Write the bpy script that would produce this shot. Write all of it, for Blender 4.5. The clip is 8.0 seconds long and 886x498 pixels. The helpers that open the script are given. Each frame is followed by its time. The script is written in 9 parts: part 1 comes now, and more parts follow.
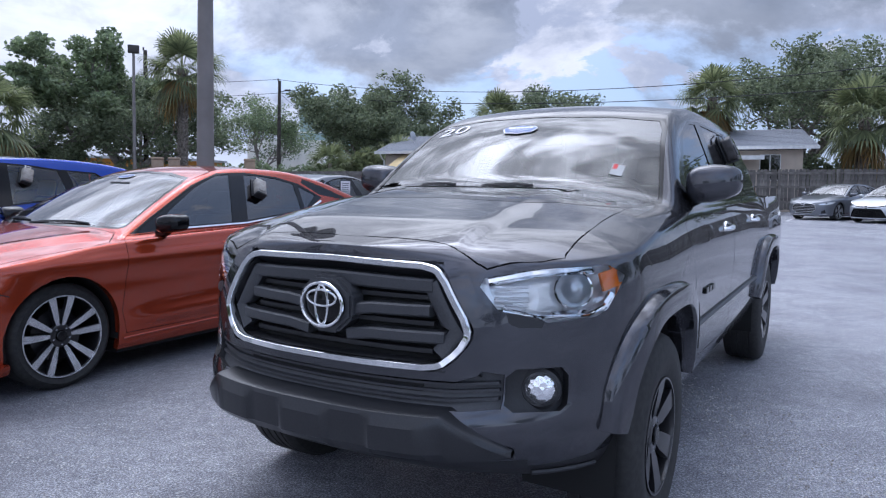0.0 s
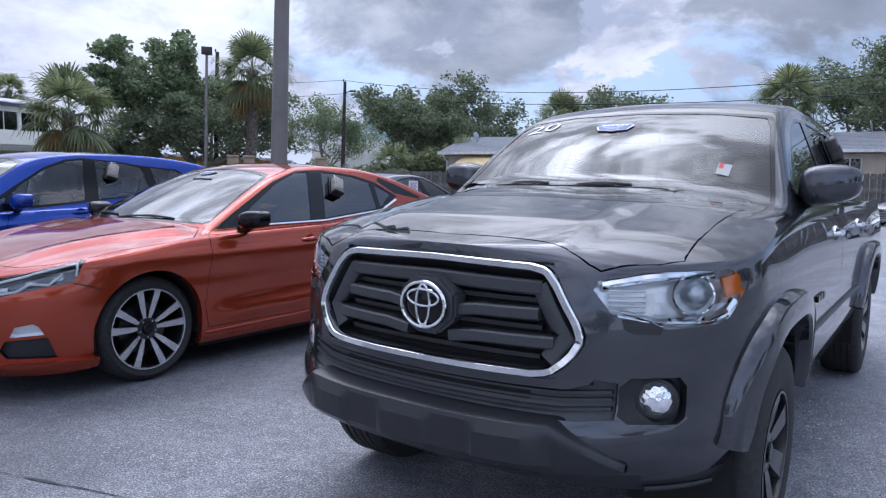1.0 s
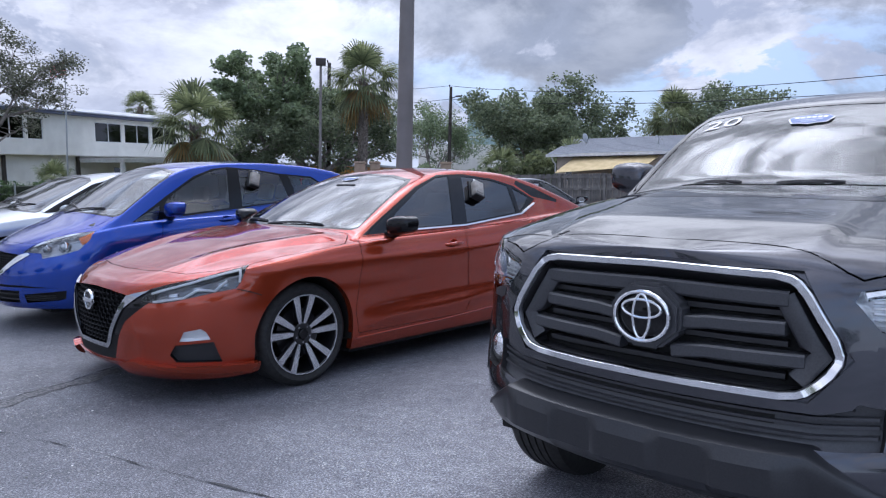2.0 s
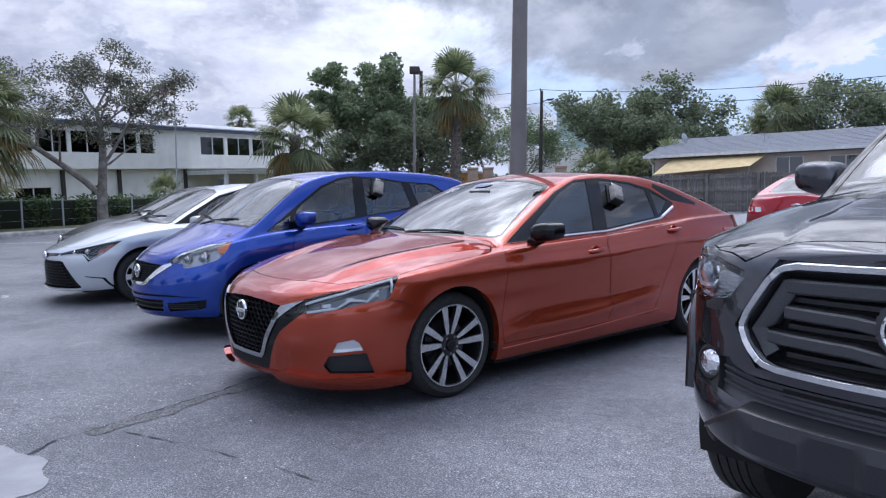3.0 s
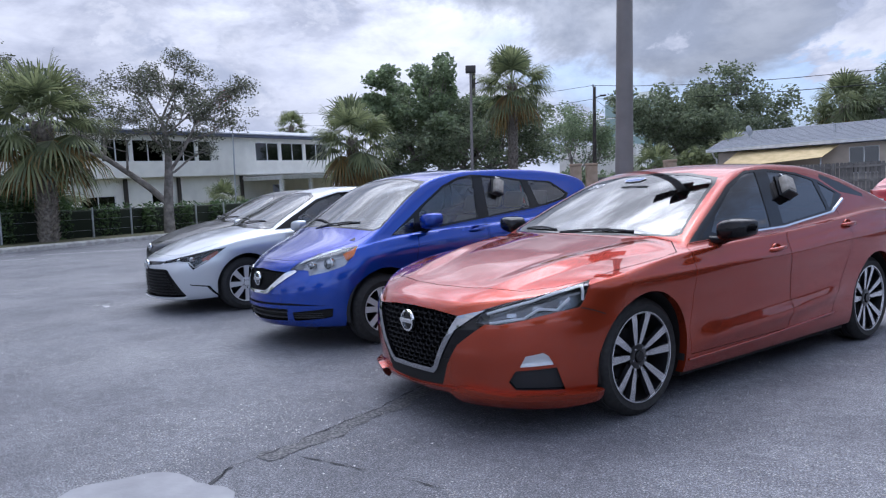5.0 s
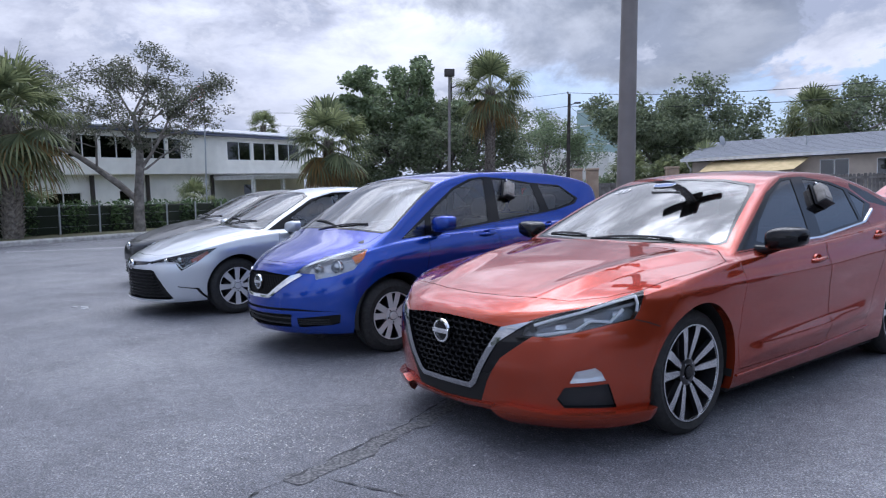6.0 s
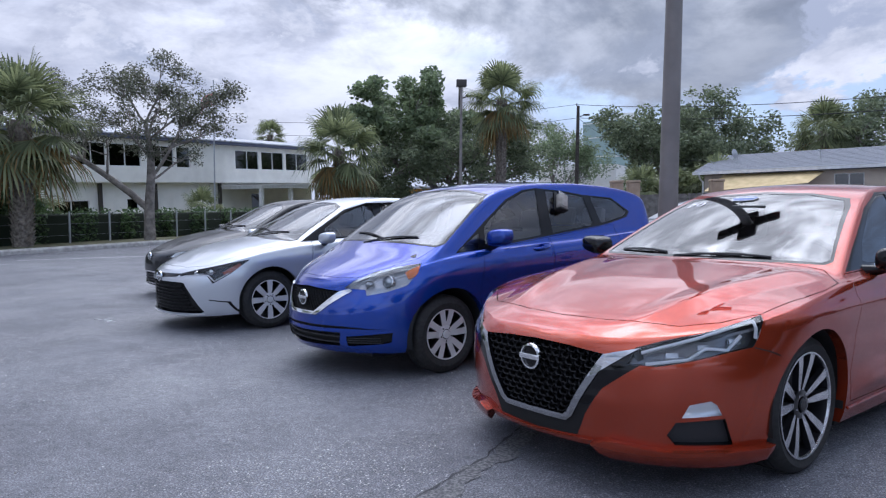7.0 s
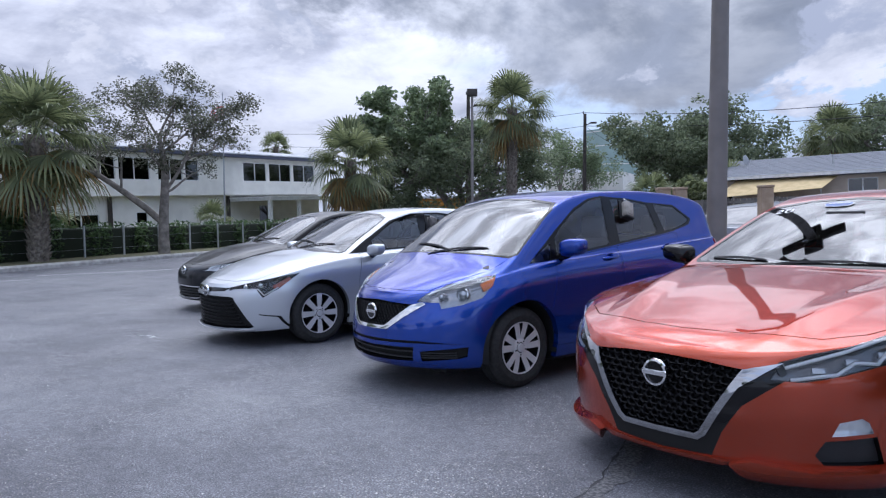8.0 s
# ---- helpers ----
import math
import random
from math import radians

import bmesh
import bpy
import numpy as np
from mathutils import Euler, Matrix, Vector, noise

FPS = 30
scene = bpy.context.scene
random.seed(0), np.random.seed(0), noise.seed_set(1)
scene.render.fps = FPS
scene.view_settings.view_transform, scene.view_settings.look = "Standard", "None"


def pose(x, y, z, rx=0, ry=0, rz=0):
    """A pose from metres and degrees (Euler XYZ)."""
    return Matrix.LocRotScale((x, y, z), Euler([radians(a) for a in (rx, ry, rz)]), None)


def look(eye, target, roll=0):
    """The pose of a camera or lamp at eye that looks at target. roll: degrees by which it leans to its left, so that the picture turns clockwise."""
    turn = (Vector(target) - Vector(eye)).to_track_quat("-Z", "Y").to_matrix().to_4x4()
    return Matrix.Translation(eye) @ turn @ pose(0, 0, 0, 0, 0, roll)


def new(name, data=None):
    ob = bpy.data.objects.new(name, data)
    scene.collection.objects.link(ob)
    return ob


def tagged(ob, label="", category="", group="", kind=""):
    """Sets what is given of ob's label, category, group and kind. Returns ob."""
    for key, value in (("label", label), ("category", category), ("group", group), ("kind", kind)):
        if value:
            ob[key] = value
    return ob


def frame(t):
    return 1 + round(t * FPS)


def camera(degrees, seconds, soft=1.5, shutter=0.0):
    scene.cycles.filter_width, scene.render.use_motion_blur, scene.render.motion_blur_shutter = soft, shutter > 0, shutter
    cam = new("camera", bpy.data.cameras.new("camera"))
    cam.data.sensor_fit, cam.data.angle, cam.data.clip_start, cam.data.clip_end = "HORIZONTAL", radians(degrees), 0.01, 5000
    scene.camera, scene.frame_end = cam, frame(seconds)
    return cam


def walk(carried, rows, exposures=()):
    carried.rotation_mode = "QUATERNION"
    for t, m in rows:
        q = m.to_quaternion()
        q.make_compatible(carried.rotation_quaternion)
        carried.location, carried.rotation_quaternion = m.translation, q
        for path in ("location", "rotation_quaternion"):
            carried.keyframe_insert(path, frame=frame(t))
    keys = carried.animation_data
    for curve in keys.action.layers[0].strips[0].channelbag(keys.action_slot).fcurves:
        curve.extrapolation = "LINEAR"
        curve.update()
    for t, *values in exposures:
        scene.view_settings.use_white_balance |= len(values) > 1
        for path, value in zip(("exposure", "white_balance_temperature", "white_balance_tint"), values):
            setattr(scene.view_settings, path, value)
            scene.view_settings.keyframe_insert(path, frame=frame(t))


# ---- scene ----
cam = camera(63.4, 8.0, soft=1.2)
PATH = [
    (0, (-0.043, 0.34, 1.329), (-0.146, 2.329, 1.141), 0.7),
    (0.5, (-0.082, 0.342, 1.319), (-0.242, 2.326, 1.131), 1.2),
    (1, (-0.198, 0.422, 1.312), (-0.464, 2.395, 1.124), 1.3),
    (1.5, (-0.347, 0.506, 1.315), (-0.75, 2.456, 1.129), 0.9),
    (2, (-0.547, 0.508, 1.301), (-1.092, 2.424, 1.12), 0.3),
    (3.5, (-1.178, 0.548, 1.308), (-2.027, 2.352, 1.149), -1.4),
    (4, (-1.396, 0.566, 1.295), (-2.288, 2.349, 1.137), -2.0),
    (4.5, (-1.627, 0.549, 1.308), (-2.529, 2.327, 1.148), -2.3),
    (6, (-2.327, 0.681, 1.295), (-3.13, 2.507, 1.145), -1.0),
    (6.5, (-2.583, 0.727, 1.295), (-3.365, 2.562, 1.157), -0.3),
    (7, (-2.852, 0.809, 1.309), (-3.66, 2.635, 1.189), -0.5),
    (7.5, (-3.148, 0.807, 1.302), (-3.979, 2.624, 1.199), -1.0),
    (8, (-3.415, 0.741, 1.319), (-4.227, 2.567, 1.226), -1.2),
]
walk(cam, [(t, look(eye, target, roll)) for t, eye, target, roll in PATH], [(0, 0.42, 5560, 15), (3, 0.40, 5640, 15), (8, 0.34, 5640, 15)])

# ---- light: broken bright cloud with a veiled sun high up ----
SUN_ELEVATION, SUN_TURN = 60.0, 202.0


def make_world():
    world = bpy.data.worlds.new("sky")
    scene.world = world
    world.use_nodes = True
    nt = world.node_tree
    nodes, links = nt.nodes, nt.links
    nodes.clear()

    def add(kind, *sockets, **props):
        n = nodes.new(kind)
        for k, v in props.items():
            if k == "operation":
                n.operation = v
            elif k == "blend_type":
                n.blend_type = v
        for i, s in enumerate(sockets):
            if s is None:
                continue
            if isinstance(s, (int, float, tuple)):
                n.inputs[i].default_value = s
            else:
                links.new(s, n.inputs[i])
        return n

    def math_(op, a, b=None, c=None):
        return add("ShaderNodeMath", a, b, c, operation=op).outputs[0]

    def mix(f, a, b):
        n = nodes.new("ShaderNodeMix")
        n.data_type = "RGBA"
        for s, k in ((f, 0), (a, 6), (b, 7)):
            if isinstance(s, (int, float, tuple)):
                n.inputs[k].default_value = s
            else:
                links.new(s, n.inputs[k])
        return n.outputs[2]

    def step(v, lo, hi):
        n = nodes.new("ShaderNodeMapRange")
        n.interpolation_type = "SMOOTHSTEP"
        links.new(v, n.inputs[0])
        n.inputs[1].default_value, n.inputs[2].default_value = lo, hi
        return n.outputs[0]

    out, back = nodes.new("ShaderNodeOutputWorld"), nodes.new("ShaderNodeBackground")
    co = nodes.new("ShaderNodeTexCoord").outputs["Generated"]
    sky = nodes.new("ShaderNodeTexSky")
    sky.sky_type, sky.sun_disc = "NISHITA", False
    sky.sun_elevation, sky.sun_rotation = radians(SUN_ELEVATION), radians(SUN_TURN)
    sep = add("ShaderNodeSeparateXYZ", co)
    x, y, z = sep.outputs
    az = math_("ARCTAN2", x, y)
    # clouds are wider than they are high
    ball = add("ShaderNodeCombineXYZ", x, y, math_("MULTIPLY", z, 1.7)).outputs[0]
    wisp = add("ShaderNodeCombineXYZ", x, y, math_("MULTIPLY", z, 3.2)).outputs[0]

    def noise(vec, scale, detail, rough, dist=0.0, shift=(0, 0, 0)):
        m = add("ShaderNodeVectorMath", vec, shift, operation="ADD").outputs[0]
        n = nodes.new("ShaderNodeTexNoise")
        links.new(m, n.inputs["Vector"])
        n.inputs["Scale"].default_value, n.inputs["Detail"].default_value = scale, detail
        n.inputs["Roughness"].default_value, n.inputs["Distortion"].default_value = rough, dist
        return n.outputs["Fac"]

    def bank(az0, half, z0, z1):
        """A broad bank of cloud about a bearing, between two heights."""
        d = math_("DIVIDE", math_("SUBTRACT", az, radians(az0)), radians(half))
        g = math_("POWER", 2.718, math_("MULTIPLY", math_("MULTIPLY", d, d), -1.0))
        return math_("MULTIPLY", g, step(z, z0, z1))

    veil = noise(wisp, 1.9, 8, 0.55, 0.4, (3.1, 1.7, 0.4))
    thin = noise(wisp, 5.2, 9, 0.58, 0.3, (0.4, 3.3, 1.1))
    puff = noise(ball, 6.5, 12, 0.60, 0.25, (7.4, 0.3, 2.2))
    rim = noise(ball, 6.5, 12, 0.60, 0.25, (7.425, 0.28, 2.165))
    dark = noise(ball, 3.1, 10, 0.60, 0.35, (1.3, 5.2, 0.0))
    west = math_("MULTIPLY", step(math_("MULTIPLY", x, -1.0), 0.05, 0.62), math_("SUBTRACT", 1.0, step(z, 0.32, 0.6)))
    blue = mix(0.6, add("ShaderNodeVectorMath", sky.outputs[0], (0.10, 0.10, 0.10), operation="MULTIPLY").outputs[0], (0.315, 0.40, 0.55, 1))
    haze = mix(step(thin, 0.36, 0.62), (0.315, 0.33, 0.385, 1), (0.50, 0.505, 0.54, 1))
    lit = step(math_("ADD", math_("SUBTRACT", puff, rim), 0.5), 0.46, 0.60)
    knob = noise(ball, 13.0, 8, 0.6, 0.2, (2.1, 6.6, 0.7))
    crest = mix(step(knob, 0.36, 0.62), (0.36, 0.38, 0.43, 1), (0.56, 0.56, 0.585, 1))
    white = mix(lit, (0.33, 0.355, 0.42, 1), crest)
    grey = mix(step(puff, 0.36, 0.64), (0.137, 0.158, 0.195, 1), (0.27, 0.295, 0.345, 1))
    cover = step(math_("ADD", veil, math_("MULTIPLY", west, 0.30)), 0.46, 0.66)
    col = mix(cover, blue, haze)
    mass = math_("ADD", dark, math_("MULTIPLY", bank(-7, 10, 0.10, 0.22), 0.24))
    mass = math_("ADD", mass, math_("MULTIPLY", bank(24, 12, 0.10, 0.26), 0.17))
    mass = math_("ADD", mass, math_("MULTIPLY", bank(-5, 20, 0.12, 0.26), 0.17))
    mass = math_("ADD", math_("SUBTRACT", mass, math_("MULTIPLY", west, 0.10)), math_("MULTIPLY", step(z, 0.3, 0.6), 0.04))
    col = mix(step(mass, 0.50, 0.62), col, grey)
    heap = math_("ADD", math_("ADD", math_("MULTIPLY", puff, 0.8), math_("MULTIPLY", dark, 0.2)), math_("MULTIPLY", bank(9, 8, 0.02, 0.08), 0.10))
    col = mix(step(math_("SUBTRACT", heap, math_("MULTIPLY", bank(-2, 15, 0.13, 0.21), 0.08)), 0.535, 0.575), col, white)
    # low haze
    col = mix(math_("MULTIPLY", math_("SUBTRACT", 1.0, step(z, 0.0, 0.14)), 0.45), col, (0.495, 0.55, 0.645, 1))
    # added fill: the unseen sky behind the camera made brighter to light the fronts
    fill_side = add("ShaderNodeVectorMath", co, (0.50, -0.83, 0.25), operation="DOT_PRODUCT").outputs["Value"]
    bright = mix(step(fill_side, -0.15, 0.85), (1, 1, 1, 1), (1.9, 1.86, 1.78, 1))
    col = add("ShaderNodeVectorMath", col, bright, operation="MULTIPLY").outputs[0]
    # the sun's glow through the cloud
    el, tu = radians(SUN_ELEVATION), radians(SUN_TURN)
    to_sun = (math.cos(el) * math.sin(tu), -math.cos(el) * math.cos(tu), math.sin(el))
    dot = add("ShaderNodeVectorMath", co, to_sun, operation="DOT_PRODUCT").outputs["Value"]
    dot = math_("MAXIMUM", dot, 0.0)
    wide = math_("MULTIPLY", math_("POWER", dot, 5.0), 2.3)
    tight = math_("MULTIPLY", math_("POWER", dot, 34.0), 4.2)
    glow = math_("MULTIPLY", math_("ADD", wide, tight), math_("ADD", step(math_("ADD", math_("MULTIPLY", puff, 0.5), math_("MULTIPLY", dark, 0.5)), 0.58, 0.42), 0.16))
    tint = add("ShaderNodeVectorMath", (1.0, 0.98, 0.95), operation="SCALE")
    links.new(glow, tint.inputs["Scale"])
    col = add("ShaderNodeVectorMath", col, tint.outputs[0], operation="ADD").outputs[0]
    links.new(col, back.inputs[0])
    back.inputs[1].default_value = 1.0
    links.new(back.outputs[0], out.inputs[0])


make_world()
sun = new("sun", bpy.data.lights.new("sun", "SUN"))
sun.data.energy, sun.data.angle, sun.data.color = 0.6, radians(76), (1.0, 0.96, 0.9)
sun.matrix_world = pose(0, 0, 30, 90 - SUN_ELEVATION, 0, SUN_TURN)


# ---- helpers for nodes, meshes and parts ----
def principled(name, color, rough=0.5, metal=0.0, coat=0.0, spec=0.5):
    m = bpy.data.materials.new(name)
    m.use_nodes = True
    b = m.node_tree.nodes["Principled BSDF"]
    b.inputs["Base Color"].default_value = (*color, 1)
    b.inputs["Roughness"].default_value = rough
    b.inputs["Metallic"].default_value = metal
    b.inputs["Coat Weight"].default_value = coat
    b.inputs["Coat Roughness"].default_value = 0.03
    b.inputs["Specular IOR Level"].default_value = spec
    return m


def node(m, kind, **inputs):
    n = m.node_tree.nodes.new(kind)
    for key, value in inputs.items():
        n.inputs[key.replace("_", " ")].default_value = value
    return n


def wire(m, a, b):
    m.node_tree.links.new(a, b)


def noisy(m, scale, dark, light, detail=6.0, where="Object", low=0.35, high=0.65, bump=0.0, bump_scale=None, distance=0.01, rough=None, target="Base Color"):
    """Grain for a material: a noise between two colours, with relief."""
    b = m.node_tree.nodes["Principled BSDF"]
    co = m.node_tree.nodes.new("ShaderNodeTexCoord")
    n = node(m, "ShaderNodeTexNoise", Scale=scale, Detail=detail)
    wire(m, co.outputs[where], n.inputs["Vector"])
    ramp = m.node_tree.nodes.new("ShaderNodeValToRGB")
    ramp.color_ramp.elements[0].position, ramp.color_ramp.elements[1].position = low, high
    ramp.color_ramp.elements[0].color, ramp.color_ramp.elements[1].color = (*dark, 1), (*light, 1)
    wire(m, n.outputs["Fac"], ramp.inputs["Fac"])
    wire(m, ramp.outputs["Color"], b.inputs[target])
    if bump:
        n2 = node(m, "ShaderNodeTexNoise", Scale=bump_scale or scale * 4, Detail=4.0)
        wire(m, co.outputs[where], n2.inputs["Vector"])
        bp = node(m, "ShaderNodeBump", Strength=bump, Distance=distance)
        wire(m, n2.outputs["Fac"], bp.inputs["Height"])
        wire(m, bp.outputs["Normal"], b.inputs["Normal"])
    if rough:
        mr = node(m, "ShaderNodeMapRange")
        mr.inputs["To Min"].default_value, mr.inputs["To Max"].default_value = rough
        wire(m, n.outputs["Fac"], mr.inputs["Value"])
        wire(m, mr.outputs["Result"], b.inputs["Roughness"])
    return m


def thing(name, m, label, category, group="", kind=""):
    ob = new(name)
    ob.matrix_world = m
    return tagged(ob, label, category, group, kind)


def part(name, bm, mats, parent, label="", smooth=True, angle=38, kind=""):
    """Links a bmesh as one mesh object under a thing or a part."""
    me = bpy.data.meshes.new(name)
    bm.to_mesh(me)
    bm.free()
    for mt in mats if isinstance(mats, (list, tuple)) else [mats]:
        me.materials.append(mt)
    if smooth:
        me.polygons.foreach_set("use_smooth", [True] * len(me.polygons))
        if angle:
            me.set_sharp_from_angle(angle=radians(angle))
    ob = new(name, me)
    ob.parent = parent
    if label or kind:
        tagged(ob, label, kind=kind)
    return ob


def again(ob, name, parent, m=None):
    """The mesh of a part once more, under another parent."""
    o = new(name, ob.data)
    o.parent = parent
    if m is not None:
        o.matrix_basis = m
    return o


def box(bm, x0, x1, y0, y1, z0, z1, bevel=0.0, m=None, seg=2, mat=0):
    r = bmesh.ops.create_cube(bm, size=1.0)
    vs = r["verts"]
    for v in vs:
        v.co = Vector(((x0 + x1) / 2 + v.co.x * (x1 - x0), (y0 + y1) / 2 + v.co.y * (y1 - y0), (z0 + z1) / 2 + v.co.z * (z1 - z0)))
    fs = {f for v in vs for f in v.link_faces}
    if bevel:
        es = list({e for v in vs for e in v.link_edges})
        r = bmesh.ops.bevel(bm, geom=es, offset=bevel, segments=seg, affect="EDGES", profile=0.5)
        fs = {f for f in fs if f.is_valid} | set(r["faces"])
        vs = list({v for f in fs for v in f.verts})
    for f in fs:
        f.material_index = mat
    if m is not None:
        bmesh.ops.transform(bm, matrix=m, verts=vs)
    return vs


def tube(bm, a, b, r0, r1=None, n=10, cap=True, mat=0):
    """A round bar from a to b."""
    a, b = Vector(a), Vector(b)
    r1 = r0 if r1 is None else r1
    q = (b - a).to_track_quat("Z", "Y").to_matrix()
    rings = []
    for p, r in ((a, r0), (b, r1)):
        rings.append([bm.verts.new(p + q @ Vector((r * math.cos(2 * math.pi * i / n), r * math.sin(2 * math.pi * i / n), 0))) for i in range(n)])
    for i in range(n):
        bm.faces.new((rings[0][i], rings[0][(i + 1) % n], rings[1][(i + 1) % n], rings[1][i])).material_index = mat
    if cap:
        bm.faces.new(rings[0][::-1]).material_index = mat
        bm.faces.new(rings[1]).material_index = mat


def sweep(bm, pts, radii, n=8, mat=0, cap=True):
    """A round bar along a line of points."""
    pts = [Vector(p) for p in pts]
    radii = radii if isinstance(radii, (list, tuple)) else [radii] * len(pts)
    rings = []
    for i, p in enumerate(pts):
        d = (pts[min(i + 1, len(pts) - 1)] - pts[max(i - 1, 0)]).normalized()
        q = d.to_track_quat("Z", "Y").to_matrix()
        rings.append([bm.verts.new(p + q @ Vector((radii[i] * math.cos(2 * math.pi * k / n), radii[i] * math.sin(2 * math.pi * k / n), 0))) for k in range(n)])
    for i in range(len(pts) - 1):
        # keep the rings from twisting
        best = min(range(n), key=lambda s: (rings[i][0].co - pts[i] - (rings[i + 1][s].co - pts[i + 1])).length)
        rings[i + 1] = rings[i + 1][best:] + rings[i + 1][:best]
        for k in range(n):
            bm.faces.new((rings[i][k], rings[i][(k + 1) % n], rings[i + 1][(k + 1) % n], rings[i + 1][k])).material_index = mat
    if cap:
        bm.faces.new(rings[0][::-1]).material_index = mat
        bm.faces.new(rings[-1]).material_index = mat


def lathe(bm, profile, n=40, axis="y", mat=0):
    """Turns (radius, along) pairs about an axis through the origin."""
    rings = []
    for r, h in profile:
        ring = []
        for i in range(n):
            c, s = r * math.cos(2 * math.pi * i / n), r * math.sin(2 * math.pi * i / n)
            ring.append(bm.verts.new((c, h, s) if axis == "y" else (c, s, h) if axis == "z" else (h, c, s)))
        rings.append(ring)
    for a, b in zip(rings, rings[1:]):
        for i in range(n):
            bm.faces.new((a[i], a[(i + 1) % n], b[(i + 1) % n], b[i])).material_index = mat


def prism(bm, outline, y0, y1, axes="xz", mat=0):
    """A flat outline given thickness along the third axis."""
    def put(a, b, h):
        return {"xz": (a, h, b), "yz": (h, a, b), "xy": (a, b, h)}[axes]
    lo = [bm.verts.new(put(a, b, y0)) for a, b in outline]
    hi = [bm.verts.new(put(a, b, y1)) for a, b in outline]
    fs = [bm.faces.new(lo), bm.faces.new(hi[::-1])]
    for i in range(len(lo)):
        j = (i + 1) % len(lo)
        fs.append(bm.faces.new((lo[i], hi[i], hi[j], lo[j])))
    for f in fs:
        f.material_index = mat
    return lo + hi


def spline(*keys):
    """A smooth curve through (x, y) pairs that never overshoots."""
    xs, ys = np.array([k[0] for k in keys], float), np.array([k[1] for k in keys], float)
    h, d = np.diff(xs), np.diff(ys) / np.diff(xs)
    m = np.zeros(len(xs))
    m[0], m[-1] = d[0], d[-1]
    for i in range(1, len(xs) - 1):
        if d[i - 1] * d[i] > 0:
            w1, w2 = 2 * h[i] + h[i - 1], h[i] + 2 * h[i - 1]
            m[i] = (w1 + w2) / (w1 / d[i - 1] + w2 / d[i])

    def at(x):
        x = np.clip(np.asarray(x, float), xs[0], xs[-1])
        i = np.clip(np.searchsorted(xs, x) - 1, 0, len(xs) - 2)
        t = (x - xs[i]) / h[i]
        return (2 * t**3 - 3 * t**2 + 1) * ys[i] + (t**3 - 2 * t**2 + t) * h[i] * m[i] + (-2 * t**3 + 3 * t**2) * ys[i + 1] + (t**3 - t**2) * h[i] * m[i + 1]
    # ease the bends at the knots
    wide = (xs[-1] - xs[0]) * 0.013
    gx = np.linspace(xs[0] - 4 * wide, xs[-1] + 4 * wide, 1400)
    gy = at(gx) + np.minimum(gx - xs[0], 0) * m[0] + np.maximum(gx - xs[-1], 0) * m[-1]
    q = gx[1] - gx[0]
    kern = np.exp(-0.5 * (np.arange(-int(4 * wide / q), int(4 * wide / q) + 1) * q / wide) ** 2)
    gy = np.convolve(gy, kern / kern.sum(), "same")
    return lambda x: np.interp(np.clip(np.asarray(x, float), xs[0], xs[-1]), gx, gy)


def smax(a, b, k):
    h = np.clip(0.5 + 0.5 * (a - b) / k, 0, 1)
    return b + (a - b) * h + k * h * (1 - h)


def smin(a, b, k):
    return -smax(-a, -b, k)


def inside(poly, a, b):
    hit = False
    for (x0, y0), (x1, y1) in zip(poly, poly[1:] + poly[:1]):
        if (y0 > b) != (y1 > b) and a < (x1 - x0) * (b - y0) / (y1 - y0) + x0:
            hit = not hit
    return hit


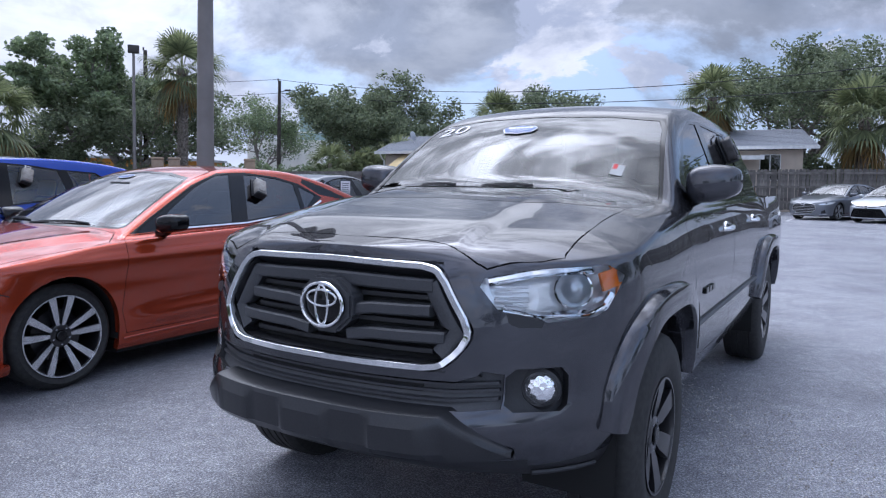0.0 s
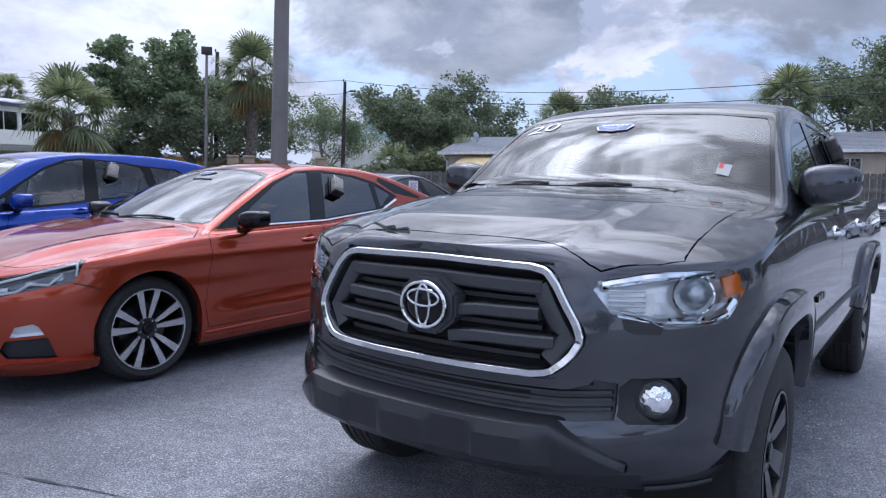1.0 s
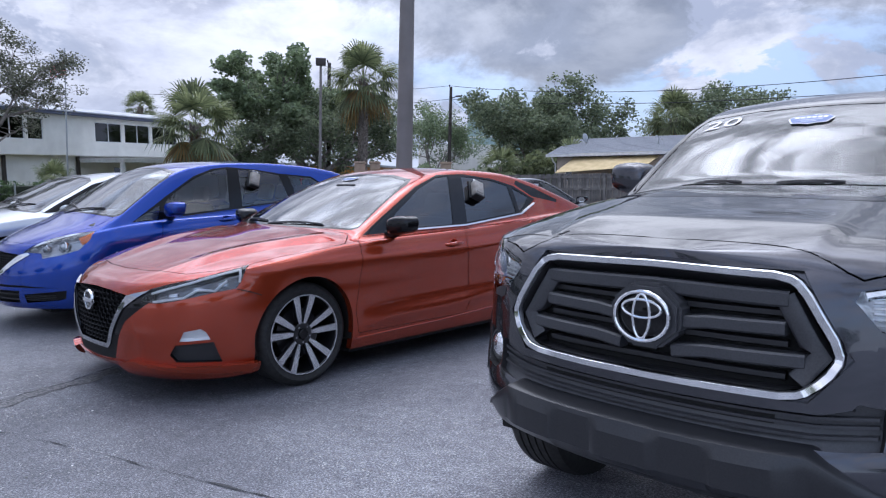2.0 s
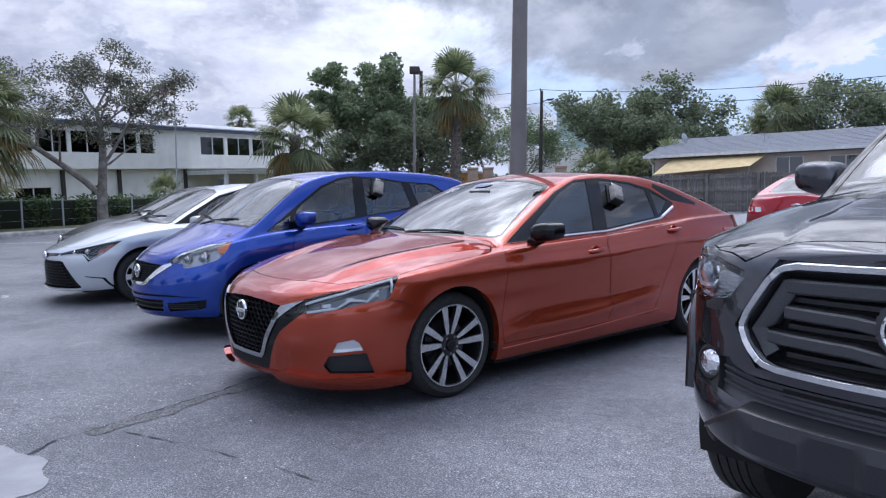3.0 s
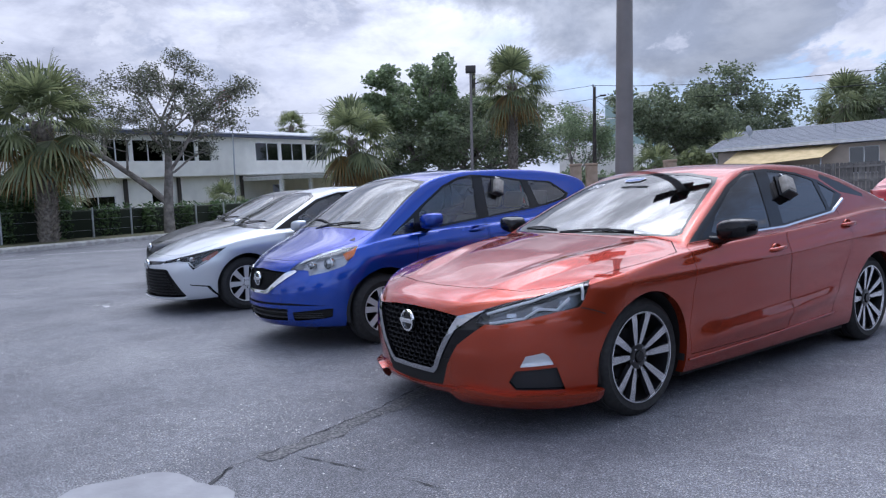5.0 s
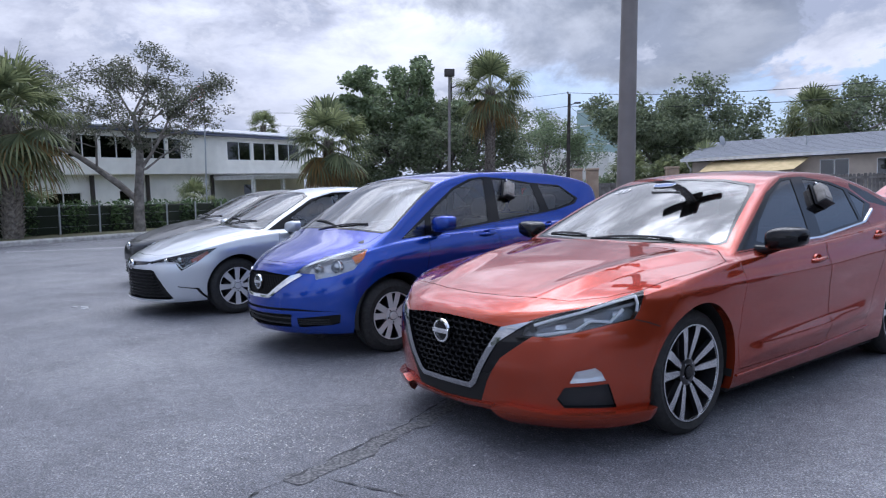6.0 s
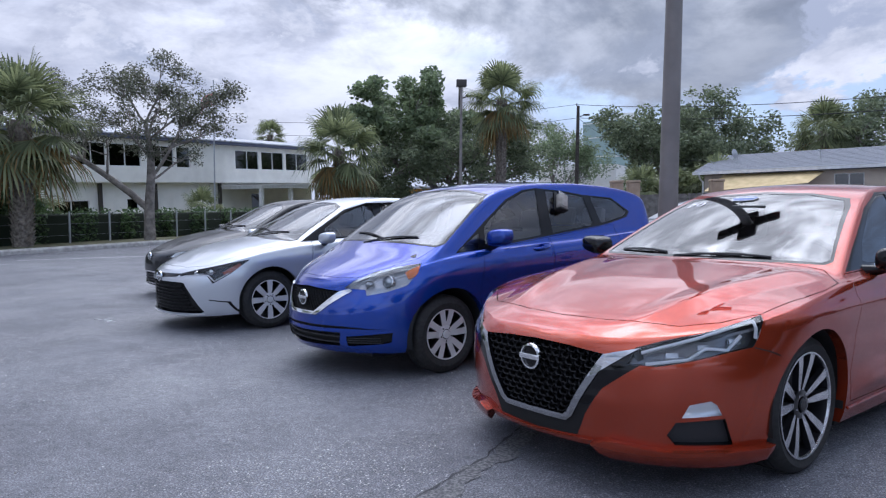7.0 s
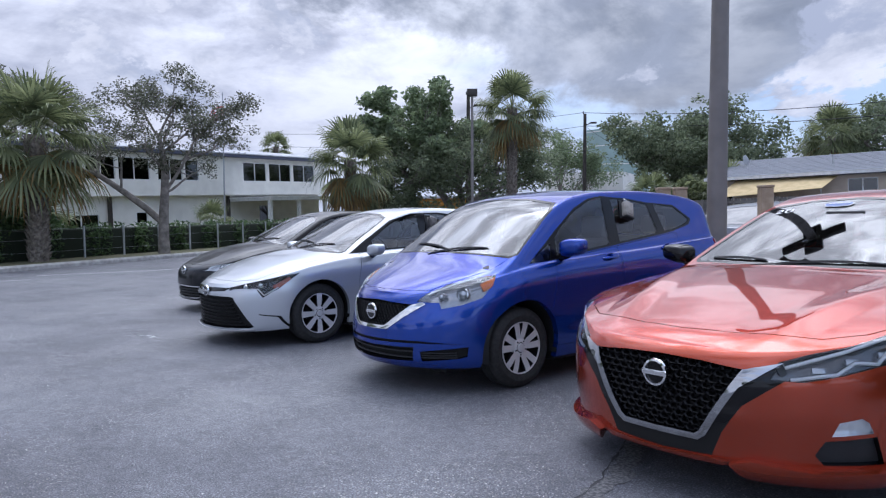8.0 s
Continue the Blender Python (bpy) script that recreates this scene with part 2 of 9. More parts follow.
# ---- car bodies: a skin of rings round the flanks and a cap over the top ----
# s runs backwards from the front axle, w to the car's left, z up; in the car's own space x = -s, y = w.
def shell(c):
    n_front, n_side, n_back, n_skirt = 30, 92, 22, 26
    th = np.linspace(0, math.pi / 2, n_front)
    rows_f = np.concatenate([1 - 0.42 * np.linspace(0, 1, 27)[1:], 0.58 * (1 - np.linspace(0, 1, 15)[1:])])

    def ring(v):
        def at_level(zs_lo, zs_hi, s_ref):
            return zs_lo + (zs_hi - zs_lo) * v
        # a reference run of s along the ring, at mid height, to read the bottom and shoulder from
        zmid = c["mid"]
        f0, r0 = float(c["nose"](zmid)), float(c["tail"](zmid))
        s_ref = np.concatenate([f0 + c["nose_d"] * (1 - np.cos(th) ** (2 / c["nose_p"])),
                                np.linspace(f0 + c["nose_d"], r0 - c["tail_d"], n_side)[1:-1],
                                (r0 - c["tail_d"] * (1 - np.cos(np.linspace(math.pi / 2, 0, n_back)) ** (2 / c["tail_p"])))])
        z = at_level(c["bottom"](s_ref), c["shoulder"](s_ref), s_ref)
        F, R = c["nose"](z), c["tail"](z)
        t_f = 1 - np.cos(th) ** (2 / c["nose_p"])
        t_b = 1 - np.cos(np.linspace(math.pi / 2, 0, n_back)) ** (2 / c["tail_p"])
        s = s_ref.copy()
        s[:n_front] = F[:n_front] + (f0 + c["nose_d"] - F[:n_front]) * t_f
        s[-n_back:] = R[-n_back:] - (R[-n_back:] - (r0 - c["tail_d"])) * t_b
        w = c["side"](z) * c["plan"](s)
        k = np.ones(len(s))
        k[:n_front] = np.sin(th) ** (2 / c["nose_q"])
        k[-n_back:] = np.sin(np.linspace(math.pi / 2, 0, n_back)) ** (2 / c["tail_q"])
        k[0] = k[-1] = 0.0
        w = (w + c["swell"](s, z) * np.clip(k * 3 - 2, 0, 1)) * k
        return s, w, z

    levels = [ring(v) for v in np.linspace(0, 1, n_skirt)]
    s, ws, zs = levels[-1]
    for f in rows_f:
        w = ws * f
        levels.append((s, w, c["top"](s, w, np.maximum(ws, 1e-6), zs)))
    pts = np.array(levels)            # level, (s, w, z), u
    bm = bmesh.new()
    for sign in (1, -1):
        grid = [[bm.verts.new((-pts[l, 0, u], sign * pts[l, 1, u], pts[l, 2, u])) for u in range(pts.shape[2])] for l in range(pts.shape[0])]
        for l in range(len(grid) - 1):
            for u in range(len(grid[0]) - 1):
                q = (grid[l][u], grid[l][u + 1], grid[l + 1][u + 1], grid[l + 1][u])
                bm.faces.new(q if sign > 0 else q[::-1])
    bmesh.ops.remove_doubles(bm, verts=bm.verts, dist=2e-4)
    bmesh.ops.dissolve_degenerate(bm, edges=bm.edges, dist=1e-4)
    bm.normal_update()
    return bm


SIDE_L = (Vector((-1, 0, 0)), Vector((0, 0, 1)))     # seen from a side: s, z
FRONT = (Vector((0, 1, 0)), Vector((0, 0, 1)))       # seen from the front or back: w, z
TOP = (Vector((-1, 0, 0)), Vector((0, 1, 0)))        # seen from above: s, w


def carve(bm, poly, axes, keep):
    """Cuts an outline, seen along one axis, into the skin; gives the faces inside it."""
    A, B = axes
    a0, a1 = min(p[0] for p in poly) - 0.09, max(p[0] for p in poly) + 0.09
    b0, b1 = min(p[1] for p in poly) - 0.09, max(p[1] for p in poly) + 0.09
    faces = []
    for f in bm.faces:
        m = f.calc_center_median()
        if a0 < A.dot(m) < a1 and b0 < B.dot(m) < b1 and keep(m, f.normal):
            faces.append(f)
    for p, q in zip(poly, poly[1:] + poly[:1]):
        no = A * (p[1] - q[1]) + B * (q[0] - p[0])
        if no.length < 1e-6:
            continue
        geom = faces + list({e for f in faces for e in f.edges}) + list({v for f in faces for v in f.verts})
        r = bmesh.ops.bisect_plane(bm, geom=geom, dist=6e-4, plane_co=A * p[0] + B * p[1], plane_no=no.normalized())
        faces = [g for g in r["geom"] if isinstance(g, bmesh.types.BMFace) and g.is_valid]
    seam = list({v for f in faces for v in f.verts})
    bmesh.ops.remove_doubles(bm, verts=seam, dist=0.0016)
    bm.normal_update()
    out = []
    for f in bm.faces:
        m = f.calc_center_median()
        if a0 < A.dot(m) < a1 and b0 < B.dot(m) < b1 and inside(poly, A.dot(m), B.dot(m)) and keep(m, f.normal):
            out.append(f)
    return out


def lift(bm, faces, lip=0.012, lip_mat=1, gap=0.0, out=0.0, thick=0.01, remove=True):
    """Takes faces out of the skin as a panel of their own, with edges; the hole gets a lip inwards."""
    vmap, p = {}, bmesh.new()
    bm.normal_update()
    for f in faces:
        for v in f.verts:
            if v not in vmap:
                vmap[v] = p.verts.new(v.co + v.normal * out)
    skin_no = {u: v.normal.copy() for v, u in vmap.items()}
    for f in faces:
        try:
            p.faces.new([vmap[v] for v in f.verts])
        except ValueError:
            pass
    p.normal_update()
    edge = [e for e in p.edges if len(e.link_faces) == 1]
    if gap:
        push = {}
        for e in edge:
            f = e.link_faces[0]
            d = (e.verts[1].co - e.verts[0].co)
            if d.length < 1e-7:
                continue
            d.normalize()
            i = d.cross(f.normal)
            if i.dot(f.calc_center_median() - e.verts[0].co) < 0:
                i = -i
            for v in e.verts:
                push.setdefault(v, []).append(i)
        for v, l in push.items():
            t = sum(l, Vector())
            if t.length > 1e-6:
                v.co += t.normalized() * gap
    if thick:
        p.normal_update()
        nor = {v: skin_no[v] for e in edge for v in e.verts}
        r = bmesh.ops.extrude_edge_only(p, edges=edge)
        news = [g for g in r["geom"] if isinstance(g, bmesh.types.BMVert)]
        src = {}
        for g in r["geom"]:
            if isinstance(g, bmesh.types.BMFace):
                vs = list(g.verts)
                for v in vs:
                    if v in nor:
                        for u in vs:
                            if u not in nor and (u.co - v.co).length < 1e-7:
                                src[u] = v
        for u, v in src.items():
            u.co = v.co - nor[v] * thick
        bmesh.ops.recalc_face_normals(p, faces=p.faces)
        p.normal_update()
    if remove:
        fset = set(faces)
        rim = [e for f in faces for e in f.edges if any(g not in fset for g in e.link_faces)]
        rim = list(dict.fromkeys(rim))
        nor = {v: v.normal.copy() for e in rim for v in e.verts}
        bmesh.ops.delete(bm, geom=faces, context="FACES")
        rim = [e for e in rim if e.is_valid]
        if lip and rim:
            r = bmesh.ops.extrude_edge_only(bm, edges=rim)
            done = set()
            for g in r["geom"]:
                if isinstance(g, bmesh.types.BMFace):
                    g.material_index = lip_mat
                    vs = list(g.verts)
                    for v in vs:
                        if v in nor:
                            for u in vs:
                                if u not in nor and u not in done and (u.co - v.co).length < 1e-7:
                                    done.add(u)
                                    u.co = v.co - nor[v] * lip
    return p


def side_of(sign, z0=-9, z1=9, n=0.15):
    return lambda m, no: m.y * sign > 0.05 and no.y * sign > n and z0 < m.z < z1


def mirrored(poly):
    return [(-a, b) for a, b in reversed(poly)]


def circle(cx, cy, r, n=36, a0=0, a1=360):
    return [(cx + r * math.cos(radians(a0 + (a1 - a0) * i / n)), cy + r * math.sin(radians(a0 + (a1 - a0) * i / n))) for i in range(n)]


# ---- materials ----
def paint(name, color, metal=0.55, rough=0.32, flake=0.05, tint=0.01):
    """Metallic car paint under clear coat, with a fine flake and a little road dust."""
    m = principled(name, color, rough, metal, 1.0)
    b = m.node_tree.nodes["Principled BSDF"]
    co = m.node_tree.nodes.new("ShaderNodeTexCoord")
    n = node(m, "ShaderNodeTexNoise", Scale=900.0, Detail=1.0)
    wire(m, co.outputs["Object"], n.inputs["Vector"])
    d = node(m, "ShaderNodeTexNoise", Scale=2.2, Detail=8.0)
    wire(m, co.outputs["Object"], d.inputs["Vector"])
    mix = m.node_tree.nodes.new("ShaderNodeMix")
    mix.data_type = "RGBA"
    mix.inputs[6].default_value = (*[c * (1 - 3 * flake) for c in color], 1)
    mix.inputs[7].default_value = (*[min(1, c * (1 + 4 * flake) + flake * 0.2) for c in color], 1)
    wire(m, n.outputs["Fac"], mix.inputs[0])
    wire(m, mix.outputs[2], b.inputs["Base Color"])
    mr = node(m, "ShaderNodeMapRange")
    mr.inputs["From Min"].default_value, mr.inputs["From Max"].default_value = 0.35, 0.75
    mr.inputs["To Min"].default_value, mr.inputs["To Max"].default_value = 0.004, 0.02
    wire(m, d.outputs["Fac"], mr.inputs["Value"])
    wire(m, mr.outputs["Result"], b.inputs["Coat Roughness"])
    b.inputs["Coat IOR"].default_value = 1.52
    b.inputs["Specular Tint"].default_value = (*[min(1.0, c * 1.5 + tint) for c in color], 1)
    return m


def glass(name, tint, power=1.0):
    """A thin pane: clear tint below, a mirror film above that grows towards grazing view."""
    m = bpy.data.materials.new(name)
    m.use_nodes = True
    nt = m.node_tree
    nt.nodes.clear()
    out, mix = nt.nodes.new("ShaderNodeOutputMaterial"), nt.nodes.new("ShaderNodeMixShader")
    tr, gl = nt.nodes.new("ShaderNodeBsdfTransparent"), nt.nodes.new("ShaderNodeBsdfGlossy")
    fr = nt.nodes.new("ShaderNodeFresnel")
    fr.inputs["IOR"].default_value = 1.45 + 0.25 * power
    tr.inputs["Color"].default_value = (*tint, 1)
    gl.inputs["Roughness"].default_value = 0.015
    gl.inputs["Color"].default_value = (0.97, 0.98, 1, 1)
    nt.links.new(fr.outputs[0], mix.inputs[0])
    nt.links.new(tr.outputs[0], mix.inputs[1])
    nt.links.new(gl.outputs[0], mix.inputs[2])
    nt.links.new(mix.outputs[0], out.inputs[0])
    return m


grey_paint = paint("metallic dark grey paint", (0.052, 0.053, 0.062), 0.72, 0.22, tint=0.08)
orange_paint = paint("metallic orange paint", (0.335, 0.042, 0.012), 0.62, 0.26)
blue_paint = paint("metallic blue paint", (0.008, 0.046, 0.31), 0.62, 0.26)
silver_paint = paint("metallic silver paint", (0.52, 0.54, 0.57), 0.6)
black_paint = paint("metallic black paint", (0.012, 0.013, 0.016), 0.3)
black_paint.node_tree.nodes["Principled BSDF"].inputs["Coat IOR"].default_value = 1.4
black_paint.node_tree.nodes["Principled BSDF"].inputs["Coat Weight"].default_value = 0.6
black_paint.node_tree.nodes["Principled BSDF"].inputs["Specular IOR Level"].default_value = 0.25
red_paint = paint("red paint", (0.33, 0.008, 0.018), 0.35)
steel_paint = paint("metallic grey paint", (0.16, 0.17, 0.19), 0.6)
white_paint = paint("white paint", (0.75, 0.75, 0.73), 0.0)
gloss_black = principled("gloss black plastic", (0.005, 0.005, 0.006), 0.1, 0, 0.2, 0.25)
dark_plastic = noisy(principled("grained dark plastic", (0.018, 0.018, 0.02), 0.5), 260, (0.014, 0.014, 0.016), (0.026, 0.026, 0.028), bump=0.12, distance=0.002)
grey_plastic = noisy(principled("dark grey plastic", (0.045, 0.046, 0.051), 0.42), 180, (0.038, 0.039, 0.043), (0.055, 0.056, 0.061), bump=0.06, distance=0.002)
# shade painted as near-black on hollows and undersides; also used for joints
void = principled("near-black hollow shade", (0.006, 0.006, 0.006), 0.85)
chrome = principled("chrome", (0.86, 0.87, 0.88), 0.06, 1.0)
dark_chrome = principled("smoked chrome", (0.36, 0.37, 0.39), 0.12, 1.0)
lamp_silver = principled("lamp reflector", (0.90, 0.91, 0.92), 0.16, 0.35)
fog_glass = principled("faceted fog lamp glass", (0.95, 0.95, 0.96), 0.07, 0.9, 0.8)
lamp_grey = principled("smoked lamp reflector", (0.33, 0.34, 0.36), 0.16, 0.6)
for m_, size, deep in ((lamp_silver, 26.0, 0.35), (lamp_grey, 26.0, 0.35), (fog_glass, 60.0, 0.35)):
    facets = node(m_, "ShaderNodeTexVoronoi", Scale=size)
    spot = m_.node_tree.nodes.new("ShaderNodeTexCoord")
    wire(m_, spot.outputs["Object"], facets.inputs["Vector"])
    fbump = node(m_, "ShaderNodeBump", Strength=deep, Distance=0.01)
    wire(m_, facets.outputs["Distance"], fbump.inputs["Height"])
    wire(m_, fbump.outputs["Normal"], m_.node_tree.nodes["Principled BSDF"].inputs["Normal"])
rubber = noisy(principled("tyre rubber", (0.016, 0.016, 0.016), 0.72), 40, (0.012, 0.012, 0.012), (0.026, 0.025, 0.024), bump=0.1, distance=0.003)
alloy = noisy(principled("machined alloy", (0.66, 0.67, 0.69), 0.25, 0.9), 30, (0.6, 0.61, 0.63), (0.72, 0.73, 0.75))
alloy_dark = principled("dark painted alloy", (0.014, 0.014, 0.016), 0.3, 0.2, 0.6)
hubcap_silver = principled("silver hubcap plastic", (0.70, 0.69, 0.68), 0.34, 0.4)
screen_glass = glass("windscreen glass", (0.58, 0.64, 0.64), 3.1)
truck_glass = glass("tall windscreen glass", (0.52, 0.60, 0.59), 0.7)
clear_glass = glass("side glass", (0.90, 0.93, 0.93), 1.8)
tint_glass = glass("tinted side glass", (0.10, 0.105, 0.11), 2.2)
lamp_glass = glass("clear lamp cover", (0.98, 0.985, 0.99), 0.2)
amber = principled("amber lens", (0.85, 0.22, 0.02), 0.2, 0, 0.5)
red_lens = principled("red lens", (0.45, 0.01, 0.015), 0.12, 0, 1.0)
cloth = noisy(principled("dark seat cloth", (0.03, 0.03, 0.032), 0.9), 120, (0.02, 0.02, 0.022), (0.05, 0.05, 0.052))
grey_cloth = noisy(principled("grey seat cloth", (0.14, 0.14, 0.145), 0.9), 120, (0.1, 0.1, 0.105), (0.18, 0.18, 0.185))
white_print = principled("white print", (0.82, 0.82, 0.84), 0.5)
blue_print = principled("blue print", (0.08, 0.16, 0.42), 0.5)
red_print = principled("red print", (0.6, 0.05, 0.05), 0.5)
asphalt = principled("asphalt", (0.11, 0.112, 0.13), 0.6)
concrete = noisy(principled("concrete", (0.35, 0.34, 0.32), 0.85), 6, (0.27, 0.26, 0.245), (0.42, 0.41, 0.385), bump=0.2)


# ---- car parts that every model shares ----
def make_wheel(root, s, w, r, rim_r, width, design, name="wheel"):
    """A wheel at s, with its outer face at w (its sign says the side)."""
    sign = 1 if w > 0 else -1
    hub = new(name)
    hub.parent = root
    hub.matrix_basis = pose(-s, w - sign * 0.0, r, 0, 0, 0 if sign > 0 else 180)
    bm = bmesh.new()
    h = width
    tread = [(r, -0.042)]
    for k in range(4):
        # circumferential grooves
        yk = -0.05 - (h - 0.1) * (k + 0.5) / 4
        tread += [(r, yk + 0.0055), (r - 0.007, yk + 0.004), (r - 0.007, yk - 0.004), (r, yk - 0.0055)]
    lathe(bm, [(rim_r * 0.97, -0.012), (rim_r + 0.012, -0.002), (rim_r + (r - rim_r) * 0.45, 0.006), (rim_r + (r - rim_r) * 0.5, 0.003), (r - 0.028, -0.004), (r - 0.008, -0.02)] + tread + [(r, -h + 0.042), (r - 0.012, -h + 0.012), (r - 0.05, -h), (rim_r * 0.97, -h)], 64)
    bmesh.ops.recalc_face_normals(bm, faces=bm.faces)
    part("tyre", bm, rubber, hub)
    bm = bmesh.new()
    face, barrel, hubm, n, wid0, wid1, dish, pair = design
    lathe(bm, [(rim_r * 0.985, -0.012), (rim_r * 0.99, -0.001), (rim_r * 0.955, -0.001), (rim_r * 0.945, -0.012)], 64, mat=0)
    lathe(bm, [(rim_r * 0.945, -0.012), (rim_r * 0.92, -0.05), (rim_r * 0.90, -h + 0.02)], 48, mat=1)
    lathe(bm, [(rim_r * 0.62, -0.09), (0.03, -0.085)], 40, mat=1)
    for i in range(n):
        for off in ((-pair, pair) if pair else (0,)):
            a = 2 * math.pi * i / n + off + math.pi / 2
            m = Matrix.Rotation(-a, 4, "Y")
            r0, r1 = 0.05, rim_r * 0.96
            prof = [(r0, -dish - 0.004, wid0 * 0.55), (rim_r * 0.45, -dish * 0.75, (wid0 + wid1) / 2), (rim_r * 0.8, -dish * 0.28, wid1), (r1, -0.006, wid1 * 1.12)]
            rows = []
            for rr, y, wd in prof:
                rows.append([bm.verts.new(m @ Vector((rr, y, -wd / 2))), bm.verts.new(m @ Vector((rr, y, wd / 2))), bm.verts.new(m @ Vector((rr, y - 0.03, wd / 2 * 0.9 + 0.004))), bm.verts.new(m @ Vector((rr, y - 0.03, -wd / 2 * 0.9 - 0.004)))])
            for p, q in zip(rows, rows[1:]):
                for k in range(4):
                    bm.faces.new((p[k], p[(k + 1) % 4], q[(k + 1) % 4], q[k])).material_index = 0 if k == 0 else 1
    lathe(bm, [(0.075, -dish - 0.03), (0.072, -dish - 0.002), (0.06, -dish + 0.004), (0.04, -dish + 0.004)], 32, mat=0 if face is hubcap_silver else 1)
    bmesh.ops.recalc_face_normals(bm, faces=bm.faces)
    rim = part("rim", bm, [face, barrel], hub)
    bm = bmesh.new()
    lathe(bm, [(0.034, -dish), (0.034, -dish + 0.010), (0.03, -dish + 0.014), (0.0005, -dish + 0.015)], 24)
    bmesh.ops.recalc_face_normals(bm, faces=bm.faces)
    part("hub_cap", bm, hubm, hub)
    for i in range(5):
        bm = bmesh.new()
        a = 2 * math.pi * (i + 0.5) / 5 + math.pi / 2
        x, z = 0.054 * math.cos(a), 0.054 * math.sin(a)
        tube(bm, (x, -dish - 0.01, z), (x, -dish + 0.007, z), 0.008, 0.007, 6)
        part("lug_nut", bm, dark_chrome, rim)
    return hub


def make_liner(bm_parent, root, s, r, w_out, w_in, sign, z):
    """The arch inside a wheel opening, its shade painted near-black."""
    bm = bmesh.new()
    n = 20
    for k in range(n):
        a0, a1 = math.pi * k / n * 1.16 - 0.25, math.pi * (k + 1) / n * 1.16 - 0.25
        p = [(-s + r * math.cos(a), z + r * math.sin(a)) for a in (a0, a1)]
        v = [bm.verts.new((p[0][0], sign * w_out, p[0][1])), bm.verts.new((p[1][0], sign * w_out, p[1][1])), bm.verts.new((p[1][0], sign * w_in, p[1][1])), bm.verts.new((p[0][0], sign * w_in, p[0][1]))]
        bm.faces.new(v)
        c = bm.verts.new((-s, sign * w_in, z))
        bm.faces.new((v[3], v[2], c))
    bmesh.ops.remove_doubles(bm, verts=bm.verts, dist=1e-4)
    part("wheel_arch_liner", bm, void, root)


def make_seat(root, x, y, z, cloth_m, wide=0.5):
    bm = bmesh.new()
    box(bm, x - 0.24, x + 0.26, y - wide / 2, y + wide / 2, z, z + 0.15, 0.05)
    box(bm, -0.06, 0.06, -wide / 2, wide / 2, 0, 0.58, 0.05, Matrix.Translation((x - 0.24, y, z + 0.08)) @ Matrix.Rotation(radians(-16), 4, "Y"))
    for k in ((0,) if wide < 0.7 else (-0.38, 0, 0.38)):
        box(bm, -0.045, 0.045, k - 0.13, k + 0.13, 0.6, 0.78, 0.04, Matrix.Translation((x - 0.25, y, z + 0.08)) @ Matrix.Rotation(radians(-13), 4, "Y"))
    part("seat", bm, cloth_m, root)


def make_cabin(root, c, cloth_m):
    """Floor, seats, dashboard and steering wheel."""
    s0, s1, z0, half = c["cabin"]
    bm = bmesh.new()
    box(bm, -s1, -s0 + 0.35, -half, half, z0 - 0.02, z0 + 0.03)
    box(bm, -s1 - 0.05, -s1, -half, half, z0, c["belt"] - 0.03)
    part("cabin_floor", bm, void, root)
    bm = bmesh.new()
    box(bm, -s0 - 0.45, -s0 + 0.38, -half - 0.02, half + 0.02, c["belt"] - 0.32, c["belt"] - 0.035, 0.06)
    box(bm, -s0 - 0.42, -s0 - 0.15, 0.16, 0.52, c["belt"] - 0.1, c["belt"] + 0.02, 0.05)
    part("dashboard", bm, dark_plastic, root)
    for y in (0.36, -0.36):
        make_seat(root, -c["seat"], y, z0 + 0.14, cloth_m)
    if c.get("rear_seat"):
        make_seat(root, -c["rear_seat"], 0, z0 + 0.16, cloth_m, 1.16)
    bm = bmesh.new()
    ring = [(0.185 * math.cos(2 * math.pi * i / 28), 0.185 * math.sin(2 * math.pi * i / 28), 0) for i in range(29)]
    sweep(bm, ring, 0.016, 8, cap=False)
    box(bm, -0.06, 0.06, -0.07, 0.07, -0.03, 0.01, 0.02)
    box(bm, -0.015, 0.015, -0.18, 0.18, -0.015, 0.005, 0.005)
    bmesh.ops.transform(bm, matrix=Matrix.Translation((-s0 - 0.55, 0.36, c["belt"] - 0.04)) @ Matrix.Rotation(radians(-66), 4, "Y"), verts=bm.verts)
    part("steering_wheel", bm, dark_plastic, root)
    bm = bmesh.new()
    box(bm, -0.012, 0.012, -0.12, 0.12, -0.035, 0.035, 0.012)
    bmesh.ops.transform(bm, matrix=Matrix.Translation((-c["mirror_in"][0], 0, c["mirror_in"][1])), verts=bm.verts)
    part("rear_view_mirror", bm, dark_plastic, root)


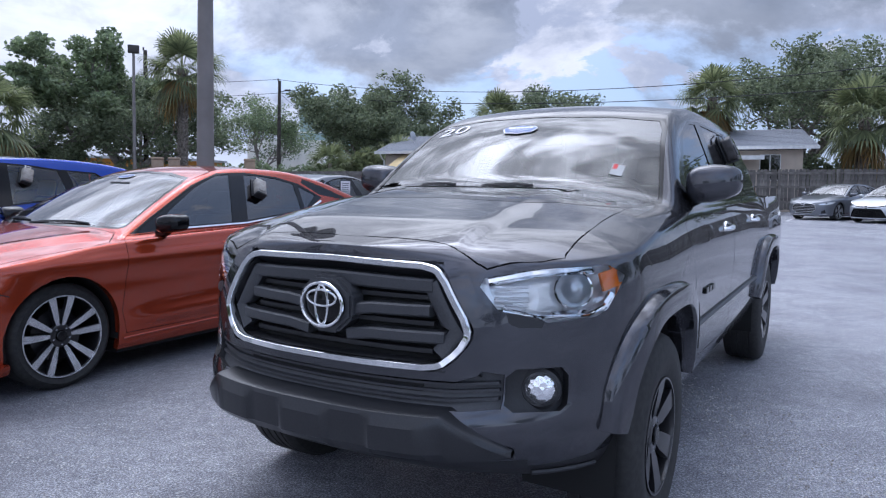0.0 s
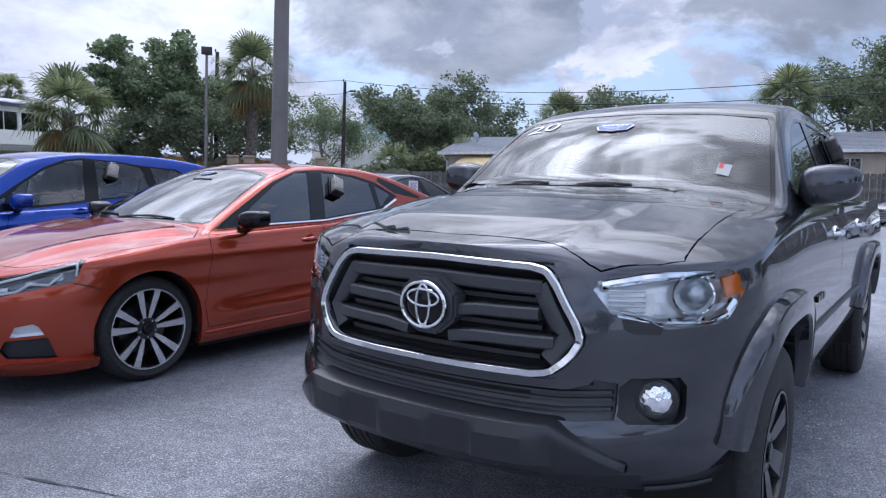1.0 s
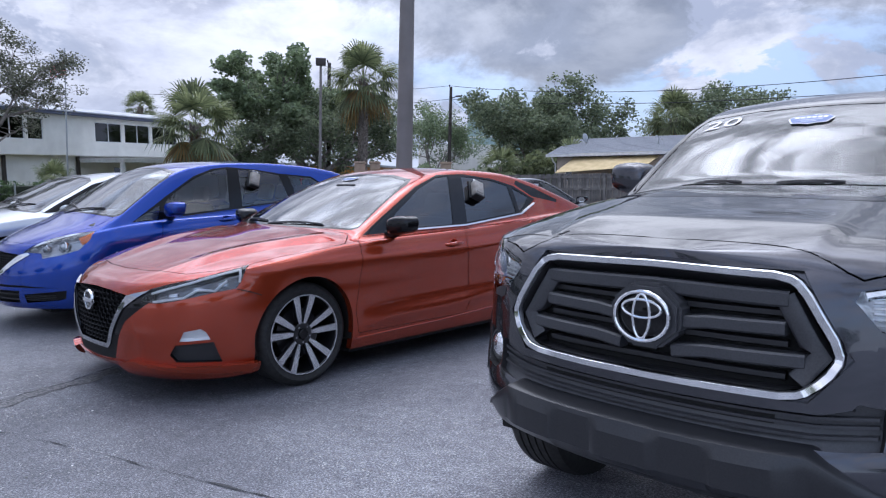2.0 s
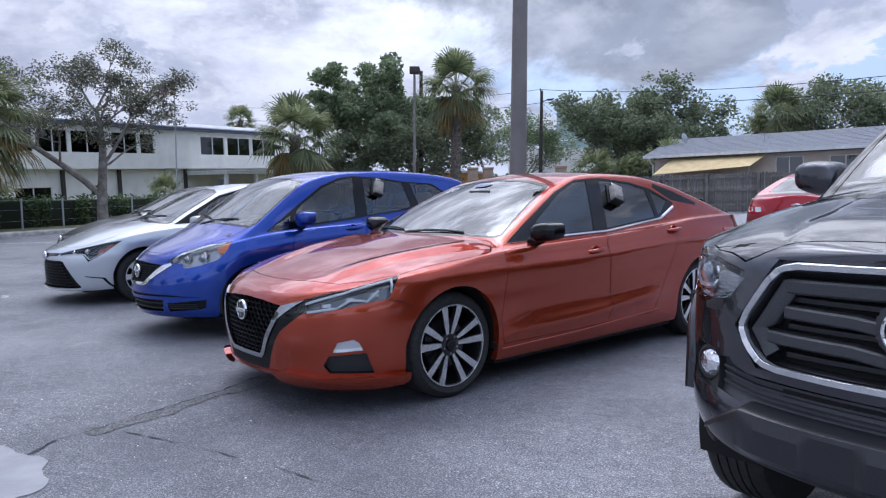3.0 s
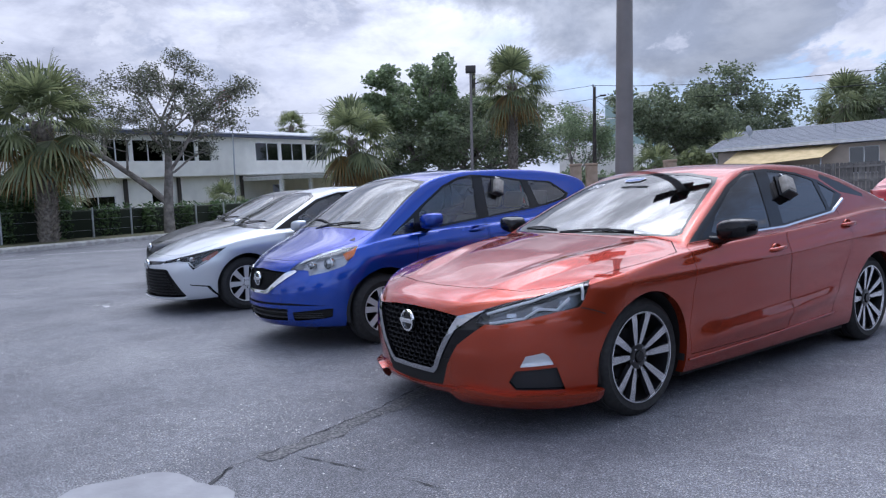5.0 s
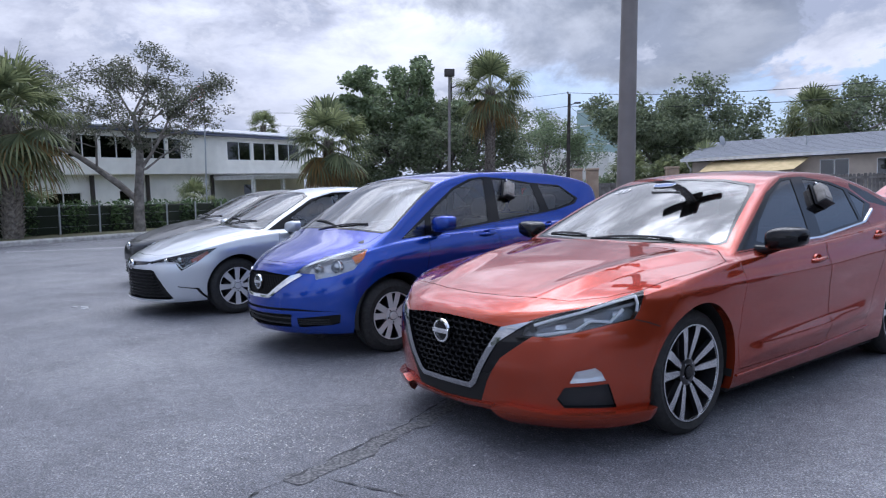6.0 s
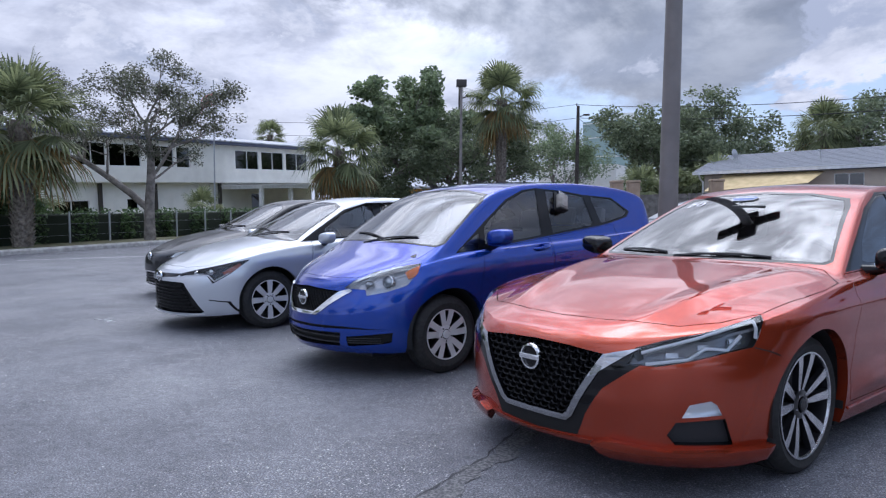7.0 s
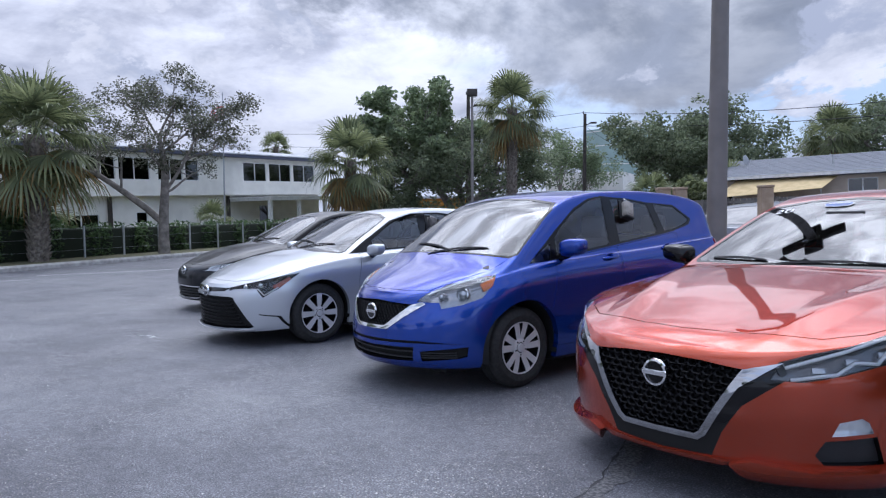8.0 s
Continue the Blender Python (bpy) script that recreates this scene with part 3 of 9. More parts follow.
def make_mirror(root, s, w, z, size, mat, sign, low=None, plate=True):
    """A door mirror: a rounded shell on a foot, with its glass behind."""
    lx, ly, lz = size
    holder = new("door_mirror")
    holder.parent = root
    holder.matrix_basis = pose(-s, sign * w, z)
    bm = bmesh.new()
    bmesh.ops.create_uvsphere(bm, u_segments=24, v_segments=14, radius=1)
    for v in bm.verts:
        x, y, q = v.co
        e = 0.55
        v.co = Vector([math.copysign(abs(t) ** e, t) for t in (x, y, q)])
        if v.co.x < -0.25:
            v.co.x = -0.25 - (v.co.x + 0.25) * 0.02
        k = 1.0 - 0.22 * max(0, v.co.y * sign)
        v.co = Vector((v.co.x * lx * (1 - 0.2 * v.co.y * sign), (v.co.y * 0.5 + 0.5 * sign) * ly, v.co.z * lz / 2 * k + 0.012 * v.co.y * sign))
    bmesh.ops.recalc_face_normals(bm, faces=bm.faces)
    part("mirror_shell", bm, mat, holder, angle=60)
    bm = bmesh.new()
    prism(bm, circle(0, 0, 1, 24), 0, 0.004, "yz")
    for v in bm.verts:
        v.co = Vector((v.co.x - lx * 0.29, sign * ly * 0.5 + v.co.y * ly * 0.42, v.co.z * lz * 0.38))
    part("mirror_glass", bm, chrome, holder, smooth=False)
    bm = bmesh.new()
    sweep(bm, [(0.02, sign * 0.08, -lz * 0.3), (0.0, sign * 0.0, -lz * 0.55), (0.01, -sign * 0.10, -lz * 0.62)], [0.03, 0.028, 0.035], 10)
    part("mirror_foot", bm, low or gloss_black, holder)
    return holder


def make_handle(door, root_bm_at, s, z, sign, mat, length=0.2):
    """A pull handle over a shallow cup, on the flank."""
    w = root_bm_at(s, z)
    w2 = root_bm_at(s + length, z + 0.01)
    bm = bmesh.new()
    pts = []
    for i in range(9):
        k = i / 8
        bow = 0.032 * (math.sin(math.pi * k) ** 0.45) - 0.004
        pts.append((-(s + length * k), sign * (w + (w2 - w) * k + bow), z + 0.012 * k))
    sweep(bm, pts, [0.010, 0.012, 0.014, 0.015, 0.015, 0.015, 0.014, 0.012, 0.010], 8)
    part("handle", bm, mat, door)
    bm = bmesh.new()
    lathe(bm, [(0.001, -0.004), (0.03, -0.002), (0.036, 0.0025), (0.040, 0.003), (0.041, -0.01)], 20)
    for v in bm.verts:
        v.co = Vector((v.co.x * 1.25 - (s + length * 0.42), sign * (w + (w2 - w) * 0.45 + v.co.y), v.co.z + z))
    bmesh.ops.recalc_face_normals(bm, faces=bm.faces)
    part("handle_cup", bm, mat, door)


def make_wipers(root, at_top, spans, lift_z=0.004):
    """Wiper arms lying along the foot of the windscreen; spans of (s0, w0, s1, w1)."""
    for s0, w0, s1, w1 in spans:
        bm = bmesh.new()
        pts = []
        for i in range(8):
            k = i / 7
            s, w = s0 + (s1 - s0) * k, w0 + (w1 - w0) * k
            pts.append((-s, w, at_top(s, w) + lift_z + 0.006 * math.sin(math.pi * k)))
        sweep(bm, pts, [0.008, 0.0075, 0.007, 0.006, 0.005, 0.005, 0.004, 0.003], 6)
        sweep(bm, [(p[0] + 0.009, p[1], p[2] - 0.006) for p in pts[2:]], 0.004, 5)
        part("wiper", bm, dark_plastic, root)


def ribbon(bm, root_at, pts, width=0.006, out=0.0012, sign=1):
    """A thin dark joint line laid on the flank, through (s, z) pairs."""
    last = None
    fine = []
    for (a, b), (c, d) in zip(pts, pts[1:]):
        n = max(2, int(math.hypot(c - a, d - b) / 0.03))
        fine += [(a + (c - a) * i / n, b + (d - b) * i / n) for i in range(n)]
    fine.append(pts[-1])
    for i, (s, z) in enumerate(fine):
        p, q = fine[max(0, i - 1)], fine[min(len(fine) - 1, i + 1)]
        d = Vector((q[0] - p[0], q[1] - p[1]))
        d = d.normalized() if d.length else Vector((1, 0))
        n = Vector((-d.y, d.x)) * width / 2
        row = []
        for k in (1, -1):
            ss, zz = s + n.x * k, z + n.y * k
            row.append(bm.verts.new((-ss, sign * (root_at(ss, zz) + out), zz)))
        if last:
            bm.faces.new((last[0], last[1], row[1], row[0]))
        last = row


def oblique(*pts):
    """An outline for a corner lamp from (s, w, z) triples, as seen half from the front."""
    return [((s + w) * 0.70711, z) for s, w, z in pts]


CORNER = {1: (Vector((-0.70711, 0.70711, 0)), Vector((0, 0, 1))), -1: (Vector((-0.70711, -0.70711, 0)), Vector((0, 0, 1)))}


def hollow(p_faces_bm, depth, mats, parent, name):
    """The bowl behind a lamp or grille: the same patch set back."""
    bm = p_faces_bm
    bm.normal_update()
    for v in list(bm.verts):
        v.co -= v.normal * depth
    return part(name, bm, mats, parent)


def patch(bm, faces, out=0.0):
    return lift(bm, faces, 0, 0, 0, out, 0, remove=False)


from mathutils.bvhtree import BVHTree
from mathutils.interpolate import poly_3d_calc


class Skin:
    """The closed skin of a car before it is cut, to lay things on."""
    def __init__(self, bm):
        bm.normal_update()
        bm.verts.index_update()
        self.co = [v.co.copy() for v in bm.verts]
        self.no = [v.normal.copy() for v in bm.verts]
        self.poly = [[v.index for v in f.verts] for f in bm.faces]
        self.tree = BVHTree.FromPolygons(self.co, self.poly)

    def polish(self, ob):
        """Gives a cut panel the even shading of the whole skin."""
        me = ob.data
        got = []
        for v in me.vertices:
            p, n, i, d = self.tree.find_nearest(v.co)
            ids = self.poly[i]
            wt = poly_3d_calc([self.co[k] for k in ids], p)
            got.append(sum((self.no[k] * t for k, t in zip(ids, wt)), Vector()).normalized())
        flat = [tuple(n.vector) for n in me.corner_normals]
        out = list(flat)
        for f in me.polygons:
            for li in f.loop_indices:
                n = got[me.loops[li].vertex_index]
                if n.dot(f.normal) > 0.86:
                    out[li] = tuple(n)
        me.normals_split_custom_set(out)

    def side(self, s, z):
        h = self.tree.ray_cast(Vector((-s, 3, z)), Vector((0, -1, 0)))
        return h[0].y if h[0] else 0.8

    def front(self, w, z):
        h = self.tree.ray_cast(Vector((4, w, z)), Vector((-1, 0, 0)))
        return h[0].x if h[0] else 0.5

    def back(self, w, z):
        h = self.tree.ray_cast(Vector((-9, w, z)), Vector((1, 0, 0)))
        return h[0].x if h[0] else -4

    def top(self, s, w):
        h = self.tree.ray_cast(Vector((-s, w, 4)), Vector((0, 0, -1)))
        return h[0].z if h[0] else 1.0

    def near(self, p):
        h = self.tree.find_nearest(Vector(p))
        return h[0], h[1]


def front_bar(bm, skin, pts, half_h, depth, out, mat=0):
    """A bar laid over the front, through (w, z) pairs, that follows the skin."""
    rows = []
    fine = []
    for (a, b), (c, d) in zip(pts, pts[1:]):
        n = max(1, int(math.hypot(c - a, d - b) / 0.05))
        fine += [(a + (c - a) * i / n, b + (d - b) * i / n) for i in range(n)]
    fine.append(pts[-1])
    for i, (w, z) in enumerate(fine):
        p, q = fine[max(0, i - 1)], fine[min(len(fine) - 1, i + 1)]
        d = Vector((q[0] - p[0], q[1] - p[1])).normalized()
        n = Vector((-d.y, d.x)) * half_h
        x = skin.front(w, z)
        rows.append([bm.verts.new((x + out - (0.0 if k in (1, 2) else 0.006), w + n.x * e, z + n.y * e)) for k, e in ((0, 1.0), (1, 0.7), (2, -0.7), (3, -1.0))] +
                    [bm.verts.new((x + out - depth, w - n.x, z - n.y)), bm.verts.new((x + out - depth, w + n.x, z + n.y))])
    for p, q in zip(rows, rows[1:]):
        for k in range(6):
            bm.faces.new((p[k], p[(k + 1) % 6], q[(k + 1) % 6], q[k])).material_index = mat
    for e in (rows[0][::-1], rows[-1]):
        bm.faces.new(e).material_index = mat


def finish(bm):
    bmesh.ops.recalc_face_normals(bm, faces=bm.faces)
    return bm


def sedan(name, m, c, mat, label, category="car", cloth_m=None):
    """A car: skin, openings, panes, doors, lamps, wheels and cabin from its table."""
    root = thing(name, m, label, category)
    bm = shell(c)
    skin = Skin(bm)
    cl = cloth_m or cloth
    z_w = c["wheel_r"]
    # wheel openings
    for s in (0.0, c["base"]):
        for sign in (1, -1):
            ra = c["arch_r"]
            poly = [(s + ra * math.cos(radians(a)), z_w + 0.012 + ra * math.sin(radians(a))) for a in range(0, 181, 9)]
            poly = [(s + ra, -0.2)] + poly + [(s - ra, -0.2)]
            fs = carve(bm, poly, SIDE_L, lambda p, no, k=sign: p.y * k > 0.35 and no.y * k > -0.3)
            lift(bm, fs, 0.0, 0, remove=False).free()
            fset = set(fs)
            rim = list({e for f in fs for e in f.edges if any(g not in fset for g in e.link_faces)})
            bmesh.ops.delete(bm, geom=fs, context="FACES")
            r = bmesh.ops.extrude_edge_only(bm, edges=[e for e in rim if e.is_valid])
            for g in r["geom"]:
                if isinstance(g, bmesh.types.BMVert):
                    g.co.y -= sign * 0.05
            make_liner(None, root, s, ra + 0.005, c["half"] - 0.03, c["half"] - 0.36, sign, z_w + 0.012)
    # side panes
    for sign in (1, -1):
        for dlo in c.get("dlo", []):
            for f in carve(bm, dlo, SIDE_L, side_of(sign, c["belt"] - 0.2)):
                f.material_index = 1
        for pane in c["panes"]:
            fs = carve(bm, pane, SIDE_L, side_of(sign, c["belt"] - 0.2))
            if fs:
                part("window", lift(bm, fs, 0.02, 1, 0.001, -0.004, 0.004), c.get("side_glass", clear_glass), root)
        for post in c["posts"]:
            for f in carve(bm, post, SIDE_L, side_of(sign, c["belt"] - 0.2)):
                f.material_index = 1
    s_mid = c["peak"]
    z_mid = sum(z for w, z in c["screen"]) / len(c["screen"])
    frit = [(w + 0.02 if w > 0.35 else w, z + 0.012 if z > z_mid else z - 0.012) for w, z in c["screen"]]
    for f in carve(bm, frit + mirrored(frit), FRONT, lambda p, no: -p.x < s_mid and no.z > 0.1 and no.x > 0.05 and p.z > c["screen_z"] - 0.02):
        f.material_index = 1
    fs = carve(bm, c["screen"] + mirrored(c["screen"]), FRONT, lambda p, no: -p.x < s_mid and no.z > 0.1 and no.x > 0.05 and p.z > c["screen_z"])
    part("windscreen", lift(bm, fs, 0.012, 1, 0.001, -0.002, 0.004), c.get("screen_glass", screen_glass), root)
    fs = carve(bm, c["backlight"] + mirrored(c["backlight"]), FRONT, lambda p, no: -p.x > s_mid and no.x < -0.02 and no.z > 0.0)
    if fs:
        part("rear_window", lift(bm, fs, 0.012, 1, 0.001, -0.002, 0.004), tint_glass, root)
    c["face"](root, bm, skin, c)
    tl = c.get("tail_lamp")
    for sign in (1, -1) if tl else ():
        fs = carve(bm, tl if sign > 0 else mirrored(tl), FRONT, lambda p, no: -p.x > c["tail_s"] - 0.75 and no.x < 0.2 and p.y * sign > 0.2)
        part("tail_lamp", lift(bm, fs, 0.02, 1, 0.001, 0.005, 0.02), red_lens, root)
    for line, r, mt in c.get("strips", []):
        for sign in (1, -1):
            b = bmesh.new()
            pts = []
            for (s0, z0), (s1, z1) in zip(line, line[1:]):
                n = max(2, int(math.hypot(s1 - s0, z1 - z0) / 0.06))
                pts += [(s0 + (s1 - s0) * i / n, z0 + (z1 - z0) * i / n) for i in range(n)]
            pts.append(line[-1])
            sweep(b, [(-s, sign * (skin.side(s, z) + r * 0.3), z) for s, z in pts], r, 6)
            part("chrome_strip" if mt is chrome else "side_moulding", b, mt, root)
    # doors
    for sign in (1, -1):
        for k, door in enumerate(c["doors"]):
            fs = [f for f in carve(bm, door, SIDE_L, lambda p, no, g=sign: p.y * g > 0.3 and p.z < c["belt"] + 0.15 and no.y * g > -0.2) if f.material_index == 0]
            d = part("door", lift(bm, fs, 0.02, 1, 0.0042, 0.0, 0.015), [mat, gloss_black], root)
            hs, hz = c["handles"][k]
            make_handle(d, skin.side, hs, hz, sign, c.get("handle_mat", mat))
    lid = c.get("hood")
    if lid:
        fs = [f for f in carve(bm, lid + [(s, -w) for s, w in reversed(lid)], TOP, lambda p, no: no.z > -0.3 and p.z > c["hood_z"] and -p.x < 1.2) if f.material_index == 0]
        part("hood", lift(bm, fs, 0.02, 1, 0.006, 0.0, 0.015), [mat, gloss_black], root, angle=50)
    part("body", bm, [mat, gloss_black, chrome, void, dark_plastic], root, angle=50)
    for ob in root.children:
        if ob.type == "MESH" and ob.name.split(".")[0] in ("body", "hood", "door", "windscreen", "rear_window", "window", "headlight"):
            skin.polish(ob)
    # floor pan
    b = bmesh.new()
    fz = c["pan"]
    box(b, -c["tail_s"] + 0.25, -c["nose_s"] - 0.3, -c["half"] + 0.3, c["half"] - 0.3, fz, fz + 0.1)
    box(b, -c["base"] + c["arch_r"] + 0.02, -c["arch_r"] - 0.02, -c["half"] + 0.08, c["half"] - 0.08, fz, fz + 0.08)
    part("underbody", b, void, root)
    wheel_w = c["half"] - c.get("wheel_in", 0.045)
    for s in (0.0, c["base"]):
        for sign in (1, -1):
            make_wheel(root, s, sign * wheel_w, z_w, c["rim_r"], c["tyre_w"], c["rim"])
    make_cabin(root, c, cl)
    for sign in (1, -1):
        make_mirror(root, *c["mirror"], c.get("mirror_mat", mat), sign)
    make_wipers(root, skin.top, c["wipers"])
    return root, skin

def recess(root, bm, poly, axes, keep, depth, mat, name, lip_mat=1):
    """An opening in the skin with a bottom set back."""
    fs = carve(bm, poly, axes, keep)
    back = patch(bm, fs)
    lift(bm, fs, depth, lip_mat).free()
    return hollow(back, depth, mat, root, name)


def proud(root, bm, poly, axes, keep, out, mat, name, thick=0.012):
    fs = carve(bm, poly, axes, keep)
    return part(name, lift(bm, fs, 0.01, 1, 0.0, out, thick), mat, root)


def whole(half):
    """Both halves of an outline that starts and ends on the middle line."""
    return half + mirrored(half)[1:-1] if half[0][0] == 0 and half[-1][0] == 0 else half + mirrored(half)


def slats(parent, skin, rows, half, mat, inset, name="slat", thick=0.006, depth=0.02):
    """Thin bars across an opening, one part each."""
    for z, h in rows:
        b = bmesh.new()
        front_bar(b, skin, [(-h, z), (0, z), (h, z)], thick, depth, -inset)
        part(name, finish(b), mat, parent)


def diamond_mesh(parent, skin, poly, pitch, zp, inset, mat):
    mesh = bmesh.new()
    a0, a1 = min(p[0] for p in poly), max(p[0] for p in poly)
    b0, b1 = min(p[1] for p in poly), max(p[1] for p in poly)
    for r in range(int((b1 - b0) / zp) + 1):
        for q in range(int((a1 - a0) / pitch) + 2):
            w, z = a0 + (q + (0.5 if r % 2 else 0)) * pitch, b0 + r * zp
            if not inside(poly, w, z):
                continue
            x = skin.front(w, z) - inset
            ring = [(w + pitch * 0.52 * math.cos(radians(a)), z + zp * 0.62 * math.sin(radians(a))) for a in (0, 50, 130, 180, 230, 310)]
            o = [mesh.verts.new((x, a, b)) for a, b in ring]
            i = [mesh.verts.new((x - 0.008, w + (a - w) * 0.68, z + (b - z) * 0.68)) for a, b in ring]
            for k in range(6):
                mesh.faces.new((o[k], o[(k + 1) % 6], i[(k + 1) % 6], i[k]))
    part("grille_mesh", mesh, mat, parent, smooth=False, kind="stuff")


def front_keep(p, no):
    return p.x > 0.2 and no.x > 0.04


def strips(lamp, skin, sign, lines, r, inset, mat, name="light_strip"):
    for line in lines:
        b, pts = bmesh.new(), []
        for p, q in zip(line, line[1:]):
            for i in range(8):
                k = Vector(p).lerp(Vector(q), i / 8)
                h, n = skin.near((-k.x, sign * k.y, k.z))
                pts.append(h - n * inset)
        sweep(b, pts, r, 6)
        part(name, b, mat, lamp)


def lens_in(lamp, skin, sign, s, w, z, r, inset, mats=None, name="projector"):
    """A round projector with a chrome ring inside a lamp."""
    p, n = skin.near((-s, sign * w, z))
    n = (n + Vector((1.2, 0, 0))).normalized()
    b = bmesh.new()
    lathe(b, [(r * 1.3, -0.015), (r * 1.32, 0.012), (r * 1.2, 0.016), (r * 1.05, 0.002)], 28, "x", 0)
    lathe(b, [(r * 1.05, 0.002), (r * 0.9, 0.014), (r * 0.6, 0.024), (r * 0.25, 0.029), (0.0005, 0.030)], 28, "x", 1)
    bmesh.ops.transform(b, matrix=Matrix.Translation(p - n * inset) @ n.to_track_quat("X", "Z").to_matrix().to_4x4(), verts=b.verts)
    part(name, finish(b), mats or [chrome, bulb_glass], lamp)


def chip(lamp, skin, sign, s, w, z, size, inset, mat, name, turn=0):
    p, n = skin.near((-s, sign * w, z))
    b = bmesh.new()
    box(b, -0.006, 0.006, -size[0] / 2, size[0] / 2, -size[1] / 2, size[1] / 2, 0.004)
    bmesh.ops.transform(b, matrix=Matrix.Translation(p - n * inset) @ n.to_track_quat("X", "Z").to_matrix().to_4x4() @ Matrix.Rotation(radians(turn * sign), 4, "X"), verts=b.verts)
    return part(name, finish(b), mat, lamp)


lamp_dark = principled("shaded lamp housing", (0.11, 0.112, 0.12), 0.22, 0.6)
light_guide = principled("white light guide", (0.85, 0.86, 0.88), 0.25)
bulb_glass = principled("lamp lens", (0.42, 0.45, 0.48), 0.05, 0.6, 1.0)



# ---- the orange saloon ----
def roof_top(centre, bow, crown, inset, slope, hood_c, k1=0.05, k2=0.03, power=3.0, crease=None):
    """The height of hood, glass and roof over the plan."""
    def top(s, w, ws, zs):
        f = w / ws
        low = zs + hood_c(s) * (1 - np.abs(f) ** power)
        if crease is not None:
            wc, high, s0, s1 = crease
            line = np.clip(1 - np.abs(w - wc(s)) / 0.13, 0, 1)
            low = low + high * line * np.clip((s - s0) / 0.4, 0, 1) * np.clip((s1 - s) / 0.15, 0, 1)
        up = centre(s - bow * w * w) - crown * w * w
        flank = zs + (ws - inset - w) * slope - 1.1 * np.maximum(ws - inset - w, 0) ** 2 * 0.6
        return smax(low, smin(up, flank, k1), k2)
    return top


def bumps(*spots, ridges=()):
    """Gentle swellings of the flank: (s, z, size along s, size along z, height); ridges: (line, height, upper and lower width, from, to)."""
    def swell(s, z):
        crest = 0.0
        for line, h, up, down, s0, s1 in ridges:
            d = z - line(s)
            crest = crest + h * np.clip(1 - np.where(d > 0, d / up, -d / down), 0, 1) * np.clip((s - s0) / 0.25, 0, 1) * np.clip((s1 - s) / 0.25, 0, 1)
        return crest + sum(h * np.exp(-((s - a) / da) ** 2 - ((z - b) / db) ** 2) for a, b, da, db, h in spots)
    return swell


def corner_lamp(root, bm, poly, sign, depth, bowl, name="headlight", keep=None):
    """A lamp at a front corner: clear cover over a hollow."""
    fs = carve(bm, poly, CORNER[sign], keep or (lambda p, no: p.x > -0.1 and p.y * sign > 0.2 and no.dot(Vector((0.7, 0.7 * sign, 0))) > 0.1))
    back = patch(bm, fs)
    cover = lift(bm, fs, depth, 2 if bowl in (lamp_silver, lamp_grey) else 3, 0.001, 0.001, 0.004)
    lamp = part(name, cover, lamp_glass, root)
    hollow(back, depth - 0.004, bowl, lamp, "reflector")
    return lamp


grille_plastic = principled("black grille plastic", (0.005, 0.005, 0.006), 0.45, 0, 0, 0.25)
grille_chrome = principled("satin grille chrome", (0.40, 0.41, 0.43), 0.1, 1.0)


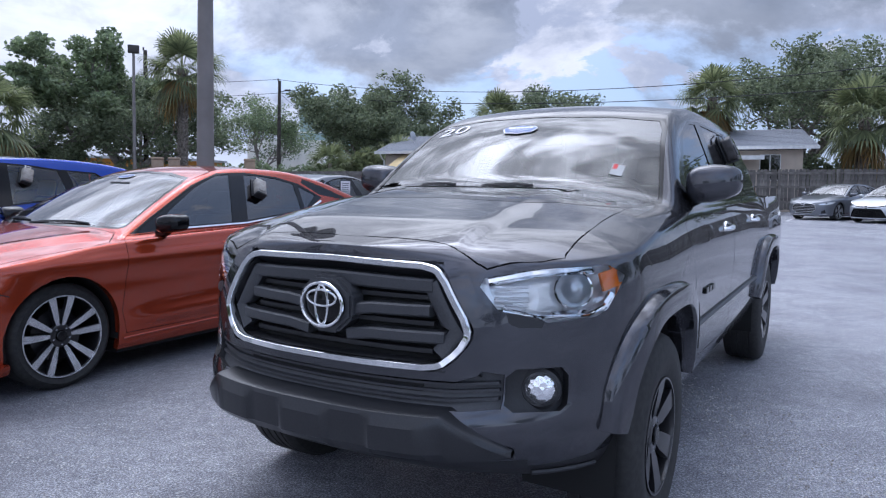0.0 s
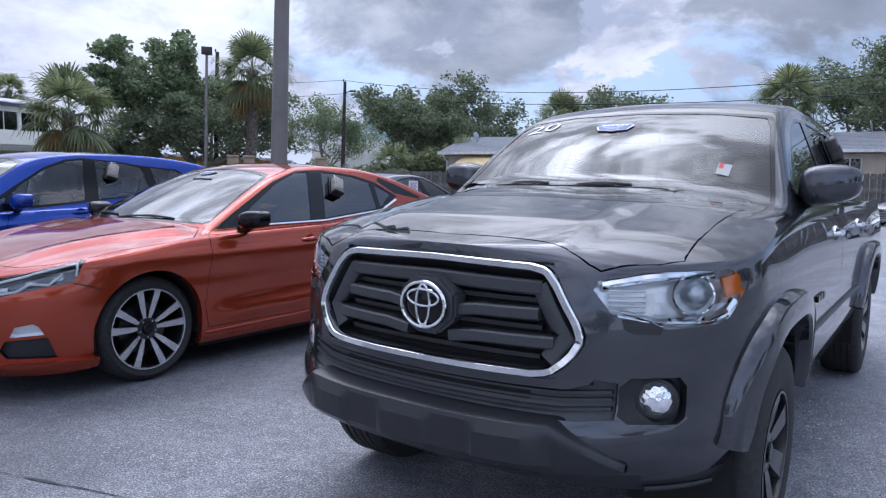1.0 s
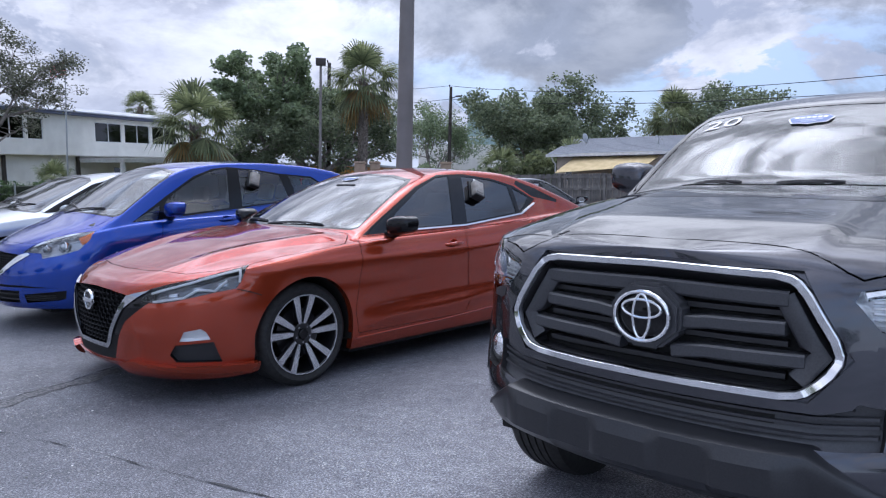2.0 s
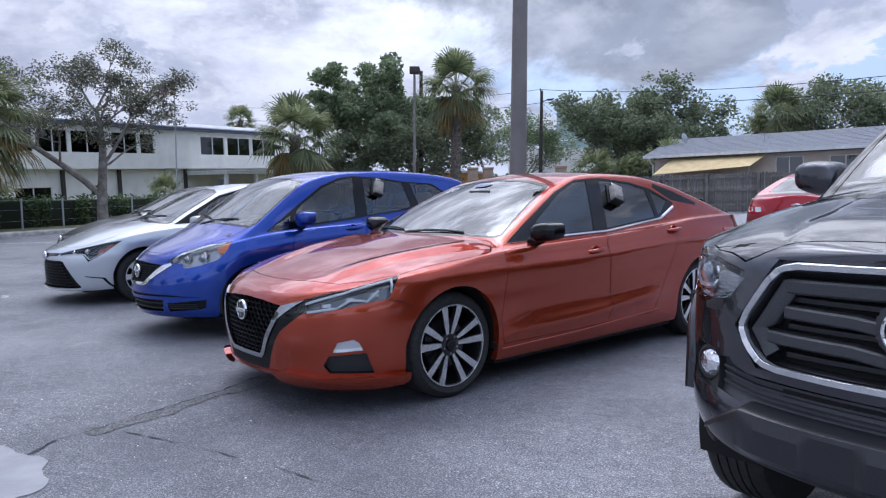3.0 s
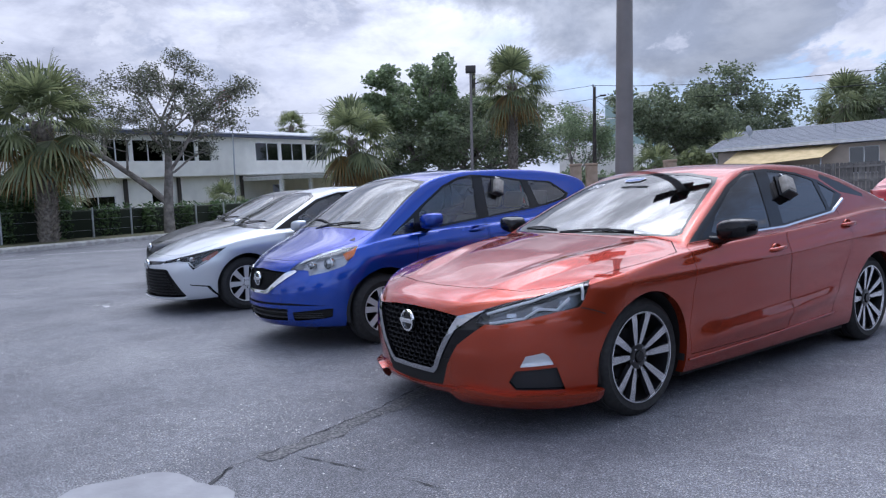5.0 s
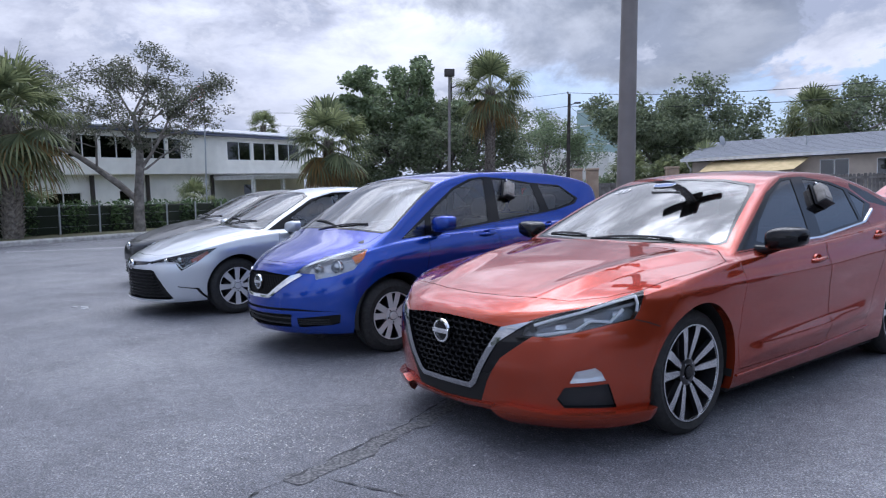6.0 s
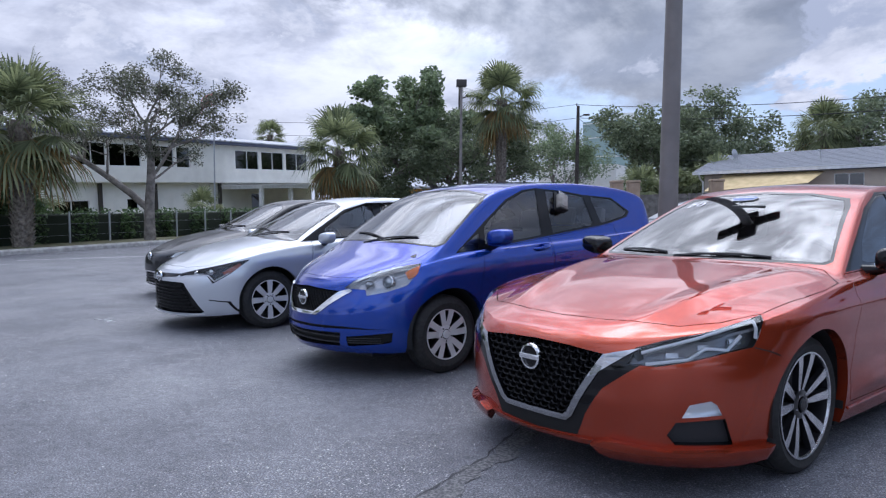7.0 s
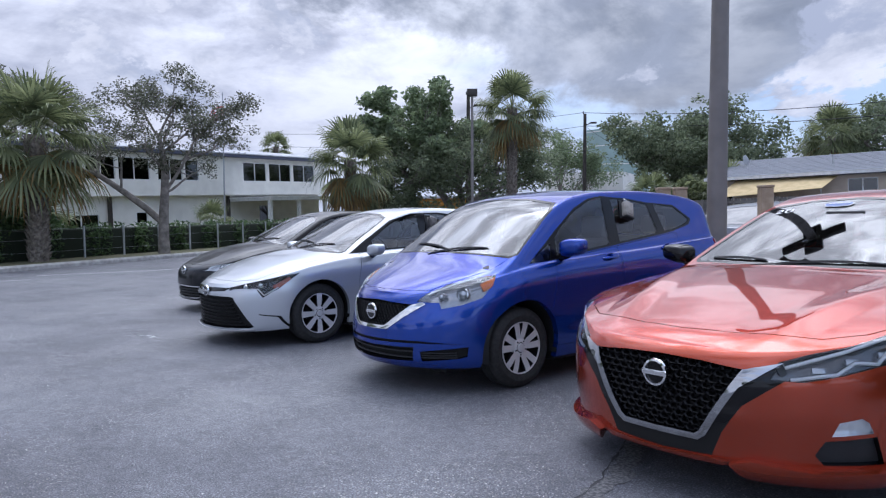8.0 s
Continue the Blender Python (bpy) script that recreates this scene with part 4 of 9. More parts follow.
def coral_face(root, bm, skin, c):
    front = lambda p, no: p.x > 0.3 and no.x > 0.05
    # black surround, then the bright V, then the mesh opening
    v_in = [(0.0, 0.318), (0.185, 0.32), (0.212, 0.338), (0.392, 0.634), (0.2, 0.652), (0.0, 0.658)]
    v_out = [(0.0, 0.298), (0.20, 0.30), (0.236, 0.328), (0.375, 0.556), (0.525, 0.668), (0.392, 0.634), (0.212, 0.338), (0.185, 0.32), (0.0, 0.318)]
    fs = carve(bm, v_in + mirrored(v_in)[1:-1], FRONT, front)
    back = patch(bm, fs)
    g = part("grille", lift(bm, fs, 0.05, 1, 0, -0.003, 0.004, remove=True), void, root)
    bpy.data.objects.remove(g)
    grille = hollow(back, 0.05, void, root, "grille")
    mesh = bmesh.new()
    pitch, zp = 0.052, 0.029
    for r in range(15):
        for q in range(-12, 13):
            w, z = (q + (0.5 if r % 2 else 0)) * pitch, 0.285 + r * zp
            if not inside(v_in + mirrored(v_in)[1:-1], w, z):
                continue
            ring = [(w + pitch * 0.52 * math.cos(radians(a)), z + zp * 0.62 * math.sin(radians(a))) for a in (0, 50, 130, 180, 230, 310)]
            x = skin.front(w, z) - 0.016
            outer = [mesh.verts.new((x, a, b)) for a, b in ring]
            inner = [mesh.verts.new((x - 0.004, w + (a - w) * 0.74, z + (b - z) * 0.74)) for a, b in ring]
            deep = [mesh.verts.new((x - 0.03, w + (a - w) * 0.70, z + (b - z) * 0.70)) for a, b in ring]
            for i in range(6):
                j = (i + 1) % 6
                mesh.faces.new((outer[i], outer[j], inner[j], inner[i]))
                mesh.faces.new((inner[i], inner[j], deep[j], deep[i]))
    part("grille_mesh", mesh, grille_plastic, grille, smooth=False, kind="stuff")
    for sign in (1, -1):
        vo = v_out if sign > 0 else mirrored(v_out)
        fs = [f for f in carve(bm, vo, FRONT, front)]
        part("grille_trim", lift(bm, fs, 0.02, 1, 0.0, 0.010, 0.03), grille_chrome, grille)
        blk = [(0.0, 0.222), (0.255, 0.238), (0.305, 0.35), (0.39, 0.48), (0.54, 0.60), (0.50, 0.602), (0.525, 0.668), (0.375, 0.556), (0.236, 0.328), (0.20, 0.30), (0.0, 0.298)]
        for f in carve(bm, blk if sign > 0 else mirrored(blk), FRONT, front):
            f.material_index = 3 if f.calc_center_median().z < 0.4 else 1
        lamp = corner_lamp(root, bm, oblique((-0.885, 0.488, 0.602), (-0.828, 0.596, 0.597), (-0.766, 0.668, 0.613), (-0.588, 0.802, 0.659), (-0.478, 0.857, 0.678), (-0.44, 0.858, 0.72), (-0.375, 0.835, 0.808), (-0.646, 0.728, 0.743), (-0.769, 0.612, 0.708), (-0.855, 0.515, 0.672)), sign, 0.05, lamp_dark)
        for i in range(3):
            b = bmesh.new()
            s0, w0 = -0.76 + 0.12 * i, 0.635 + 0.075 * i
            p, n = skin.near((-s0, sign * w0, 0.645 + 0.026 * i))
            box(b, -0.012, 0.012, -0.028, 0.028, -0.014, 0.014, 0.006, Matrix.Translation(p - n * 0.032) @ n.to_track_quat("X", "Z").to_matrix().to_4x4())
            part("projector", finish(b), bulb_glass, lamp)
        b = bmesh.new()
        for line in (((-0.84, 0.53, 0.655), (-0.66, 0.71, 0.725), (-0.42, 0.82, 0.785), (-0.45, 0.85, 0.70)), ((-0.85, 0.56, 0.607), (-0.72, 0.69, 0.63), (-0.66, 0.74, 0.68), (-0.58, 0.795, 0.67), (-0.5, 0.82, 0.735))):
            pts = []
            for p, q in zip(line, line[1:]):
                for i in range(8):
                    k = Vector(p).lerp(Vector(q), i / 8)
                    h, n = skin.near((-k.x, sign * k.y, k.z))
                    pts.append(h - n * 0.012)
            sweep(b, pts, 0.008, 6)
        part("light_strip", b, light_guide, lamp)
        b = bmesh.new()
        p, n = skin.near((0.33, sign * 0.872, 0.735))
        box(b, -0.008, 0.008, -0.07, 0.05, -0.02, 0.02, 0.006, Matrix.Translation(p - n * 0.02) @ n.to_track_quat("X", "Z").to_matrix().to_4x4())
        part("side_marker", finish(b), amber, lamp)
        # fog lamp over its black pocket
        fog = oblique((-0.765, 0.659, 0.352), (-0.784, 0.627, 0.292), (-0.756, 0.651, 0.248), (-0.545, 0.803, 0.244), (-0.594, 0.794, 0.368))
        fs = carve(bm, fog, CORNER[sign], lambda p, no: p.x > 0 and p.y * sign > 0.3)
        back = patch(bm, fs)
        lift(bm, fs, 0.03, 1).free()
        hollow(back, 0.03, dark_plastic, root, "fog_lamp_pocket")
        fog = oblique((-0.75, 0.68, 0.374), (-0.609, 0.787, 0.384), (-0.63, 0.775, 0.43), (-0.658, 0.761, 0.449), (-0.731, 0.703, 0.432))
        lm = corner_lamp(root, bm, fog, sign, 0.03, lamp_silver, "fog_lamp", lambda p, no: p.x > 0 and p.y * sign > 0.3)
    for sign in (1, -1):
        # the turned-out lower corners of the bumper
        fang = [(0.335, 0.232), (0.40, 0.176), (0.87, 0.168), (0.88, 0.232), (0.64, 0.234), (0.42, 0.256)]
        fs = carve(bm, fang if sign > 0 else mirrored(fang), FRONT, lambda p, no: p.x > 0.2 and no.x > -0.2)
        part("bumper_corner", lift(bm, fs, 0.012, 0, 0.0, 0.042, 0.07), orange_paint, root)
    lip = [(0.0, 0.198), (0.30, 0.208), (0.33, 0.232), (0.29, 0.234), (0.0, 0.22)]
    proud(root, bm, whole(lip), FRONT, front, 0.012, orange_paint, "bumper_lip", 0.03)
    # joint between bumper and wing, from the lamp to the wheel opening
    for sign in (1, -1):
        b = bmesh.new()
        ribbon(b, skin.side, [(-0.47, 0.675), (-0.40, 0.655), (-0.335, 0.63)], 0.006, 0.0015, sign)
        part("panel_joint", b, void, root, smooth=False)
    # round badge
    badge(root, skin, 0.0, 0.575, 0.064, 0.018)


def badge(root, skin, w, z, r, out, bar=True, name="badge", oval=1.0):
    """A round chrome badge drawn as plain shapes."""
    x = skin.front(w, z) + out
    b = bmesh.new()
    lathe(b, [(r * 0.78, -0.004), (r * 0.82, 0.008), (r * 0.97, 0.006), (r, -0.006)], 36, "x")
    if bar:
        box(b, -0.002, 0.012, -r * 1.02, r * 1.02, -r * 0.2, r * 0.2, 0.003)
    for v in b.verts:
        v.co = Vector((v.co.x + x, v.co.y * oval + w, v.co.z + z))
    ob = part(name, finish(b), chrome, root)
    b = bmesh.new()
    lathe(b, [(0.0005, 0.0), (r * 0.82, -0.002), (r * 0.82, -0.02)], 36, "x")
    for v in b.verts:
        v.co = Vector((v.co.x + x, v.co.y * oval + w, v.co.z + z))
    part("badge_plate", finish(b), gloss_black, ob)
    return ob


coral = dict(
    nose=spline((0.10, -0.72), (0.16, -0.86), (0.22, -0.955), (0.30, -0.965), (0.45, -0.985), (0.6, -0.972), (0.64, -0.955), (0.68, -0.922), (0.70, -0.90), (0.73, -0.868), (0.9, -0.84)),
    tail=spline((0.15, 3.72), (0.3, 3.88), (0.5, 3.93), (0.7, 3.92), (0.9, 3.90), (1.02, 3.86), (1.1, 3.82)),
    side=spline((0.14, 0.85), (0.2, 0.885), (0.3, 0.905), (0.45, 0.915), (0.6, 0.922), (0.74, 0.922), (0.84, 0.912), (0.92, 0.89), (1.0, 0.865), (1.06, 0.85)),
    plan=spline((-1.0, 0.985), (-0.4, 1.0), (0.0, 1.0), (1.4, 1.0), (2.8, 1.0), (3.4, 0.985), (4.0, 0.95)),
    bottom=spline((-1.0, 0.195), (-0.85, 0.175), (-0.6, 0.168), (-0.36, 0.185), (0.36, 0.18), (2.5, 0.19), (3.3, 0.22), (3.9, 0.28)),
    shoulder=spline((-0.95, 0.70), (-0.75, 0.735), (-0.4, 0.80), (0.0, 0.855), (0.4, 0.895), (0.8, 0.915), (1.6, 0.945), (2.3, 0.985), (2.9, 1.025), (3.5, 1.035), (3.9, 1.02)),
    swell=bumps((0.05, 0.62, 0.42, 0.20, 0.012), (2.85, 0.70, 0.5, 0.22, 0.018), (1.4, 0.5, 0.8, 0.13, -0.018), ridges=((spline((-0.5, 0.74), (0.0, 0.795), (0.6, 0.80), (1.5, 0.815), (2.4, 0.87), (3.6, 0.93)), 0.024, 0.05, 0.15, -0.45, 3.5), (spline((0.3, 0.36), (1.2, 0.38), (2.4, 0.47)), 0.024, 0.09, 0.06, 0.4, 2.35))),
    mid=0.45, nose_d=0.86, nose_p=2.0, nose_q=2.7, tail_d=0.55, tail_p=2.2, tail_q=2.8,
    top=roof_top(spline((-0.5, 0.40), (0.0, 0.77), (0.30, 0.943), (0.42, 1.005), (0.65, 1.115), (0.85, 1.205), (1.05, 1.290), (1.25, 1.365), (1.38, 1.403), (1.5, 1.424), (1.65, 1.438), (1.8, 1.443), (2.2, 1.432), (2.6, 1.37), (3.0, 1.245), (3.4, 1.105), (3.55, 1.05), (3.9, 0.8)), 0.12, 0.09, 0.045, 1.95, spline((-0.90, 0.0), (-0.82, 0.031), (-0.69, 0.049), (-0.5, 0.057), (0, 0.075), (0.45, 0.09), (2.5, 0.05), (3.3, 0.06), (3.9, 0.05)), crease=(spline((-0.95, 0.36), (-0.6, 0.44), (0.0, 0.60), (0.4, 0.70)), 0.020, -0.80, 0.45)),
    base=2.825, wheel_r=0.335, arch_r=0.368, half=0.922, rim_r=0.262, tyre_w=0.235, rim=(alloy, alloy_dark, gloss_black, 5, 0.026, 0.042, 0.03, 0.25),
    belt=0.95, peak=1.75, screen_z=0.95, panes=[
        [(0.84, 0.975), (1.46, 0.985), (1.47, 1.0), (1.62, 1.362), (1.48, 1.352), (1.22, 1.255), (0.90, 1.085), (0.78, 0.99)],
        [(1.63, 0.995), (2.30, 1.058), (2.31, 1.08), (2.33, 1.285), (2.15, 1.33), (1.95, 1.355), (1.78, 1.362)],
        [(2.355, 1.07), (2.40, 1.085), (2.56, 1.185), (2.385, 1.268)]],
    posts=[], dlo=[[(0.52, 0.942), (0.90, 0.957), (1.60, 0.975), (2.37, 1.045), (2.64, 1.165), (2.40, 1.29), (2.15, 1.348), (1.80, 1.382), (1.50, 1.372), (1.20, 1.275), (0.72, 1.045)], [(2.44, 1.30), (2.62, 1.19), (2.96, 1.135), (2.98, 1.16), (2.70, 1.265), (2.48, 1.335)]],
    strips=[([(0.86, 0.958), (1.6, 0.972), (2.36, 1.042), (2.60, 1.13)], 0.012, chrome), ([(0.40, 0.255), (1.2, 0.268), (2.17, 0.312)], 0.008, orange_paint)], tail_lamp=[(0.60, 0.80), (0.95, 0.84), (0.95, 0.93), (0.60, 0.94)],
    side_glass=tint_glass,
    screen=[(0.0, 1.00), (0.5, 0.992), (0.70, 0.985), (0.728, 1.0), (0.568, 1.275), (0.52, 1.322), (0.3, 1.358), (0.0, 1.372)],
    backlight=[(0.0, 1.09), (0.45, 1.09), (0.6, 1.11), (0.52, 1.30), (0.3, 1.36), (0.0, 1.37)],
    doors=[[(0.42, 0.285), (1.52, 0.285), (1.565, 0.42), (1.50, 0.82), (1.545, 0.968), (0.90, 0.952), (0.50, 0.936), (0.44, 0.90), (0.385, 0.45)],
           [(1.53, 0.285), (2.12, 0.29), (2.20, 0.46), (2.34, 0.70), (2.42, 0.88), (2.45, 1.05), (1.56, 0.97), (1.505, 0.82), (1.57, 0.42)]],
    handles=[(1.27, 0.842), (2.34, 0.945)],
    hood=[(-0.765, 0.0), (-0.748, 0.25), (-0.705, 0.45), (-0.655, 0.60), (-0.53, 0.735), (-0.36, 0.832), (-0.05, 0.872), (0.15, 0.882), (0.34, 0.868), (0.47, 0.74), (0.41, 0.4), (0.34, 0.0)], hood_z=0.6,
    pan=0.15, nose_s=-0.98, tail_s=3.92, cabin=(0.62, 3.0, 0.24, 0.70), seat=1.35, rear_seat=2.25, mirror_in=(1.05, 1.26),
    mirror=(0.76, 0.90, 1.015, (0.105, 0.22, 0.13)), mirror_mat=gloss_black,
    wipers=[(0.47, 0.45, 0.39, -0.12), (0.43, -0.2, 0.53, -0.60)], face=coral_face)

HEADING = 242.6
coral_car, coral_skin = sedan("orange_car", pose(-3.409, 5.026, 0, 0, 0, HEADING), coral, orange_paint, "metallic orange four-door sedan with black mirrors and tinted windows")


# ---- the blue hatchback ----

def azure_face(root, bm, skin, c):
    g = [(0.0, 0.497), (0.165, 0.50), (0.20, 0.52), (0.385, 0.668), (0.0, 0.688)]
    grille = recess(root, bm, whole(g), FRONT, front_keep, 0.03, void, "grille")
    diamond_mesh(grille, skin, whole(g), 0.035, 0.020, 0.012, gloss_black)
    for sign in (1, -1):
        v = [(0.0, 0.474), (0.19, 0.478), (0.235, 0.505), (0.475, 0.672), (0.45, 0.686), (0.385, 0.668), (0.20, 0.52), (0.165, 0.50), (0.0, 0.497)]
        proud(root, bm, v if sign > 0 else mirrored(v), FRONT, front_keep, 0.008, chrome, "grille_trim", 0.02)
        lamp = corner_lamp(root, bm, oblique((-0.69, 0.40, 0.690), (-0.60, 0.556, 0.684), (-0.59, 0.565, 0.640), (-0.48, 0.67, 0.668), (-0.359, 0.755, 0.713), (-0.25, 0.755, 0.80), (-0.195, 0.735, 0.875), (-0.33, 0.63, 0.852), (-0.473, 0.515, 0.810), (-0.62, 0.43, 0.742)), sign, 0.05, lamp_grey)
        lens_in(lamp, skin, sign, -0.46, 0.64, 0.735, 0.038, 0.03)
        lens_in(lamp, skin, sign, -0.57, 0.535, 0.718, 0.026, 0.03)
        chip(lamp, skin, sign, -0.275, 0.735, 0.805, (0.13, 0.06), 0.018, amber, "turn_signal", 25)
        strips(lamp, skin, sign, [((-0.62, 0.45, 0.74), (-0.45, 0.56, 0.805), (-0.24, 0.70, 0.86))], 0.006, 0.01, chrome)
        side_v = [(0.46, 0.255), (0.66, 0.275), (0.70, 0.29), (0.712, 0.362), (0.46, 0.33)]
        s = recess(root, bm, side_v if sign > 0 else mirrored(side_v), FRONT, front_keep, 0.025, void, "air_intake")
        for z in (0.283, 0.30, 0.318):
            b = bmesh.new()
            front_bar(b, skin, [(sign * 0.43, z), (sign * 0.65, z)], 0.004, 0.012, -0.006)
            part("slat", finish(b), dark_plastic, s)
    for sign in (1, -1):
        tl = [(2.78, 0.84), (2.84, 0.76), (3.3, 0.74), (3.3, 1.04), (2.66, 1.04)]
        fs = carve(bm, tl, SIDE_L, lambda p, no, k=sign: p.y * k > 0.5 and no.y * k > 0.1)
        part("tail_lamp", lift(bm, fs, 0.02, 1, 0.001, 0.006, 0.02), red_lens, root)
    low = [(0.0, 0.245), (0.40, 0.255), (0.42, 0.36), (0.0, 0.355)]
    s = recess(root, bm, whole(low), FRONT, front_keep, 0.05, void, "lower_grille")
    slats(s, skin, [(0.28, 0.39), (0.325, 0.40)], 0, dark_plastic, 0.02)
    low = [(0.0, 0.385), (0.44, 0.39), (0.70, 0.385), (0.44, 0.408), (0.0, 0.405)]
    recess(root, bm, whole(low), FRONT, front_keep, 0.02, void, "bumper_slot")
    badge(root, skin, 0.0, 0.60, 0.062, 0.014)


azure = dict(
    nose=spline((0.12, -0.62), (0.2, -0.78), (0.28, -0.835), (0.36, -0.845), (0.5, -0.835), (0.62, -0.805), (0.70, -0.765), (0.76, -0.70), (0.9, -0.66)),
    tail=spline((0.2, 2.98), (0.35, 3.10), (0.5, 3.13), (0.75, 3.09), (0.95, 3.0), (1.1, 2.90)),
    side=spline((0.16, 0.79), (0.25, 0.82), (0.4, 0.84), (0.6, 0.8475), (0.75, 0.845), (0.86, 0.83), (0.95, 0.81), (1.05, 0.79)),
    plan=spline((-0.9, 0.97), (-0.3, 0.995), (0.2, 1.0), (2.4, 1.0), (2.9, 0.98), (3.4, 0.93)),
    bottom=spline((-0.9, 0.20), (-0.4, 0.20), (0.4, 0.19), (2.2, 0.2), (3.2, 0.27)),
    shoulder=spline((-0.80, 0.735), (-0.55, 0.79), (-0.2, 0.87), (0.2, 0.925), (0.6, 0.95), (1.5, 0.985), (2.3, 1.03), (3.0, 1.06), (3.3, 1.05)),
    swell=bumps((0.0, 0.6, 0.4, 0.2, 0.012), (2.6, 0.6, 0.45, 0.2, 0.015), (1.3, 0.5, 0.7, 0.14, -0.02), ridges=((spline((-0.4, 0.74), (0.1, 0.83), (1.0, 0.895), (2.3, 0.965), (3.2, 1.0)), 0.011, 0.06, 0.16, -0.35, 3.0), (spline((0.3, 0.36), (1.2, 0.37), (2.2, 0.42)), 0.012, 0.07, 0.07, 0.4, 2.15))),
    mid=0.45, nose_d=0.82, nose_p=2.0, nose_q=2.2, tail_d=0.5, tail_p=2.2, tail_q=2.8,
    top=roof_top(spline((-0.9, 0.40), (-0.5, 0.76), (-0.25, 0.945), (-0.15, 1.005), (0.15, 1.20), (0.48, 1.40), (0.72, 1.48), (1.1, 1.525), (1.6, 1.535), (2.0, 1.52), (2.3, 1.49), (2.55, 1.44), (2.68, 1.37), (2.80, 1.19), (2.92, 0.95), (3.05, 0.8)), 0.14, 0.08, 0.02, 3.1, spline((-0.75, 0.0), (-0.6, 0.05), (-0.2, 0.095), (0.0, 0.085), (0.4, 0.05), (2.5, 0.03), (3.3, 0.03))),
    base=2.60, wheel_r=0.307, arch_r=0.358, half=0.8475, rim_r=0.20, tyre_w=0.19, rim=(hubcap_silver, alloy_dark, hubcap_silver, 5, 0.046, 0.05, 0.018, 0.25), wheel_in=0.055,
    belt=0.97, peak=1.6, screen_z=0.97, panes=[
        [(0.13, 0.945), (0.34, 0.962), (0.38, 1.085), (0.35, 1.075), (0.12, 0.955)],
        [(0.42, 0.985), (1.07, 1.045), (1.10, 1.06), (1.15, 1.445), (1.0, 1.425), (0.78, 1.345), (0.52, 1.19), (0.44, 1.12)],
        [(1.24, 1.06), (1.78, 1.115), (1.82, 1.14), (1.76, 1.385), (1.5, 1.425), (1.27, 1.44)],
        [(1.93, 1.135), (2.02, 1.145), (2.30, 1.20), (2.36, 1.24), (2.16, 1.36), (1.86, 1.385)]],
    posts=[], dlo=[[(0.09, 0.938), (0.35, 0.952), (1.10, 1.03), (1.85, 1.105), (2.05, 1.13), (2.34, 1.185), (2.40, 1.24), (2.17, 1.375), (1.76, 1.402), (1.5, 1.438), (1.15, 1.46), (0.98, 1.44), (0.76, 1.36), (0.48, 1.19)]],
    side_glass=clear_glass,
    screen=[(0.0, 1.03), (0.4, 1.02), (0.70, 1.0), (0.735, 1.02), (0.63, 1.335), (0.575, 1.395), (0.3, 1.435), (0.0, 1.445)],
    backlight=[(0.0, 1.12), (0.55, 1.12), (0.52, 1.36), (0.0, 1.38)],
    doors=[[(0.36, 0.285), (1.12, 0.28), (1.17, 0.6), (1.17, 1.03), (0.62, 0.975), (0.37, 0.948), (0.29, 0.6)],
           [(1.18, 0.28), (2.0, 0.285), (2.12, 0.45), (2.18, 0.62), (2.16, 0.85), (2.10, 1.125), (1.85, 1.10), (1.185, 1.032), (1.185, 0.6)]],
    handles=[(0.94, 0.935), (1.78, 0.985)],
    hood=[(-0.69, 0.0), (-0.67, 0.25), (-0.60, 0.44), (-0.40, 0.57), (-0.2, 0.68), (0.0, 0.725), (0.0, 0.68), (-0.10, 0.4), (-0.16, 0.0)], hood_z=0.68,
    pan=0.16, nose_s=-0.84, tail_s=3.1, cabin=(0.15, 2.62, 0.28, 0.66), seat=0.98, rear_seat=1.85, mirror_in=(0.5, 1.30),
    mirror=(0.46, 0.83, 1.055, (0.10, 0.21, 0.14)), wipers=[(-0.02, 0.45, -0.15, -0.15), (-0.1, 0.05, 0.02, -0.5)], face=azure_face)
azure_car, azure_skin = sedan("blue_car", pose(-5.776, 6.264, 0, 0, 0, HEADING), azure, blue_paint, "metallic blue five-door hatchback with silver hubcaps", cloth_m=grey_cloth)


